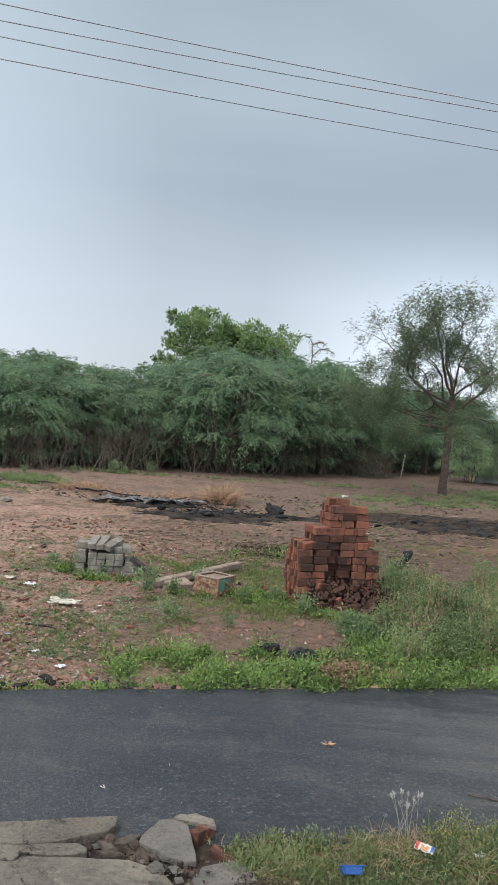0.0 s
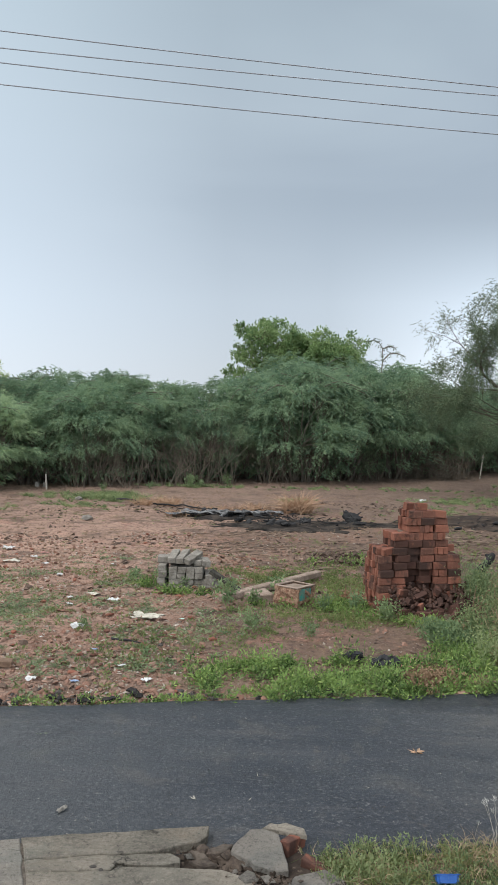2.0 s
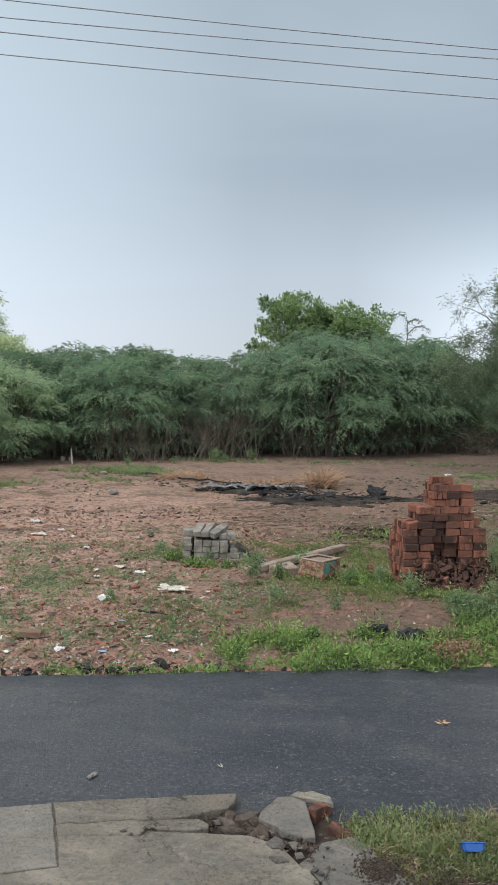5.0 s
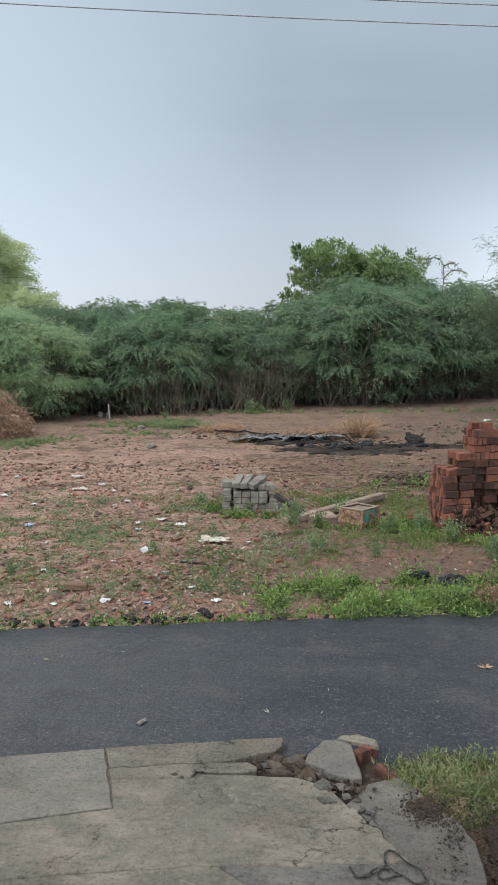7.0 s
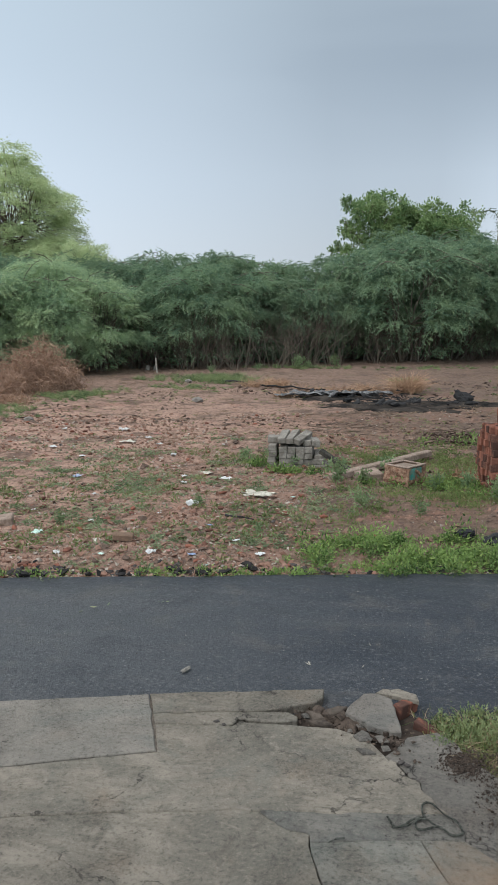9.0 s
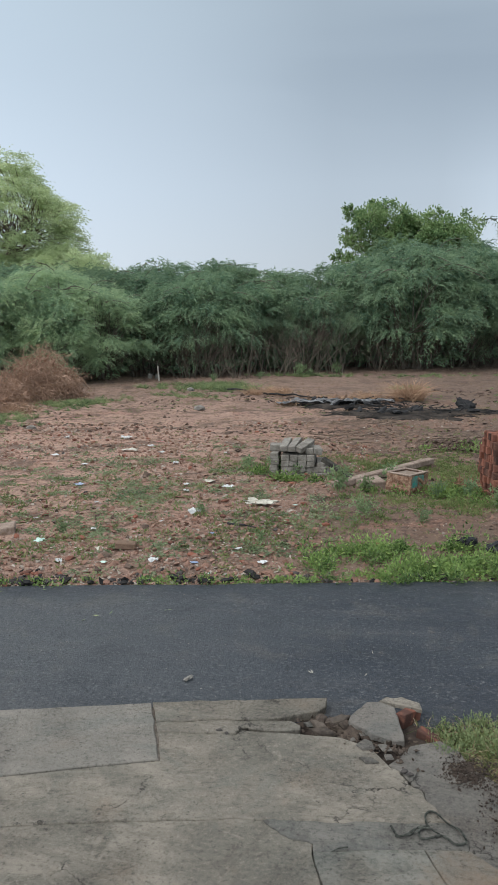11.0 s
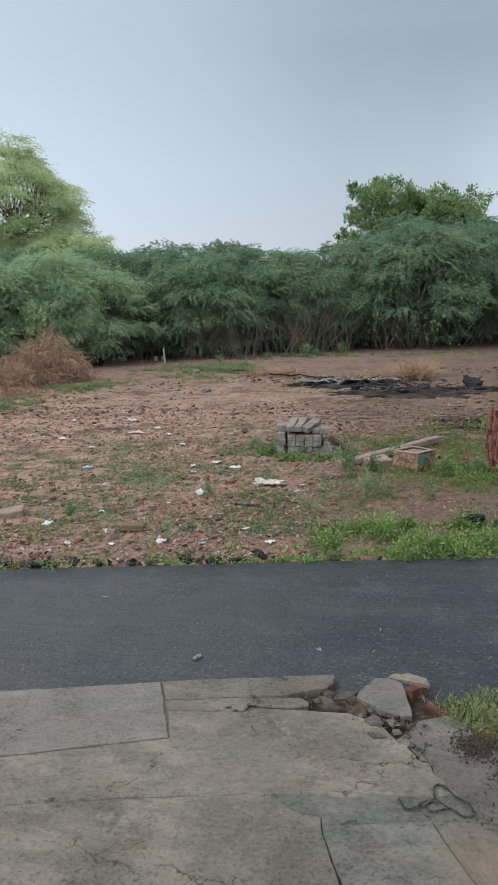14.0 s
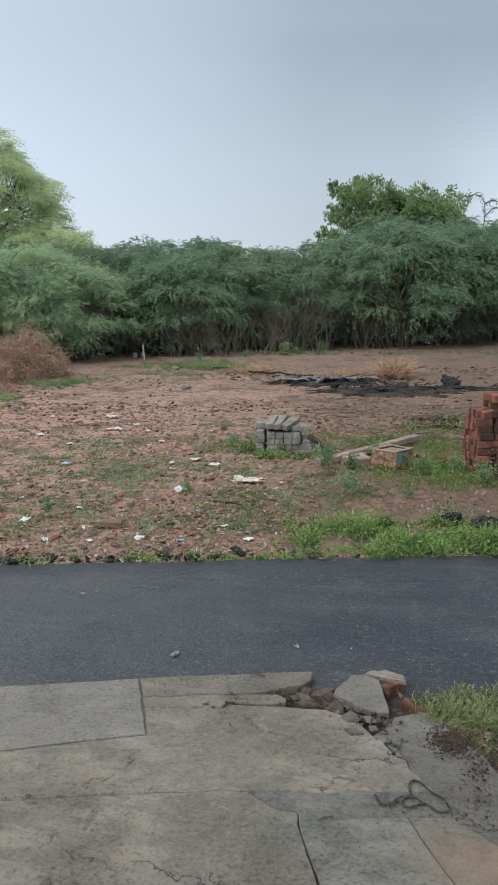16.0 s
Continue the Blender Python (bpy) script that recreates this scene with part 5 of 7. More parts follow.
for _ in range(430):
    cx, cy, sx, sy = ((-1.3, 22.6, 2.0, 0.7), (-3.5, 24.0, 1.7, 0.6), (5.6, 23.2, 2.1, 1.0))[int(r.integers(0, 3))]
    x, y = cx + r.normal() * sx * 0.6, cy + r.normal() * sy * 0.6
    a, ln = r.normal() * 0.9 + 0.2, 0.06 + 0.4 * r.random() ** 2.5
    z = rest(x, y, 0.05 + abs(r.normal()) * 0.05)
    segs.append(((x, y, z), (x + math.cos(a) * ln, y + math.sin(a) * ln, max(z + r.normal() * 0.06, rest(x, y, 0.03))), r.uniform(0.006, 0.016), r.uniform(0.004, 0.010)))
h.put(*tubes(segs, 5))
thing("charred_sticks", "charred sticks strewn over the burnt ground", "sticks", kind="stuff", mesh=h.mesh("charred_sticks", CHAR))
for x0, y0, x1, y1, rad in ((-7.3, 26.9, -5.1, 25.8, 0.035), (-5.6, 25.5, -3.8, 25.3, 0.03), (-2.6, 25.1, -0.9, 24.6, 0.03)):
    z = rest(x0, y0, 0.09)
    pts, d = [], np.array([x1 - x0, y1 - y0, 0.0])
    segs = []
    p = np.array([x0, y0, z])
    for k in range(7):
        q = np.array([x0, y0, z]) + d * (k + 1) / 7 + np.append(r.normal(size=2) * 0.04, -0.012 * k + 0.02 * r.normal())
        segs.append((p, q, rad * (1 - 0.06 * k), rad * (1 - 0.06 * (k + 1))))
        p = q
    thing("burnt_branch", "long thin blackened branch lying on the earth", "branch", mesh=mesh_from("burnt_branch", *tubes(segs, 6), CHAR), group="burnt branches")


def charred_stump():
    """A black shape of unsure nature: knotted lumps run together, with a few broken stubs."""
    q = np.random.default_rng(14)
    h = Heap()
    for x, y, z, s in ((-0.16, 0, 0.14, 0.28), (0.02, 0.02, 0.13, 0.30), (0.17, 0, 0.09, 0.24), (-0.20, 0.03, 0.26, 0.16), (0.05, -0.08, 0.06, 0.26), (-0.08, -0.06, 0.05, 0.24)):
        bm = lump(q, (s * 1.2, s, s), 0.3, 2)
        h.put([(v.co.x + x, v.co.y + y, v.co.z + z) for v in bm.verts], [[v.index for v in f.verts] for f in bm.faces])
        bm.free()
    h.put(*tubes([((0.1, 0, 0.15), (0.30, 0.02, 0.30), 0.035, 0.015), ((0.15, 0, 0.1), (0.36, 0, 0.14), 0.045, 0.02), ((-0.2, 0, 0.2), (-0.30, 0.02, 0.33), 0.04, 0.02), ((-0.1, 0, 0.1), (-0.16, -0.1, -0.05), 0.05, 0.04), ((0.15, 0, 0.1), (0.22, -0.08, -0.05), 0.05, 0.04)], 6))
    return h.mesh("charred_stump", CHAR)


st_ob = thing("charred_stump", "knotted black shape with broken stubs on the ash", "stump", pose(0.30, 23.5, rest(0.3, 23.5, 0.05)), mesh=charred_stump())
st_ob.scale = (0.82, 0.82, 0.86)
tip, foot = np.array([2.62, 15.2, 0.53]), np.array([2.20, 15.0, -0.02])
segs, p = [], foot
for k in range(6):
    q = foot + (tip - foot) * (k + 1) / 6 + r.normal(size=3) * 0.012
    segs.append((p, q, 0.068 + 0.012 * r.normal(), 0.070 + 0.012 * r.normal()))
    p = q
segs.append((p, p + np.array([0.06, 0.02, 0.05]), 0.075, 0.035))
segs.append((p, p + np.array([-0.08, 0.05, 0.03]), 0.055, 0.025))
thing("charred_log", "charred black log propped up in the weeds", "log", mesh=mesh_from("charred_log", *tubes(segs, 7), CHAR))

# ---- broken concrete and rubble at the corner of the forecourt ----
EARTHYCONC = plain("earth_stained_concrete", (0.046, 0.036, 0.029), (0.112, 0.090, 0.072), 9, 0.95, fine=40, bumpy=1.0, dark=0.6)
r = np.random.default_rng(15)
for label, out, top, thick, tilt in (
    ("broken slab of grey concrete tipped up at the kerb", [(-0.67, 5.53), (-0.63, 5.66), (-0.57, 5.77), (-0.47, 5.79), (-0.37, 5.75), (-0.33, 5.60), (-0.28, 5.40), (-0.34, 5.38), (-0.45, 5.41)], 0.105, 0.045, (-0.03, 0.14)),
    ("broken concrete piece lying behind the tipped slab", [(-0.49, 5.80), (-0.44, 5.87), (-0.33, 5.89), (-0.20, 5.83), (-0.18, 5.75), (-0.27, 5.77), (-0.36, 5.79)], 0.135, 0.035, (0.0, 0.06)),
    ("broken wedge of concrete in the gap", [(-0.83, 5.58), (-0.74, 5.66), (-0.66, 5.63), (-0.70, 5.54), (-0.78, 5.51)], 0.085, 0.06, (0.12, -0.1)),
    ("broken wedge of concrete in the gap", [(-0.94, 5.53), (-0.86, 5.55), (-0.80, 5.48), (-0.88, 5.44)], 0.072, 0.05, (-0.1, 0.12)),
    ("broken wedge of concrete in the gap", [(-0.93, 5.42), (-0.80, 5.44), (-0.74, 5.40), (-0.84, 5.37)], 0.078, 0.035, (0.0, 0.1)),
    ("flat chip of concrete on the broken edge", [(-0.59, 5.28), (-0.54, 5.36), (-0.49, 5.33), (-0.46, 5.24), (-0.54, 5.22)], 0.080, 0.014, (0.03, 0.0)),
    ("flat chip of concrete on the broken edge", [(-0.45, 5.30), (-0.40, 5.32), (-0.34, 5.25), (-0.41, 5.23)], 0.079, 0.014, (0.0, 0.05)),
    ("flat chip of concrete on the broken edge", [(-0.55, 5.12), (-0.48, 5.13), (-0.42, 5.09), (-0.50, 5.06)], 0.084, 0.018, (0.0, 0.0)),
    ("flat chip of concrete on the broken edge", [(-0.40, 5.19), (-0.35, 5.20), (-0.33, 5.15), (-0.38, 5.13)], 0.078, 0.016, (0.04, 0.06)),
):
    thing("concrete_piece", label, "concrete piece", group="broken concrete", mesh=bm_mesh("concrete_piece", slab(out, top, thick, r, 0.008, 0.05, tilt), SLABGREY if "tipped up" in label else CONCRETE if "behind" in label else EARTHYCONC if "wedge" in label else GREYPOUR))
for x, y, z, rx, ry, rz in ((-0.275, 5.745, 0.002, 0, 6, 62), (-0.12, 5.55, -0.050, 4, 16, -22)):
    thing("brick", "red clay brick broken out of the forecourt edge", "brick", pose(x, y, z, rx, ry, rz), group="loose bricks", mesh=SOOT_SHADED[1] if y > 5.6 else SOOT_SHADED[2])
# near-black sheet under the break puts the shade of the gaps into colour
thing("earth_bed", "dark earth sheet added for shade in the broken concrete edge", "soil", kind="stuff", mesh=bm_mesh("earth_bed", slab([(-1.42, 5.22), (-0.5, 5.0), (-0.02, 4.7), (-0.05, 5.45), (-0.2, 5.72), (-0.95, 5.68)], 0.018, 0.05, r, 0.01, 0.1), plain("gap_shade_earth", (0.026, 0.019, 0.015), (0.060, 0.044, 0.034), 9, 0.95, fine=50, bumpy=1.0)))
thing("earth_bed", "bare dark soil along the inner side of the verge", "soil", kind="stuff", mesh=bm_mesh("earth_bed", slab([(0.46, 5.05), (1.0, 5.27), (2.4, 5.62), (2.6, 4.6), (0.55, 4.2)], 0.0, 0.05, r, 0.02, 0.1), plain("dark_verge_soil", (0.030, 0.022, 0.018), (0.075, 0.055, 0.043), 7, 0.95, fine=40, bumpy=1.0)))
EARTHY = plain("earthy_lump", (0.048, 0.035, 0.028), (0.105, 0.080, 0.062), 12, 0.95, bumpy=0.9, dark=0.7)
ROCKS = [bm_mesh("rock", lump(r, (1.1, 0.7, 0.45), 0.45, 1), m) for m in (EARTHY, EARTHY, EARTHY, EARTHY, GREYPOUR, EARTHY)]
for i in range(64):
    t = r.random()
    x, y = (-0.93 + 0.36 * t + r.normal() * 0.06, 5.60 - 0.14 * t + r.normal() * 0.055) if i < 40 else (-0.62 + 0.45 * t + r.normal() * 0.06, 5.36 - 0.28 * t + r.normal() * 0.05)
    s = r.uniform(0.04, 0.15) if i < 40 else r.uniform(0.010, 0.032)
    ob = thing("rock", "lump of crumbled concrete in the broken edge", "rock", pose(x, y, 0.02 + s * 0.2 if i < 40 else 0.055 + s * 0.2, r.uniform(-25, 25), r.uniform(-25, 25), r.uniform(0, 360)), group="crumbled concrete", mesh=ROCKS[i % 6])
    ob.scale = (s, s, s)
# the last two dark lumps are added in place of a shaded hole
for x, y, s in ((-0.26, 5.02, 0.05), (-0.22, 5.0, 0.04), (-1.52, 5.26, 0.045), (-1.46, 5.24, 0.035)):
    ob = thing("stone", "dark lump set in a crack of the concrete", "stone", pose(x, y, 0.06 + s * 0.25, 10, 5, 40 * s * 100), group="dark stones", mesh=bm_mesh("stone", lump(r, (1, 0.7, 0.55), 0.2, 2), DARKSTONE))
    ob.scale = (s, s, s)


def twisted(points, z, radius, lay=0.019):
    """Two strands laid round each other along a smoothed line."""
    P = np.array([(x, y, z + radius * 1.6 + 0.010 * abs(math.sin(i * 1.3))) for i, (x, y) in enumerate(points)])
    for _ in range(3):
        Q = np.empty((2 * len(P), 3))
        Q[0::2], Q[1::2] = P, P
        Q[1:-1:2] = P[:-1] * 0.75 + P[1:] * 0.25
        Q[2::2] = P[:-1] * 0.25 + P[1:] * 0.75
        P = Q
    d = np.gradient(P, axis=0)
    s_ = np.concatenate([[0], np.cumsum(np.linalg.norm(np.diff(P, axis=0), axis=1))])
    side = unit(np.cross(unit(d), [0, 0, 1.0]))
    hp = Heap()
    for ph in (0, np.pi):
        w_ = s_ / lay * 2 * np.pi + ph
        Q = P + (side * np.cos(w_)[:, None] + np.array([0, 0, 1.0]) * np.sin(w_)[:, None]) * radius * 0.62
        hp.put(*tubes([(Q[i], Q[i + 1], radius * 0.72, radius * 0.72) for i in range(len(Q) - 1) if np.linalg.norm(Q[i + 1] - Q[i]) > 1e-6], 5))
    return hp.mesh("strand", ROPE, True)


rp = thing("rope", "tangled dark grey-green rope lying on the concrete", "rope")
part("strand", twisted([(-0.30, 4.45), (-0.28, 4.39), (-0.25, 4.35), (-0.20, 4.39), (-0.16, 4.45), (-0.12, 4.48), (-0.09, 4.47), (-0.11, 4.50), (-0.12, 4.58), (-0.10, 4.62), (-0.07, 4.63), (-0.04, 4.59), (0.01, 4.53), (0.07, 4.49), (0.10, 4.43), (0.11, 4.38), (0.08, 4.35), (0.04, 4.36), (0.01, 4.39), (-0.03, 4.42), (-0.06, 4.39), (-0.11, 4.36), (-0.14, 4.37), (-0.15, 4.43), (-0.12, 4.48)], 0.063, 0.0058), rp)
part("strand", twisted([(-0.27, 4.36), (-0.22, 4.36), (-0.17, 4.40), (-0.13, 4.46), (-0.08, 4.46), (-0.05, 4.43), (0.0, 4.40)], 0.066, 0.0048), rp)
part("strand", twisted([(-0.59, 4.16), (-0.55, 4.19), (-0.51, 4.21)], 0.063, 0.0035), rp)

h = Heap()
for _ in range(520):
    t = r.random()
    x, y = -0.92 + 0.67 * t + r.normal() * 0.07, 5.56 - 0.26 * t + r.normal() * 0.08
    s = 0.006 + 0.03 * r.random() ** 2
    m = np.array(Euler((r.normal() * 0.6, r.normal() * 0.6, r.uniform(0, 6.3))).to_matrix())
    z = 0.068 if (y < 5.28 or x < -1.0) else 0.035
    V = np.array([(1, 0, 0), (-1, 0, 0), (0, 1, 0), (0, -1, 0), (0, 0, 0.8), (0, 0, -0.6)]) * 0.5 * (1 + r.uniform(-0.35, 0.35, (6, 3))) * s * (1.5, 1.1, 0.8)
    h.put(V @ m.T + (x, y, z + s * 0.2), np.array([(0, 2, 4), (2, 1, 4), (1, 3, 4), (3, 0, 4), (2, 0, 5), (1, 2, 5), (3, 1, 5), (0, 3, 5)]))
thing("concrete_crumbs", "crumbs of broken concrete and earth in the break", "rubble", kind="stuff", mesh=h.mesh("concrete_crumbs", plain("concrete_crumb", (0.055, 0.041, 0.032), (0.13, 0.10, 0.078), 9, 0.95, island=True)))

h = Heap()
for _ in range(4200):
    x, y = (0.50 + r.normal() * 0.17, 4.88 + r.normal() * 0.22) if _ < 2600 else (0.12 + r.normal() * 0.07, 5.12 + r.normal() * 0.08)
    if y > 5.35 or y < 4.3 or (x < 0.16 and _ < 2600):
        continue
    s = 0.004 + 0.016 * r.random() ** 3
    m = np.array(Euler((r.normal() * 0.6, r.normal() * 0.6, r.uniform(0, 6.3))).to_matrix())
    V = np.array([(1, 0, 0), (-1, 0, 0), (0, 1, 0), (0, -1, 0), (0, 0, 0.8), (0, 0, -0.6)]) * 0.5 * (1 + r.uniform(-0.35, 0.35, (6, 3))) * s * (1.4, 1.1, 0.9)
    z = 0.056 if x < 0.34 else 0.03 + 0.025 * max(0, 1 - abs(x - 0.5) / 0.3) * r.random()
    h.put(V @ m.T + (x, y, z + s * 0.2), np.array([(0, 2, 4), (2, 1, 4), (1, 3, 4), (3, 0, 4), (2, 0, 5), (1, 2, 5), (3, 1, 5), (0, 3, 5)]))
thing("loose_soil", "loose dark brown soil along the broken concrete", "soil", kind="stuff", mesh=h.mesh("loose_soil", plain("damp_soil", (0.038, 0.028, 0.022), (0.08, 0.058, 0.044), 8, 0.95, island=True)))

# ---- stones, bricks and rubble in the plot ----


def road_v(x, y):
    return y - LEAN * x


def rubble_spot(r):
    """Most of the rubble lies on the side of the plot without tall weeds, thick towards the road."""
    while True:
        x, v = r.uniform(-10.5, 1.5), 8.95 + 12.5 * r.random() ** 1.7
        if x > -1.6 and r.random() < 0.75:
            continue
        if noise.noise((x * 0.5, v * 0.5, 3)) + 0.35 < r.random() * 0.9:
            continue
        return x, v + LEAN * x


CHIPCOL = plain("rubble_chips", (0.215, 0.118, 0.085), (0.31, 0.215, 0.165), 3.0, 0.95, island=True, bumpy=0.5)
CHIPGREY = plain("pale_chips", (0.30, 0.255, 0.21), (0.52, 0.455, 0.385), 4.0, 0.95, island=True)
oct_v = np.array([(1, 0, 0), (-1, 0, 0), (0, 1, 0), (0, -1, 0), (0, 0, 1), (0, 0, -0.6)], float) * 0.5
oct_f = np.array([(0, 2, 4), (2, 1, 4), (1, 3, 4), (3, 0, 4), (2, 0, 5), (1, 2, 5), (3, 1, 5), (0, 3, 5)])
for nm, label, mat, count, lo, hi in (("rubble", "scattered chips of red brick and earth clods", CHIPCOL, 13000, 0.010, 0.095), ("gravel", "scattered pale stone and mortar chips", CHIPGREY, 9000, 0.010, 0.06)):
    h = Heap()
    for _ in range(count):
        x, y = rubble_spot(r)
        s = lo + (hi - lo) * r.random() ** 3.4
        m = np.array(Euler((r.normal() * 0.5, r.normal() * 0.5, r.uniform(0, 6.3))).to_matrix())
        V = (oct_v * (1 + r.uniform(-0.3, 0.3, (6, 3))) * s * (1.4, 1.0, 0.65)) @ m.T + (x, y, field_z(x, y) + s * 0.12)
        h.put(V, oct_f)
    thing(nm, label, "rubble", kind="stuff", mesh=h.mesh(nm, mat))

h, h2 = Heap(), Heap()
for i in range(3600):
    x = r.uniform(-7.5, 4.5)
    if i < 1500:
        if noise.noise((x * 1.7, 0, 31)) < 0.05 or (x > -1.0 and r.random() < 0.6):
            continue
        y, s, z = LEAN * x + 8.97 + abs(r.normal()) * 0.12, 0.012 + 0.06 * r.random() ** 2.5, 0.0
    else:
        y, s, z = LEAN * x + r.uniform(5.75, 8.93), 0.004 + 0.009 * r.random() ** 3, 0.03
    m = np.array(Euler((r.normal() * 0.5, r.normal() * 0.5, r.uniform(0, 6.3))).to_matrix())
    V = (oct_v * (1 + r.uniform(-0.35, 0.35, (6, 3))) * s * (1.4, 1.0, 0.75)) @ m.T + (x, y, z + s * 0.15)
    (h if i < 1500 or r.random() < 0.6 else h2).put(V, oct_f)
thing("asphalt_crumbs", "black crumbs of asphalt along the edge of the road", "rubble", kind="stuff", mesh=h.mesh("asphalt_crumbs", DARKSTONE))
thing("road_grit", "pale grit scattered over the road", "grit", kind="stuff", mesh=h2.mesh("road_grit", GREYSTONE))

FRAG = [bm_mesh("brick_fragment", lump(r, (1, 0.62, 0.45), 0.22, 1), BRICK) for _ in range(5)]
for i in range(150):
    x, y = rubble_spot(r)
    s = r.uniform(0.06, 0.15)
    ob = thing("brick_fragment", "broken piece of red brick lying on the earth", "brick fragment", pose(x, y, field_z(x, y) + s * 0.12, r.normal() * 12, r.normal() * 12, r.uniform(0, 360)), group="brick fragments", mesh=FRAG[i % 5])
    ob.scale = (s, s, s)
for k in range(22):
    x, y, s = (-4.5 + r.normal() * 0.16, 8.24 + abs(r.normal()) * 0.07, r.uniform(0.05, 0.13)) if k < 9 else (-7.7 + r.normal() * 0.45, 16.85 + r.normal() * 0.3, r.uniform(0.06, 0.14))
    ob = thing("brick_fragment", "broken piece of red brick in a small scatter", "brick fragment", pose(x, y, field_z(x, y) + s * 0.12, r.normal() * 14, r.normal() * 14, r.uniform(0, 360)), group="brick fragments", mesh=FRAG[k % 5])
    ob.scale = (s, s, s)
segs, p = [], np.array([-2.92, 10.66, field_z(-2.9, 10.6) + 0.03])
for k in range(5):
    q = p + np.array([0.085, -0.028 + 0.02 * r.normal(), 0.012 * r.normal()])
    segs.append((p, q, 0.017 - 0.002 * k, 0.015 - 0.002 * k))
    p = q
thing("charred_stick", "short blackened stick lying on the rubble", "stick", mesh=mesh_from("charred_stick", *tubes(segs, 6), CHAR))
DST = [bm_mesh("stone", lump(r, (1, 0.75, 0.55), 0.36, 1), m) for m in (DARKSTONE, DARKSTONE, GREYSTONE, STONE)]
for i in range(64):
    if i < 40:
        x = r.uniform(-6.5, -1.2)
        y, s = LEAN * x + 9.0 + abs(r.normal()) * 0.16, r.uniform(0.05, 0.13)
    else:
        x, y = rubble_spot(r)
        s = r.uniform(0.05, 0.12)
    ob = thing("stone", "rough stone at the edge of the plot", "stone", pose(x, y, field_z(x, y) + s * 0.15, r.normal() * 12, r.normal() * 12, r.uniform(0, 360)), group="stones along the plot", mesh=DST[i % 2 if i < 40 else i % 4])
    ob.scale = (s, s, s)
CLODS = plain("earth_clod", (0.095, 0.066, 0.051), (0.20, 0.14, 0.108), 5, 0.95, island=True, bumpy=0.9, dark=0.6)
LUMPS = [bm_mesh("tarry_lump", lump(r, (1.3, 0.8, 0.5), 0.45, 1), BLACKLUMP) for _ in range(4)]
for i in range(96):
    x = r.uniform(-6.6, -1.9) if i < 80 else r.uniform(-1.6, 2.0)
    y, s = LEAN * x + 8.97 + abs(r.normal()) * (0.22 if i < 80 else 0.12), (0.03 + 0.12 * r.random() ** 1.8) * (1 if i < 80 else 0.6)
    ob = thing("tarry_lump", "black lump of broken asphalt at the road edge", "asphalt lump", pose(x, y, field_z(x, y) + s * 0.2, r.normal() * 20, r.normal() * 20, r.uniform(0, 360)), group="asphalt lumps", mesh=LUMPS[i % 4])
    ob.scale = (s, s, s)
# a low spill of dark earth behind the brick stack
h = Heap()
for _ in range(480):
    x, y = 0.05 + r.normal() * 0.45, 17.2 + r.normal() * 0.4
    s = 0.02 + 0.09 * r.random() ** 2
    m = np.array(Euler((r.normal() * 0.5, r.normal() * 0.5, r.uniform(0, 6.3))).to_matrix())
    V = (oct_v * (1 + r.uniform(-0.3, 0.3, (6, 3))) * s * (1.3, 1.0, 0.75)) @ m.T + (x, y, field_z(x, y) + s * 0.2 + 0.14 * math.exp(-((x - 0.05) / 0.6) ** 2 - ((y - 17.2) / 0.5) ** 2) * r.random())
    h.put(V, oct_f)
thing("earth_spill", "low heap of dark earth clods behind the brick stack", "earth heap", kind="stuff", mesh=h.mesh("earth_spill", CLODS))
h = Heap()
for _ in range(13000):
    x, v = r.uniform(-12.5, 7.5), 9.3 + 19 * r.random() ** 0.9
    y = v + LEAN * x
    if noise.noise((x * 0.45, y * 0.45, 41)) + 0.4 * noise.noise((x * 1.6, y * 1.6, 42)) < 0.0 + 0.3 * r.random():
        continue
    s = 0.02 + 0.10 * r.random() ** 2.6
    m = np.array(Euler((r.normal() * 0.4, r.normal() * 0.4, r.uniform(0, 6.3))).to_matrix())
    h.put((oct_v * (1 + r.uniform(-0.35, 0.35, (6, 3))) * s * (1.5, 1.1, 0.6)) @ m.T + (x, y, field_z(x, y) + s * 0.1), oct_f)
thing("earth_clods", "dark clods of turned earth over the plot", "clods", kind="stuff", mesh=h.mesh("earth_clods", CLODS))
for x, y, s in ((-6.80, 22.15, 0.36), (-9.8, 18.2, 0.28), (-8.6, 27.0, 0.30), (-5.85, 9.85, 0.20)):
    ob = thing("boulder", "pale grey stone lying alone on the earth", "stone", pose(x, y, field_z(x, y) + s * 0.2, 4, 6, 30), group="pale stones", mesh=DST[2])
    ob.scale = (s, s * 0.8, s)
thing("wooden_block", "short brown wooden block lying near the road", "block", pose(-3.86, 9.38, field_z(-3.86, 9.38), 0, 4, 12), mesh=bm_mesh("wooden_block", bar((0.26, 0.13, 0.09), r, 0.01, 0.012), plain("brown_wood", (0.13, 0.085, 0.06), (0.19, 0.125, 0.085), 20, 0.9)))
thing("wooden_block", "flat pale stone block half sunk in the rubble", "block", pose(-5.76, 9.80, field_z(-5.76, 9.80) - 0.02, 3, -4, 20), mesh=bm_mesh("wooden_block", bar((0.34, 0.22, 0.11), r, 0.014, 0.014), STONE))

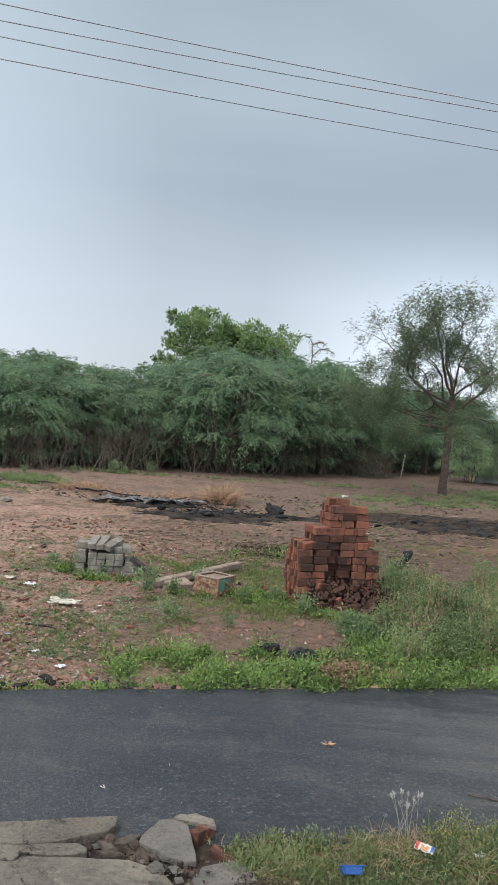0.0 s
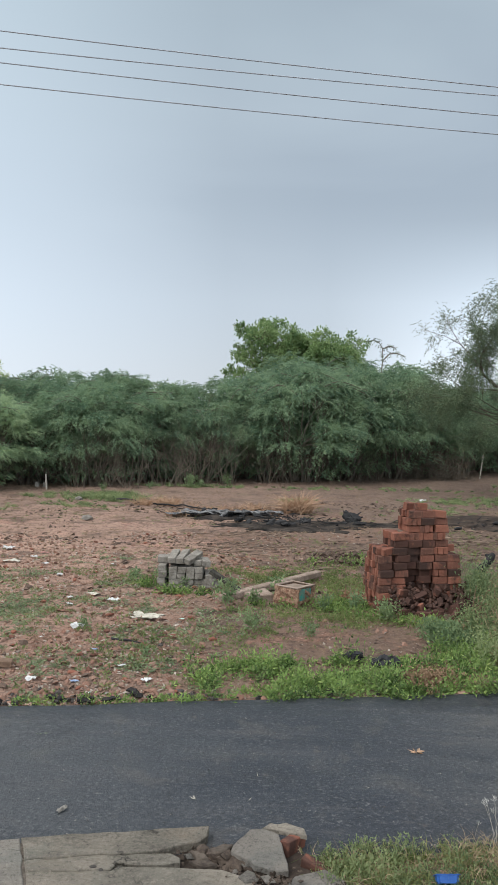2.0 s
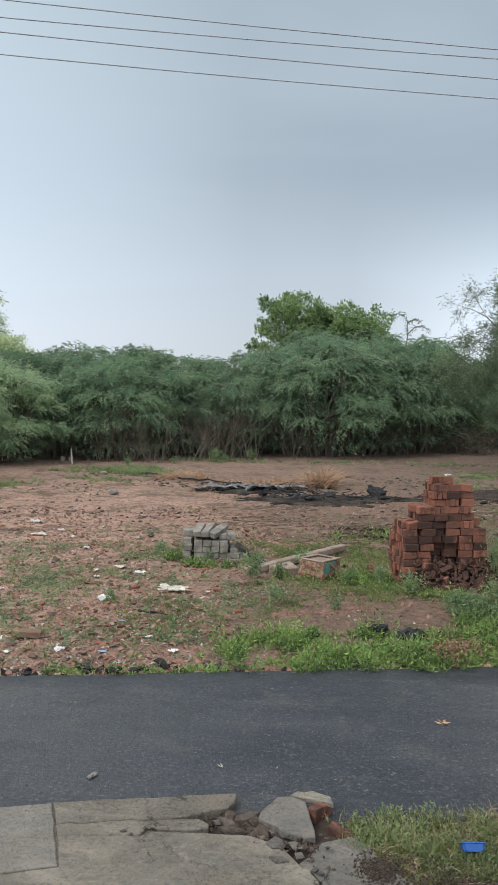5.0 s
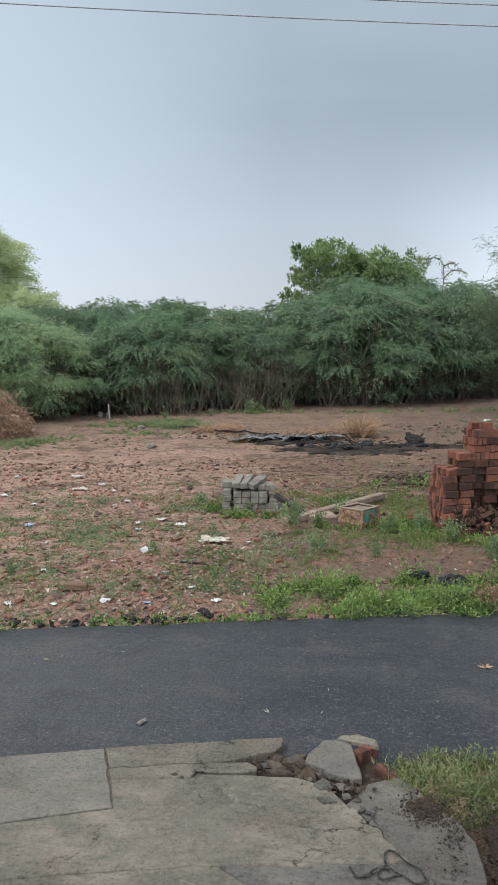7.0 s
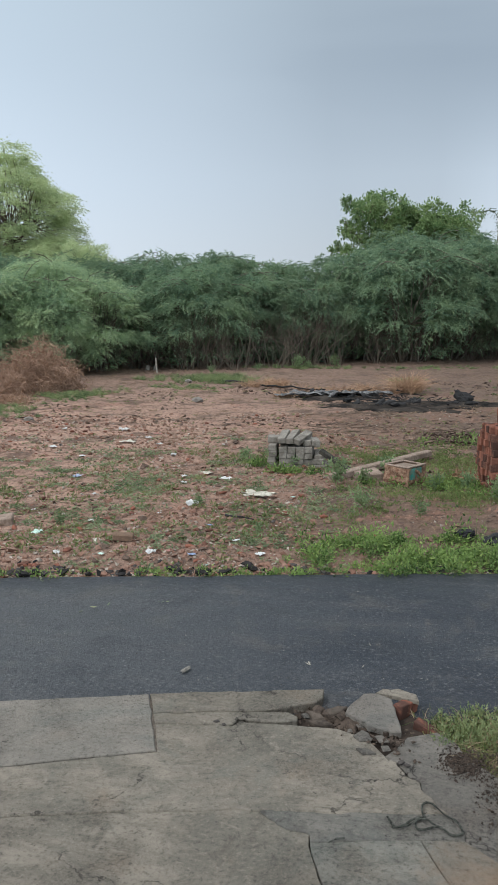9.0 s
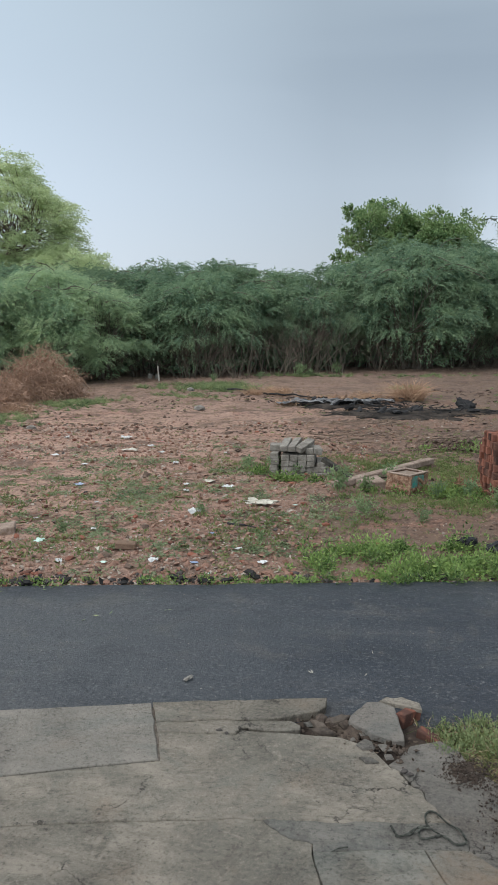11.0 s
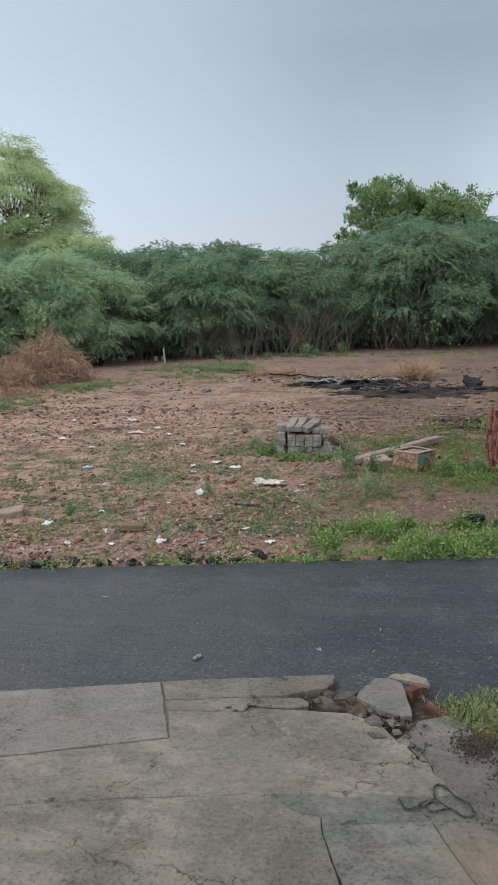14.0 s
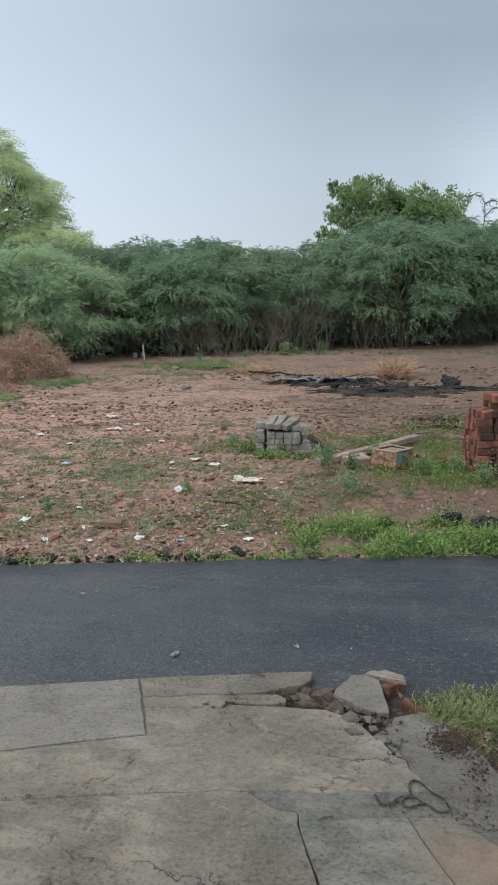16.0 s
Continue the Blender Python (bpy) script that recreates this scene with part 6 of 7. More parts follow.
# roots and sticks in loose drifts across the middle of the plot
segs = []
while len(segs) < 2800:
    x, y = (r.uniform(-3.6, 3.5), r.uniform(15.4, 21.0)) if r.random() < 0.45 else (r.uniform(1.8, 8.5), r.uniform(19.0, 26.5))
    if noise.noise((x * 0.6, y * 0.9, 51)) < 0.04:
        continue
    a, ln, z = r.normal() * 0.7 + 0.25, 0.12 + 0.55 * r.random() ** 2, field_z(x, y) + 0.012
    p, rad = np.array([x, y, z]), r.uniform(0.007, 0.019)
    for k in range(3):
        a += r.normal() * 0.35
        q = p + np.array([math.cos(a) * ln / 3, math.sin(a) * ln / 3, r.normal() * 0.015])
        q[2] = max(q[2], field_z(q[0], q[1]) + 0.008)
        segs.append((p, q, rad, rad * 0.8))
        p, rad = q, rad * 0.8
thing("root_litter", "pale brown roots and sticks drifted over the earth", "sticks", kind="stuff", mesh=mesh_from("root_litter", *tubes(segs, 4), plain("dry_root", (0.12, 0.088, 0.068), (0.36, 0.262, 0.20), 2, 0.95, island=True)))

# dry stalks and twigs over the bare earth
segs = []
for _ in range(2600):
    x, v = r.uniform(-11, 6.5), 9.2 + 17 * r.random() ** 1.2
    y = v + LEAN * x
    a, ln, z = r.uniform(0, 6.28), r.uniform(0.05, 0.28), field_z(x, y) + 0.006
    segs.append(((x, y, z), (x + math.cos(a) * ln, y + math.sin(a) * ln, z + abs(r.normal()) * 0.025), 0.0035, 0.002))
V, F = tubes(segs, 3)
thing("dry_stalks", "dry stalks and twigs strewn over the earth", "stalks", kind="stuff", mesh=mesh_from("dry_stalks", V, F, plain("dry_stalk", (0.16, 0.105, 0.07), (0.30, 0.215, 0.145), 2, 0.95, island=True)))

# ---- litter ----
SCRAPS = [bm_mesh("plastic_scrap", sheet(r, 1, r.uniform(0.5, 0.9), r.uniform(0.12, 0.3), 6, 0.3), m) for m in (PLASTIC_WHITE, PLASTIC_WHITE, PLASTIC_WHITE, CREAM, plain("faded_blue_plastic", (0.20, 0.27, 0.42), (0.36, 0.42, 0.54), 12, 0.5, 0.4), plain("faded_red_packaging", (0.30, 0.11, 0.09), (0.42, 0.25, 0.21), 14, 0.6), plain("pale_green_plastic", (0.42, 0.60, 0.52), (0.55, 0.68, 0.60), 8, 0.4))]


def scrap(x, y, s, k, label, a=0.0, group="scattered litter"):
    ob = thing("plastic_scrap", label, "litter", pose(x, y, field_z(x, y) + 0.015, 0, 0, a), group=group, mesh=SCRAPS[k])
    ob.scale = (s, s, s)


for x, y, s, k in ((-3.55, 11.32, 0.20, 0), (-3.52, 12.89, 0.15, 1), (-3.97, 13.3, 0.20, 3), (-4.09, 12.53, 0.11, 2), (-4.99, 14.66, 0.14, 0), (-7.03, 17.27, 0.24, 2), (-6.33, 15.75, 0.30, 3), (-6.1, 16.32, 0.14, 0), (-5.19, 11.53, 0.08, 2), (-5.03, 9.43, 0.15, 6), (-5.93, 12.52, 0.15, 4), (-4.43, 8.76, 0.12, 2), (-4.16, 9.27, 0.13, 3), (-3.88, 8.75, 0.08, 6), (-2.86, 8.98, 0.08, 4),
                   (-4.2, 12.9, 0.10, 0), (-4.6, 10.1, 0.07, 1), (-5.7, 10.6, 0.07, 2), (-6.6, 14.2, 0.10, 1), (-5.6, 15.6, 0.12, 0), (-7.6, 15.0, 0.14, 1), (-8.3, 17.0, 0.16, 2), (-3.0, 10.2, 0.07, 4), (-2.5, 9.6, 0.09, 2), (-3.35, 9.0, 0.12, 0), (-5.4, 8.4, 0.10, 2), (-6.1, 16.9, 0.14, 5), (2.8, 29.4, 0.22, 0), (-8.4, 12.5, 0.12, 0), (-9.0, 14.5, 0.15, 1), (-2.1, 9.15, 0.10, 1), (-3.2, 9.1, 0.07, 5)):
    scrap(x, y, s, k, ("scrap of crumpled white plastic on the earth", "scrap of crumpled white plastic on the earth", "scrap of torn white plastic bag", "torn piece of cream sacking on the earth", "crumpled scrap of blue plastic", "crumpled scrap of red packaging", "flattened pale green plastic cup")[k], 53 * x)
for _ in range(14):
    x, y = rubble_spot(r)
    k = int(r.integers(0, 7))
    scrap(x, y, r.uniform(0.03, 0.075), k, "small scrap of torn plastic in the rubble", r.uniform(0, 360))
thing("sack", "flattened cream plastic sack on the earth", "sack", pose(-2.73, 11.84, field_z(-2.73, 11.84) + 0.02, 0, 0, 8), mesh=bm_mesh("sack", sheet(r, 0.38, 0.22, 0.045, 22, 0.45), CREAM))
for x, y, sx, sy, a in ((0.54, 10.12, 0.25, 0.18, 20), (0.19, 10.12, 0.20, 0.12, -10), (0.68, 10.05, 0.15, 0.12, 60)):
    thing("black_plastic", "crumpled black plastic lying in the weeds", "plastic bag", pose(x, y, field_z(x, y) + 0.075, 10, -8, a), group="black plastic", mesh=bm_mesh("black_plastic", lump(r, (sx * 1.12, sy * 1.1, 0.12), 0.32, 3), PLASTIC_BLACK))


def tub():
    bm = bmesh.new()
    w_, d_, h_ = 0.155, 0.085, 0.055
    bmesh.ops.create_cube(bm, size=1, matrix=Matrix.Translation((0, 0, h_ / 2)) @ Matrix.Diagonal((w_, d_, h_, 1)))
    for v in bm.verts:
        if v.co.z < 0.01:
            v.co.x *= 0.86
            v.co.y *= 0.82
    bmesh.ops.bevel(bm, geom=[e for e in bm.edges if abs(e.verts[0].co.z - e.verts[1].co.z) > 0.02], offset=0.015, segments=3, affect="EDGES")
    up = [f for f in bm.faces if f.normal.z > 0.9]
    bmesh.ops.inset_region(bm, faces=up, thickness=0.005)
    bmesh.ops.translate(bm, verts=list(up[0].verts), vec=(0, 0, -0.045))
    return bm


tb = thing("plastic_tub", "small bright blue plastic tub in the grass", "tub", pose(0.72, 5.45, 0.035, -34, 0, 8))
tb.scale = (0.92, 0.92, 0.92)
part("tub_body", bm_mesh("tub_body", tub(), PLASTIC_BLUE), tb)
for sx, sy, px_, py_ in ((0.168, 0.012, 0, 0.045), (0.168, 0.012, 0, -0.045), (0.012, 0.078, 0.078, 0), (0.012, 0.078, -0.078, 0)):
    part("rim", bm_mesh("rim", bar((sx, sy, 0.008), None, 0, 0.003), PLASTIC_BLUE), tb, m=pose(px_, py_, 0.050))
wr = thing("snack_wrapper", "torn red, blue and yellow snack wrapper on dry grass", "wrapper", pose(1.22, 5.72, 0.10, 8, 6, -24))
wr.scale = (0.62, 0.62, 0.62)
part("foil", bm_mesh("foil", sheet(r, 0.20, 0.13, 0.020, 12, 0.06), plain("printed_foil", (0.50, 0.47, 0.46), (0.64, 0.62, 0.61), 24, 0.45, 0.4)), wr)
part("print_panel", bm_mesh("print_panel", sheet(r, 0.035, 0.125, 0.012, 6, 0.1), PAPER_RED), wr, "red printed strip", pose(-0.080, 0, 0.012))
part("print_panel", bm_mesh("print_panel", sheet(r, 0.075, 0.075, 0.012, 6, 0.15), plain("orange_print", (0.46, 0.19, 0.06), (0.55, 0.33, 0.15), 30, 0.5, 0.4)), wr, "orange printed panel", pose(0.005, -0.012, 0.014))
part("print_panel", bm_mesh("print_panel", sheet(r, 0.030, 0.115, 0.012, 6, 0.1), PAPER_BLUE), wr, "blue printed strip", pose(0.084, 0, 0.012))
scrap(0.55, 5.32, 0.10, 3, "torn grey-white paper on the dark soil", 40)
scrap(1.62, 5.85, 0.09, 0, "scrap of white plastic in the verge grass", 20)


def dry_leaf(x, y, s, a, mat, label, fingers):
    P = np.zeros((fingers, 3)) + [0, 0, 0.012]
    an = np.linspace(0, 2 * np.pi * (1 if fingers > 2 else 0.15), fingers, endpoint=False)
    D = np.stack([np.cos(an), np.sin(an), np.full(fingers, 0.12)], 1)
    V, F = kites(P, D, 0.5, 0.16 if fingers > 3 else 0.09, np.random.default_rng(int(abs(x * 100))), False)
    ob = thing("dry_leaf", label, "leaf", pose(x, y, 0.03, 0, 0, a), group="leaves on the road", mesh=mesh_from("dry_leaf", V, F, mat))
    ob.scale = (s, s, s)


paper = thing("paper_scrap", "small crumpled white paper scrap on the road", "litter", pose(-1.99, 6.05, 0.030, 0, 0, 60), mesh=bm_mesh("paper_scrap", sheet(r, 0.085, 0.04, 0.016, 10, 0.4), GREYSTONE))
DULL = plain("dull_dry_leaf", (0.32, 0.30, 0.255), (0.45, 0.42, 0.36), 20, 0.9)
dry_leaf(0.704, 7.538, 0.155, 10, STRAW, "dry tan leaf lying on the road", 7)
for x, y, s, a, f in ((-0.65, 6.40, 0.13, 70, 1), (-0.62, 6.83, 0.16, 100, 1), (-1.05, 6.36, 0.16, 120, 2), (0.25, 6.75, 0.08, 30, 1), (-0.2, 6.3, 0.08, 20, 1), (-2.6, 6.6, 0.06, 10, 1), (0.35, 6.95, 0.05, 10, 1), (1.6, 7.4, 0.07, 0, 1), (-0.3, 7.7, 0.04, 0, 1), (-3.4, 6.3, 0.06, 0, 1), (1.2, 6.9, 0.06, 0, 1), (-1.4, 7.3, 0.04, 0, 1)):
    dry_leaf(x, y, s * 0.85, a, DULL, "small pale dry leaf on the road", f)
segs, p = [], np.array([1.75, 6.75, 0.045])
for k in range(7):
    q = p + np.array([0.07, -0.015 + 0.02 * r.normal(), 0.006 * r.normal()])
    segs.append((p, q, 0.009, 0.007))
    if k in (1, 3, 4):
        segs.append((q, q + np.array([0.06, 0.07 * r.normal(), 0.02]), 0.004, 0.002))
    p = q
thing("twig", "forked brown twig lying on the road", "twig", mesh=mesh_from("twig", *tubes(segs, 4), RUSTBARK))

# ---- weeds and grass ----


def scatter(r, inside, n, box):
    out = []
    while len(out) < n:
        x, y = r.uniform(box[0], box[1]), r.uniform(box[2], box[3])
        if r.random() < inside(x, y):
            out.append((x, y))
    return out


def leafy(h, spots, r, leaves, height, radius, leaf, width, up=0.5, stems=None, lie=1.0):
    """Low plants: leaves on a loose dome round each spot."""
    n = len(spots)
    B = np.array([(x, y, field_z(x, y)) for x, y in spots])
    S = r.uniform(0.55, 1.25, n) * np.array([0.85 + 0.75 * noise.noise((x * 1.3, y * 1.3, 12)) for x, y in spots])
    i = np.repeat(np.arange(n), leaves)
    u = unit(r.normal(size=(len(i), 3)) * [1, 1, 0.8])
    u[:, 2] = np.abs(u[:, 2])
    rad = r.uniform(0.35, 1.0, (len(i), 1))
    P = B[i] + u * rad * S[i][:, None] * [radius, radius, height]
    h.put(*kites(P, (u * 0.8 + r.normal(size=u.shape) * 0.45 + [0, 0, up]) * [1, 1, lie], leaf * r.uniform(0.6, 1.25, len(i)) * (0.7 + 0.3 * S[i]), width * (0.7 + 0.3 * S[i]), r, False, 0.4))
    if stems is not None:
        j = r.random(len(i)) < 0.22
        stems += [(B[a], p, 0.004, 0.002) for a, p in zip(i[j], P[j])]


def blob(cx, cy, rx, ry):
    return lambda x, y: math.exp(-(((x - cx) / rx) ** 2 + ((y - cy) / ry) ** 2))


def ragged(f, k=1.0, seed=0.0):
    return lambda x, y: f(x, y) * min(1, max(0, 0.5 + 1.6 * noise.noise((x * 1.4 * k, y * 1.4 * k, seed)) + 0.4))


def blades(h, spots, r, count, length, width, lean=0.5):
    n = len(spots)
    B = np.array([(x, y, field_z(x, y)) for x, y in spots])
    i = np.repeat(np.arange(n), count)
    P = B[i] + r.normal(size=(len(i), 3)) * [0.03, 0.03, 0]
    D = unit(r.normal(size=(len(i), 3)) * [lean, lean, 0.1] + [0, 0, 1])
    L = length * r.uniform(0.5, 1.2, len(i))
    S = unit(np.cross(D, r.normal(size=D.shape)))
    w_ = np.full(len(i), width)[:, None]
    M = P + D * (L * 0.55)[:, None]
    T = P + D * (L * 0.9)[:, None] + np.stack([D[:, 0] * L * 0.5, D[:, 1] * L * 0.5, -L * 0.10], 1)
    V = np.stack([P - S * w_ / 2, P + S * w_ / 2, M + S * w_ * 0.4, T, M - S * w_ * 0.4], 1)
    k = np.arange(len(i))[:, None] * 5
    h.put(V, (k + [[0, 1, 2, 4]]).tolist() + (k + [[2, 3, 4]]).tolist())


def lush(x, y):
    v = road_v(x, y)
    left = min(max((x + 1.9) / 0.9, 0), 1)
    depth = 1.35 + 0.35 * noise.noise((x * 0.9, 1, 1)) + (0.5 if x > 1.2 else 0)
    return left * (1 if 8.86 + 0.08 * noise.noise((x * 3, 0, 5)) < v < 8.86 + depth else 0) * (0.10 + 0.9 * (noise.noise((x * 1.5, y * 1.9, 2)) + 0.4 * noise.noise((x * 5, y * 5, 3)) > -0.22))


h, st_ = Heap(), []
leafy(h, scatter(r, lush, 780, (-1.9, 6.5, 8.3, 12.6)), r, 34, 0.11, 0.16, 0.056, 0.024, -0.05, st_)
leafy(h, scatter(r, ragged(lush, 1.2, 8), 420, (-1.9, 6.5, 8.3, 12.6)), r, 50, 0.30, 0.17, 0.060, 0.023, -0.15, st_)
verge = thing("verge_weeds", "lush bright green leafy weeds along the road edge", "weeds", kind="stuff")
part("foliage", h.mesh("foliage", LEAF_LUSH), verge)
part("stalk_growth", mesh_from("stalk_growth", *tubes(st_, 3), LEAF_WEED), verge)


def tall(x, y):
    v = road_v(x, y)
    return 1.0 if (x > 2.02 + 0.2 * noise.noise((y, 0, 3)) - (0.25 if y < 12.0 else 0.0) and 9.7 < v < 13.1 + 0.6 * noise.noise((x, 3, 3)) + (0.8 if x > 2.2 else 0)) else 0.0


def herbs(spots, r, height, leaves, leaf, width, h, segs, spread=0.16):
    """Upright branching herbs with small leaves all the way up."""
    for x, y in spots:
        z, hh = field_z(x, y), height * r.uniform(0.6, 1.2) * (0.85 + 0.9 * noise.noise((x * 1.1, y * 1.1, 21)))
        for _ in range(3):
            d = np.array([r.normal() * 0.22, r.normal() * 0.22, 1.0])
            p0 = np.array([x, y, z])
            p1 = p0 + d * hh
            segs.append((p0, p1, 0.006, 0.002))
            s = r.uniform(0.25, 1.0, leaves)
            P = p0 + d * hh * s[:, None] + r.normal(size=(leaves, 3)) * [spread * 0.5, spread * 0.5, 0.04]
            h.put(*kites(P, r.normal(size=(leaves, 3)) + [0, 0, 0.3], leaf * r.uniform(0.6, 1.3, leaves), width, r))


# bright leafy weeds at the foot of the cement blocks and the brick stack
h = Heap()
for cx, cy, rx, ry, n in ((-2.75, 13.66, 0.26, 0.08, 22), (-3.3, 14.1, 0.16, 0.2, 18), (-2.2, 13.6, 0.25, 0.1, 12), (-1.0, 12.98, 0.35, 0.1, 14), (-0.25, 13.1, 0.25, 0.2, 26), (0.2, 13.4, 0.25, 0.5, 34), (0.55, 12.55, 0.4, 0.12, 18), (1.25, 12.2, 0.35, 0.15, 22), (0.1, 16.8, 0.5, 0.5, 26)):
    leafy(h, scatter(r, blob(cx, cy, rx, ry), n, (cx - 2 * rx, cx + 2 * rx, cy - 2 * ry, cy + 2 * ry)), r, 22, 0.16, 0.12, 0.065, 0.026, 0.0)
thing("stack_weeds", "bright leafy weeds round the stacked blocks and bricks", "weeds", kind="stuff", mesh=h.mesh("stack_weeds", LEAF_LUSH))
h, st_ = Heap(), []
herbs(scatter(r, ragged(tall, 0.8, 4), 520, (1.5, 7.5, 9.9, 16.8)), r, 0.50, 58, 0.052, 0.017, h, st_)
tw = thing("tall_weeds", "waist-high grey-green weeds beside the brick stack", "weeds", kind="stuff")
part("foliage", h.mesh("foliage", LEAF_WEED), tw)
part("stalk_growth", mesh_from("stalk_growth", *tubes(st_, 3), LEAF_WEED), tw)
h, st_ = Heap(), []
herbs(scatter(r, blob(2.12, 13.3, 0.07, 0.25), 9, (1.9, 2.8, 12.6, 14.6)), r, 0.66, 46, 0.055, 0.018, h, st_, 0.2)
herbs(scatter(r, blob(2.75, 13.6, 0.4, 0.5), 20, (2.2, 3.8, 12.4, 16)), r, 0.30, 50, 0.055, 0.020, h, st_, 0.2)
herbs(scatter(r, blob(1.45, 11.34, 0.30, 0.20), 46, (1.2, 3.2, 10.6, 12.8)), r, 0.18, 44, 0.055, 0.022, h, st_, 0.16)
tw = thing("sage_weeds", "soft sage-green weeds crowding the brick stack", "weeds", kind="stuff")
part("foliage", h.mesh("foliage", LEAF_SAGE), tw)
part("stalk_growth", mesh_from("stalk_growth", *tubes(st_, 3), LEAF_WEED), tw)

h = Heap()
leafy(h, scatter(r, lambda x, y: 1.0 if 8.9 < road_v(x, y) < 9.12 + 0.25 * noise.noise((x * 1.1, 4, 4)) and noise.noise((x * 1.9, 7, 1)) > -0.15 else 0.0, 150, (-7.5, -1.4, 7.0, 9.6)), r, 22, 0.09, 0.11, 0.036, 0.019, 0.15)
thing("edge_weeds", "small bright weeds clinging to the edge of the road", "weeds", kind="stuff", mesh=h.mesh("edge_weeds", LEAF_LUSH))

h, st_ = Heap(), []
herbs(scatter(r, ragged(tall, 1.6, 14), 150, (1.5, 7.5, 9.9, 16.8)), r, 0.6, 16, 0.045, 0.016, h, st_, 0.10)
herbs(scatter(r, blob(1.05, 9.5, 0.3, 0.16), 20, (0.4, 1.9, 9.0, 10.2)), r, 0.16, 22, 0.045, 0.018, h, st_, 0.14)
tw = thing("dry_weeds", "withered brown weeds among the green ones", "weeds", kind="stuff")
part("foliage", h.mesh("foliage", WITHER), tw)
part("stalk_growth", mesh_from("stalk_growth", *tubes(st_, 3), DEADTWIG), tw)

def off_road(f):
    return lambda x, y: f(x, y) if road_v(x, y) > 9.02 else 0.0


# low ground cover in loose patches over the plot
h = Heap()
for cx, cy, rx, ry, n in ((-3.6, 14.4, 0.5, 0.4, 60), (-2.5, 14.2, 0.8, 0.15, 22), (-1.55, 15.3, 0.9, 0.6, 260), (-0.3, 15.2, 0.9, 0.7, 300), (0.15, 13.7, 0.45, 0.9, 300), (0.1, 17.2, 0.8, 0.9, 140), (-0.1, 12.4, 0.9, 0.4, 160), (-0.9, 12.6, 0.9, 0.35, 50), (0.3, 12.2, 1.0, 0.45, 60), (-1.2, 11.3, 0.3, 0.3, 30), (1.3, 12.3, 0.5, 0.25, 24),
                          (-4.4, 11.6, 1.6, 1.1, 90), (-5.6, 12.9, 1.3, 1.0, 50), (-3.2, 9.6, 1.8, 0.6, 90), (-5.2, 8.9, 1.3, 0.6, 70), (-4.6, 15.0, 0.5, 0.5, 40), (-6.9, 10.8, 1.1, 0.8, 90), (-2.2, 10.6, 1.0, 0.7, 110), (2.6, 18.5, 1.2, 1.5, 110), (2.3, 21.0, 0.9, 1.0, 70), (4.5, 19.5, 1.6, 1.4, 80)):
    leafy(h, scatter(r, off_road(ragged(blob(cx, cy, rx, ry), 1.5, cx)), n, (cx - 2.2 * rx, cx + 2.2 * rx, max(cy - 2.2 * ry, LEAN * cx + 9.1), cy + 2.2 * ry)), r, 15, 0.06, 0.10, 0.045, 0.020, 0.2)
thing("ground_cover", "low creeping green plants in patches on the earth", "weeds", kind="stuff", mesh=h.mesh("ground_cover", LEAF_COVER))
h = Heap()
creep = lambda x, y: (1.0 if road_v(x, y) > 9.1 and noise.noise((x * 0.75, y * 1.3, 17)) + 0.9 * noise.noise((x * 2.6, y * 3.6, 18)) > 0.16 else 0.015) * min(1, max(0, (-0.6 - x) / 1.5)) * min(1, max(0.0, (18.5 - y + LEAN * x) / 4))
leafy(h, scatter(r, creep, 1500, (-9.5, -0.6, 7.0, 17.5)), r, 20, 0.05, 0.13, 0.055, 0.022, 0.0, None, 0.25)
thing("creeping_weeds", "grey-green creeping weeds matted over the rubble", "weeds", kind="stuff", mesh=h.mesh("creeping_weeds", LEAF_CREEP))
h = Heap()
n = 60
P = np.stack([0.23 + r.normal(size=n) * 0.12, 13.62 + r.normal(size=n) * 0.07, 0.04 + np.abs(r.normal(size=n)) * 0.05], 1)
h.put(*kites(P, r.normal(size=(n, 3)) * [1, 0.6, 0.3] + [0, 0, 0.2], r.uniform(0.08, 0.2, n), 0.03, r))
thing("withered_frond", "withered rust-brown frond lying beside the brick stack", "dead leaves", kind="stuff", mesh=h.mesh("withered_frond", DEADLEAF))
h = Heap()
for cx, cy, rx, ry, n, ln in ((-9.2, 28.0, 1.0, 0.8, 70, 0.26), (-7.6, 27.9, 0.8, 0.7, 110, 0.34), (-8.2, 25.5, 1.3, 0.8, 60, 0.12), (-10.9, 23.0, 0.7, 0.9, 110, 0.2), (-11.6, 19.0, 0.9, 1.2, 100, 0.2), (4.6, 29.6, 1.7, 1.2, 230, 0.13), (7.6, 31.0, 1.4, 1.4, 150, 0.18), (10.0, 33.5, 2.0, 2.2, 260, 0.25), (2.9, 26.0, 0.9, 1.4, 70, 0.12), (-1.5, 28.5, 0.4, 0.5, 40, 0.2), (-5.5, 33.0, 1.5, 0.5, 60, 0.22), (-1.0, 33.4, 1.6, 0.6, 50, 0.12), (3.0, 34.0, 1.8, 0.6, 60, 0.12)):
    blades(h, scatter(r, ragged(blob(cx, cy, rx, ry), 0.8, cx), n, (cx - 2.2 * rx, cx + 2.2 * rx, cy - 2.2 * ry, cy + 2.2 * ry)), r, 22, ln * 0.9, 0.014, 0.95)
thing("field_grass", "patches of short green grass at the back of the plot", "grass", kind="stuff", mesh=h.mesh("field_grass", LEAF_WEED))

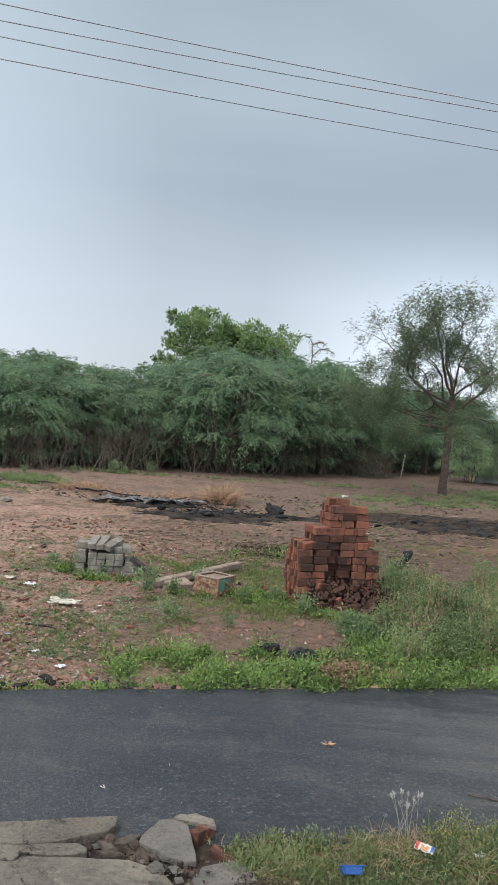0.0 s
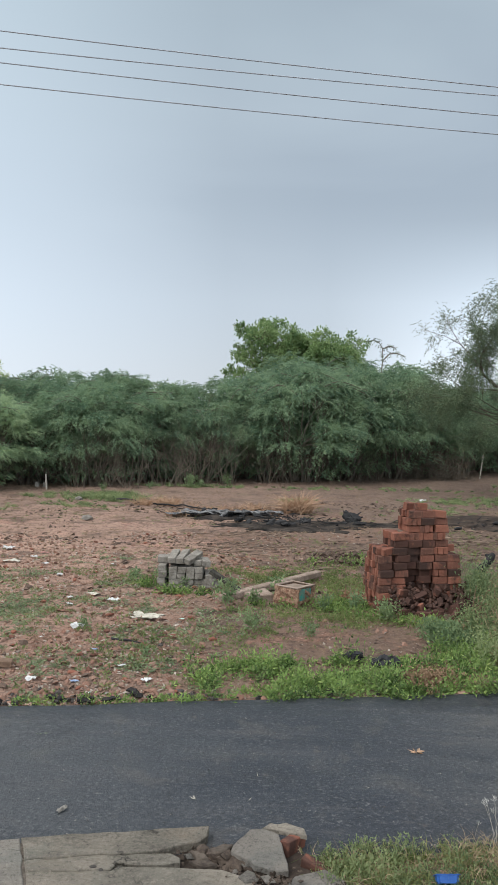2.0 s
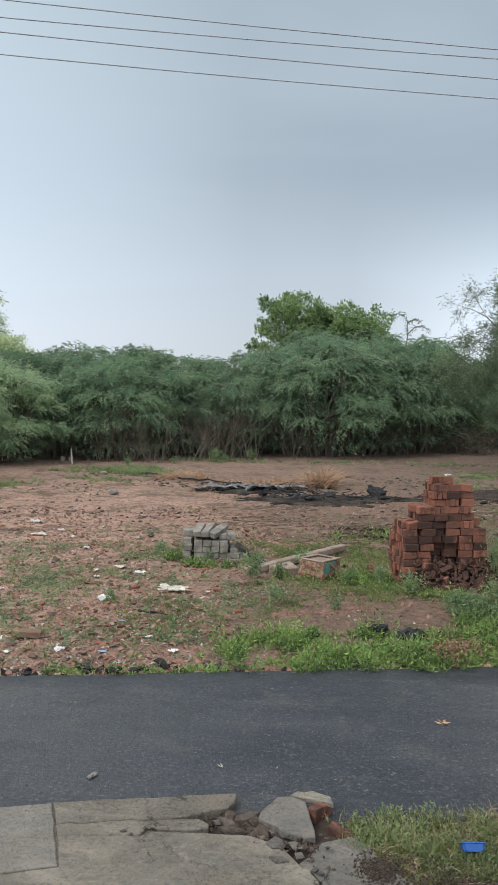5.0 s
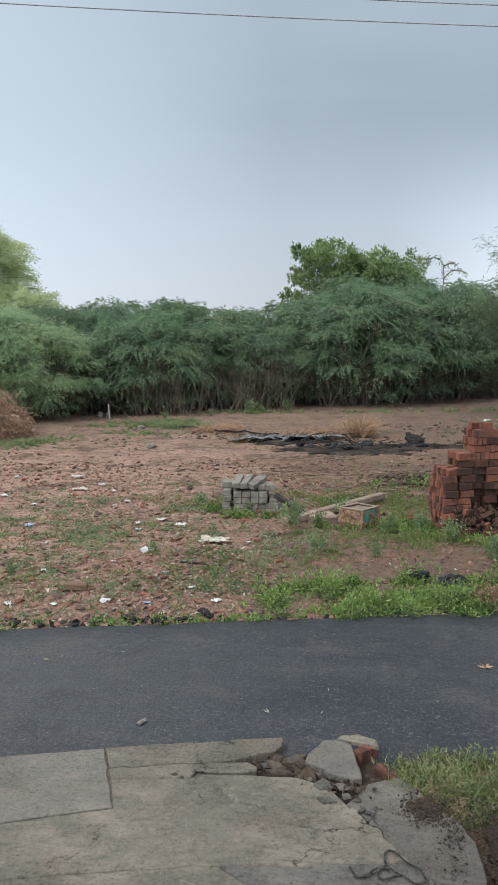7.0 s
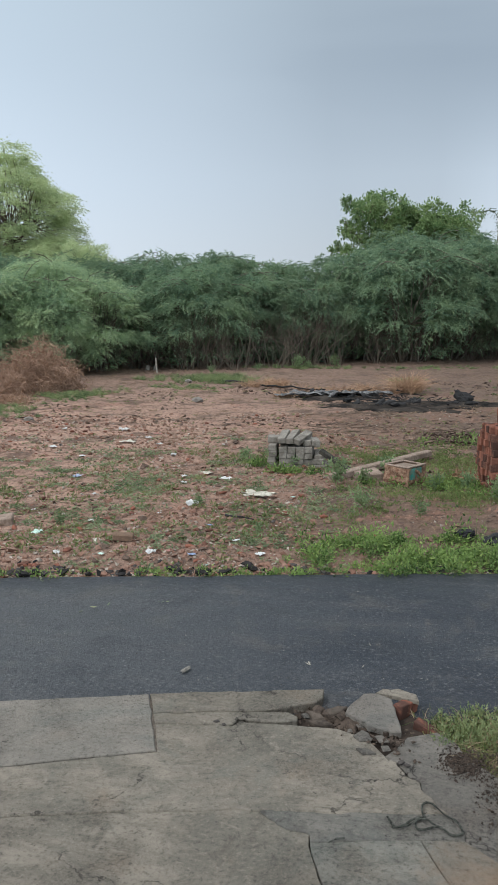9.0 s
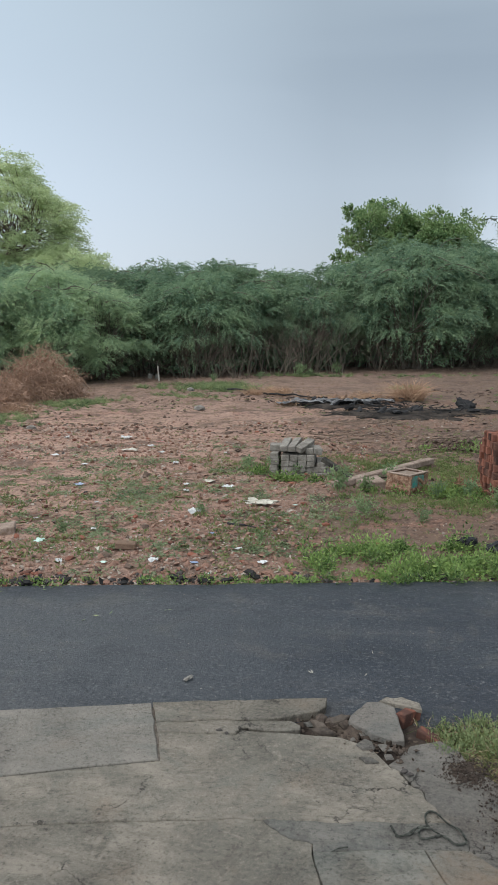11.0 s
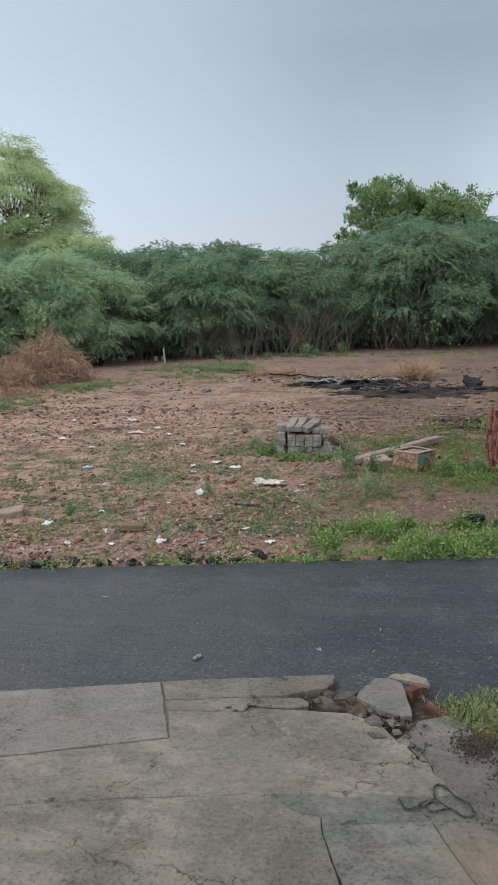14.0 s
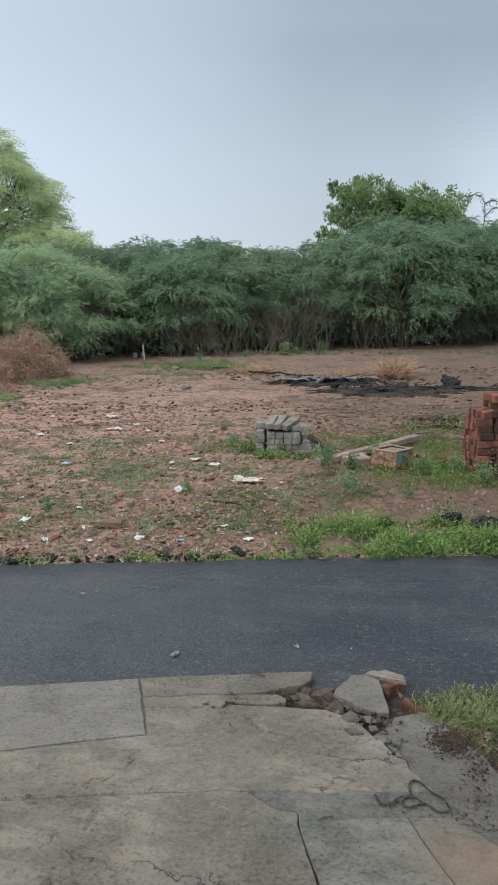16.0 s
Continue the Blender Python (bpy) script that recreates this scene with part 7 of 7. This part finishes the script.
# stubble of dry and dead grass over the whole plot
h = Heap()
blades(h, scatter(r, lambda x, y: (0.25 + 0.75 * (noise.noise((x * 0.8, y * 0.8, 6)) > 0)) if road_v(x, y) > 9.1 else 0, 2400, (-12.5, 8.5, 8, 31)), r, 7, 0.10, 0.007, 1.3)
thing("dry_stubble", "short dead grass stubble scattered over the earth", "stubble", kind="stuff", mesh=h.mesh("dry_stubble", plain("dead_grass", (0.21, 0.145, 0.095), (0.36, 0.265, 0.17), 1.0, 0.95, island=True)))
h = Heap()
blades(h, scatter(r, lambda x, y: (noise.noise((x * 0.6, y * 0.6, 2)) > 0.05) * 1.0 if road_v(x, y) > 9.1 else 0, 800, (-12.5, 8.5, 8, 27)), r, 8, 0.07, 0.010, 1.2)
thing("thin_grass", "thin short green grass scattered over the earth", "grass", kind="stuff", mesh=h.mesh("thin_grass", LEAF_COVER))

# dry straw by the fire
h = Heap()
for cx, cy, rx, ry, n, ln in ((-1.30, 24.95, 0.24, 0.18, 30, 0.88), (-2.4, 24.9, 0.45, 0.22, 20, 0.50), (-5.5, 26.1, 0.6, 0.3, 26, 0.46), (-3.9, 25.5, 0.8, 0.25, 12, 0.25), (-4.6, 23.4, 0.2, 0.15, 18, 0.25)):
    blades(h, scatter(r, blob(cx, cy, rx, ry), n, (cx - 2 * rx, cx + 2 * rx, cy - 2 * ry, cy + 2 * ry)), r, 18, ln * 0.9, 0.016, 0.8)
thing("dry_straw", "tufts of rust-coloured dry straw round the fire site", "straw", kind="stuff", mesh=h.mesh("dry_straw", STRAW))

# single weeds that stand by themselves
seedlings = []
for k, (hh, n) in enumerate(((0.30, 46), (0.22, 36))):
    h, st_ = Heap(), []
    q = np.random.default_rng(60 + k)
    for _ in range(5):
        d = np.array([q.normal() * 0.3, q.normal() * 0.3, 1.0])
        st_.append(((0, 0, 0), tuple(d * hh), 0.005, 0.002))
        s = q.uniform(0.25, 1.0, n)
        h.put(*kites(d * hh * s[:, None] + q.normal(size=(n, 3)) * [0.05, 0.05, 0.03], q.normal(size=(n, 3)) + [0, 0, 0.4], 0.065 * q.uniform(0.6, 1.2, n), 0.026, q))
    ob = thing("weed_plant", "small bushy green weed growing from the bare earth", "weed", group="single weeds")
    part("foliage", h.mesh("foliage", LEAF_SAGE), ob)
    part("stalk_growth", mesh_from("stalk_growth", *tubes(st_, 3), LEAF_WEED), ob)
    seedlings.append(ob)
for i, (x, y, s) in enumerate(((-1.73, 12.85, 1.25), (-1.36, 13.1, 0.9), (-1.12, 11.3, 0.95), (-0.95, 13.45, 1.3), (-0.40, 11.3, 0.6), (-2.6, 14.1, 0.8), (-2.95, 14.15, 0.9), (-3.6, 14.4, 1.0), (0.25, 13.0, 0.9), (-3.45, 11.3, 0.7), (-0.25, 12.9, 0.8), (-5.0, 10.0, 0.6), (0.75, 12.35, 1.0), (-2.3, 9.9, 0.6), (-5.97, 32.6, 1.6), (-5.5, 32.9, 1.2), (-4.62, 33.9, 1.4), (-7.3, 31.5, 1.1), (-8.7, 30.2, 0.9))):
    m = pose(x, y, field_z(x, y) - 0.01, 0, 0, 70 * i)
    if i < 2:
        seedlings[i].matrix_basis = m
        ob = seedlings[i]
    else:
        ob = copy_thing(seedlings[i % 2], m)
    ob.scale = (s, s, s)

# ---- the near verge ----


def verge_near(x, y):
    v = road_v(x, y)
    return 1.0 if (5.02 + 0.1 * noise.noise((x * 2, 1, 1)) + 0.25 * (x < 0.15) < v < 5.80 + 0.05 * noise.noise((x * 3, 2, 2)) and x > -0.22 + 0.3 * max(0, 5.75 - y)) else 0.0


h = Heap()
blades(h, scatter(r, verge_near, 560, (-0.3, 5.0, 4.9, 7.2)), r, 14, 0.125, 0.0055, 0.8)
thing("verge_grass", "yellow-green grass on the near road verge", "grass", kind="stuff", mesh=h.mesh("verge_grass", GRASS))
h, st_ = Heap(), []
leafy(h, scatter(r, ragged(verge_near, 2.0, 5), 860, (-0.1, 5.0, 4.9, 7.2)), r, 30, 0.14, 0.10, 0.024, 0.013, 0.3, st_)
near = thing("verge_herbs", "small leafy herbs among the verge grass", "weeds", kind="stuff")
part("foliage", h.mesh("foliage", LEAF_WEED), near)
part("stalk_growth", mesh_from("stalk_growth", *tubes(st_, 3), LEAF_WEED), near)
h = Heap()
blades(h, scatter(r, lambda x, y: verge_near(x, y) * max(blob(1.1, 5.95, 0.45, 0.3)(x, y), blob(1.9, 6.05, 0.6, 0.3)(x, y), 0.25), 300, (-0.2, 3.6, 5.0, 6.8)), r, 9, 0.15, 0.0045, 0.9)
thing("verge_straw", "dry straw-coloured grass on the near verge", "straw", kind="stuff", mesh=h.mesh("verge_straw", plain("bleached_straw", (0.30, 0.225, 0.14), (0.42, 0.34, 0.22), 5, 0.9, island=True)))


def seed_grass():
    """A tuft of tall thin stalks with pale feathered seed heads."""
    q = np.random.default_rng(71)
    st2, hd = [], Heap()
    for _ in range(12):
        p, d = np.array([q.normal() * 0.06, q.normal() * 0.04, 0.0]), unit(np.array([q.normal() * 0.15, q.normal() * 0.15, 1.0]))
        ln = q.uniform(0.28, 0.46)
        for k in range(4):
            d = unit(d + np.array([d[0] * 0.12, d[1] * 0.12, 0]))
            n_ = p + d * ln / 4
            st2.append((p, n_, 0.0014, 0.0011))
            p = n_
        m = 24
        P = p + d * q.uniform(-0.005, 0.03, (m, 1)) + q.normal(size=(m, 3)) * 0.004
        hd.put(*kites(P, d * 1.3 + q.normal(size=(m, 3)) * 0.42, 0.034, 0.0035, q))
    return st2, hd


a, b = seed_grass()
sg = thing("seed_grass", "tuft of tall grass with feathery white seed heads", "grass", pose(1.15, 6.02, 0))
sg.scale = (1, 1, 0.74)
part("stalk_growth", mesh_from("stalk_growth", *tubes(a, 3), PALE), sg)
part("seed_down", b.mesh("seed_down", plain("seed_down", (0.36, 0.35, 0.32), (0.46, 0.45, 0.42), 9, 0.9)), sg, "feathery white seed heads")
h, st_ = Heap(), []
herbs(scatter(r, blob(1.47, 6.0, 0.1, 0.06), 6, (1.2, 1.8, 5.8, 6.2)), r, 0.25, 13, 0.024, 0.013, h, st_, 0.07)
yw = thing("flowering_weed", "upright weed with yellow-green tips on the verge", "weed")
part("foliage", h.mesh("foliage", leaf_material("yellow_tip", (0.17, 0.215, 0.070), (0.36, 0.375, 0.120), (0.52, 0.48, 0.15), 0.40, 5.0)), yw)
part("stalk_growth", mesh_from("stalk_growth", *tubes(st_, 3), LEAF_WEED), yw)
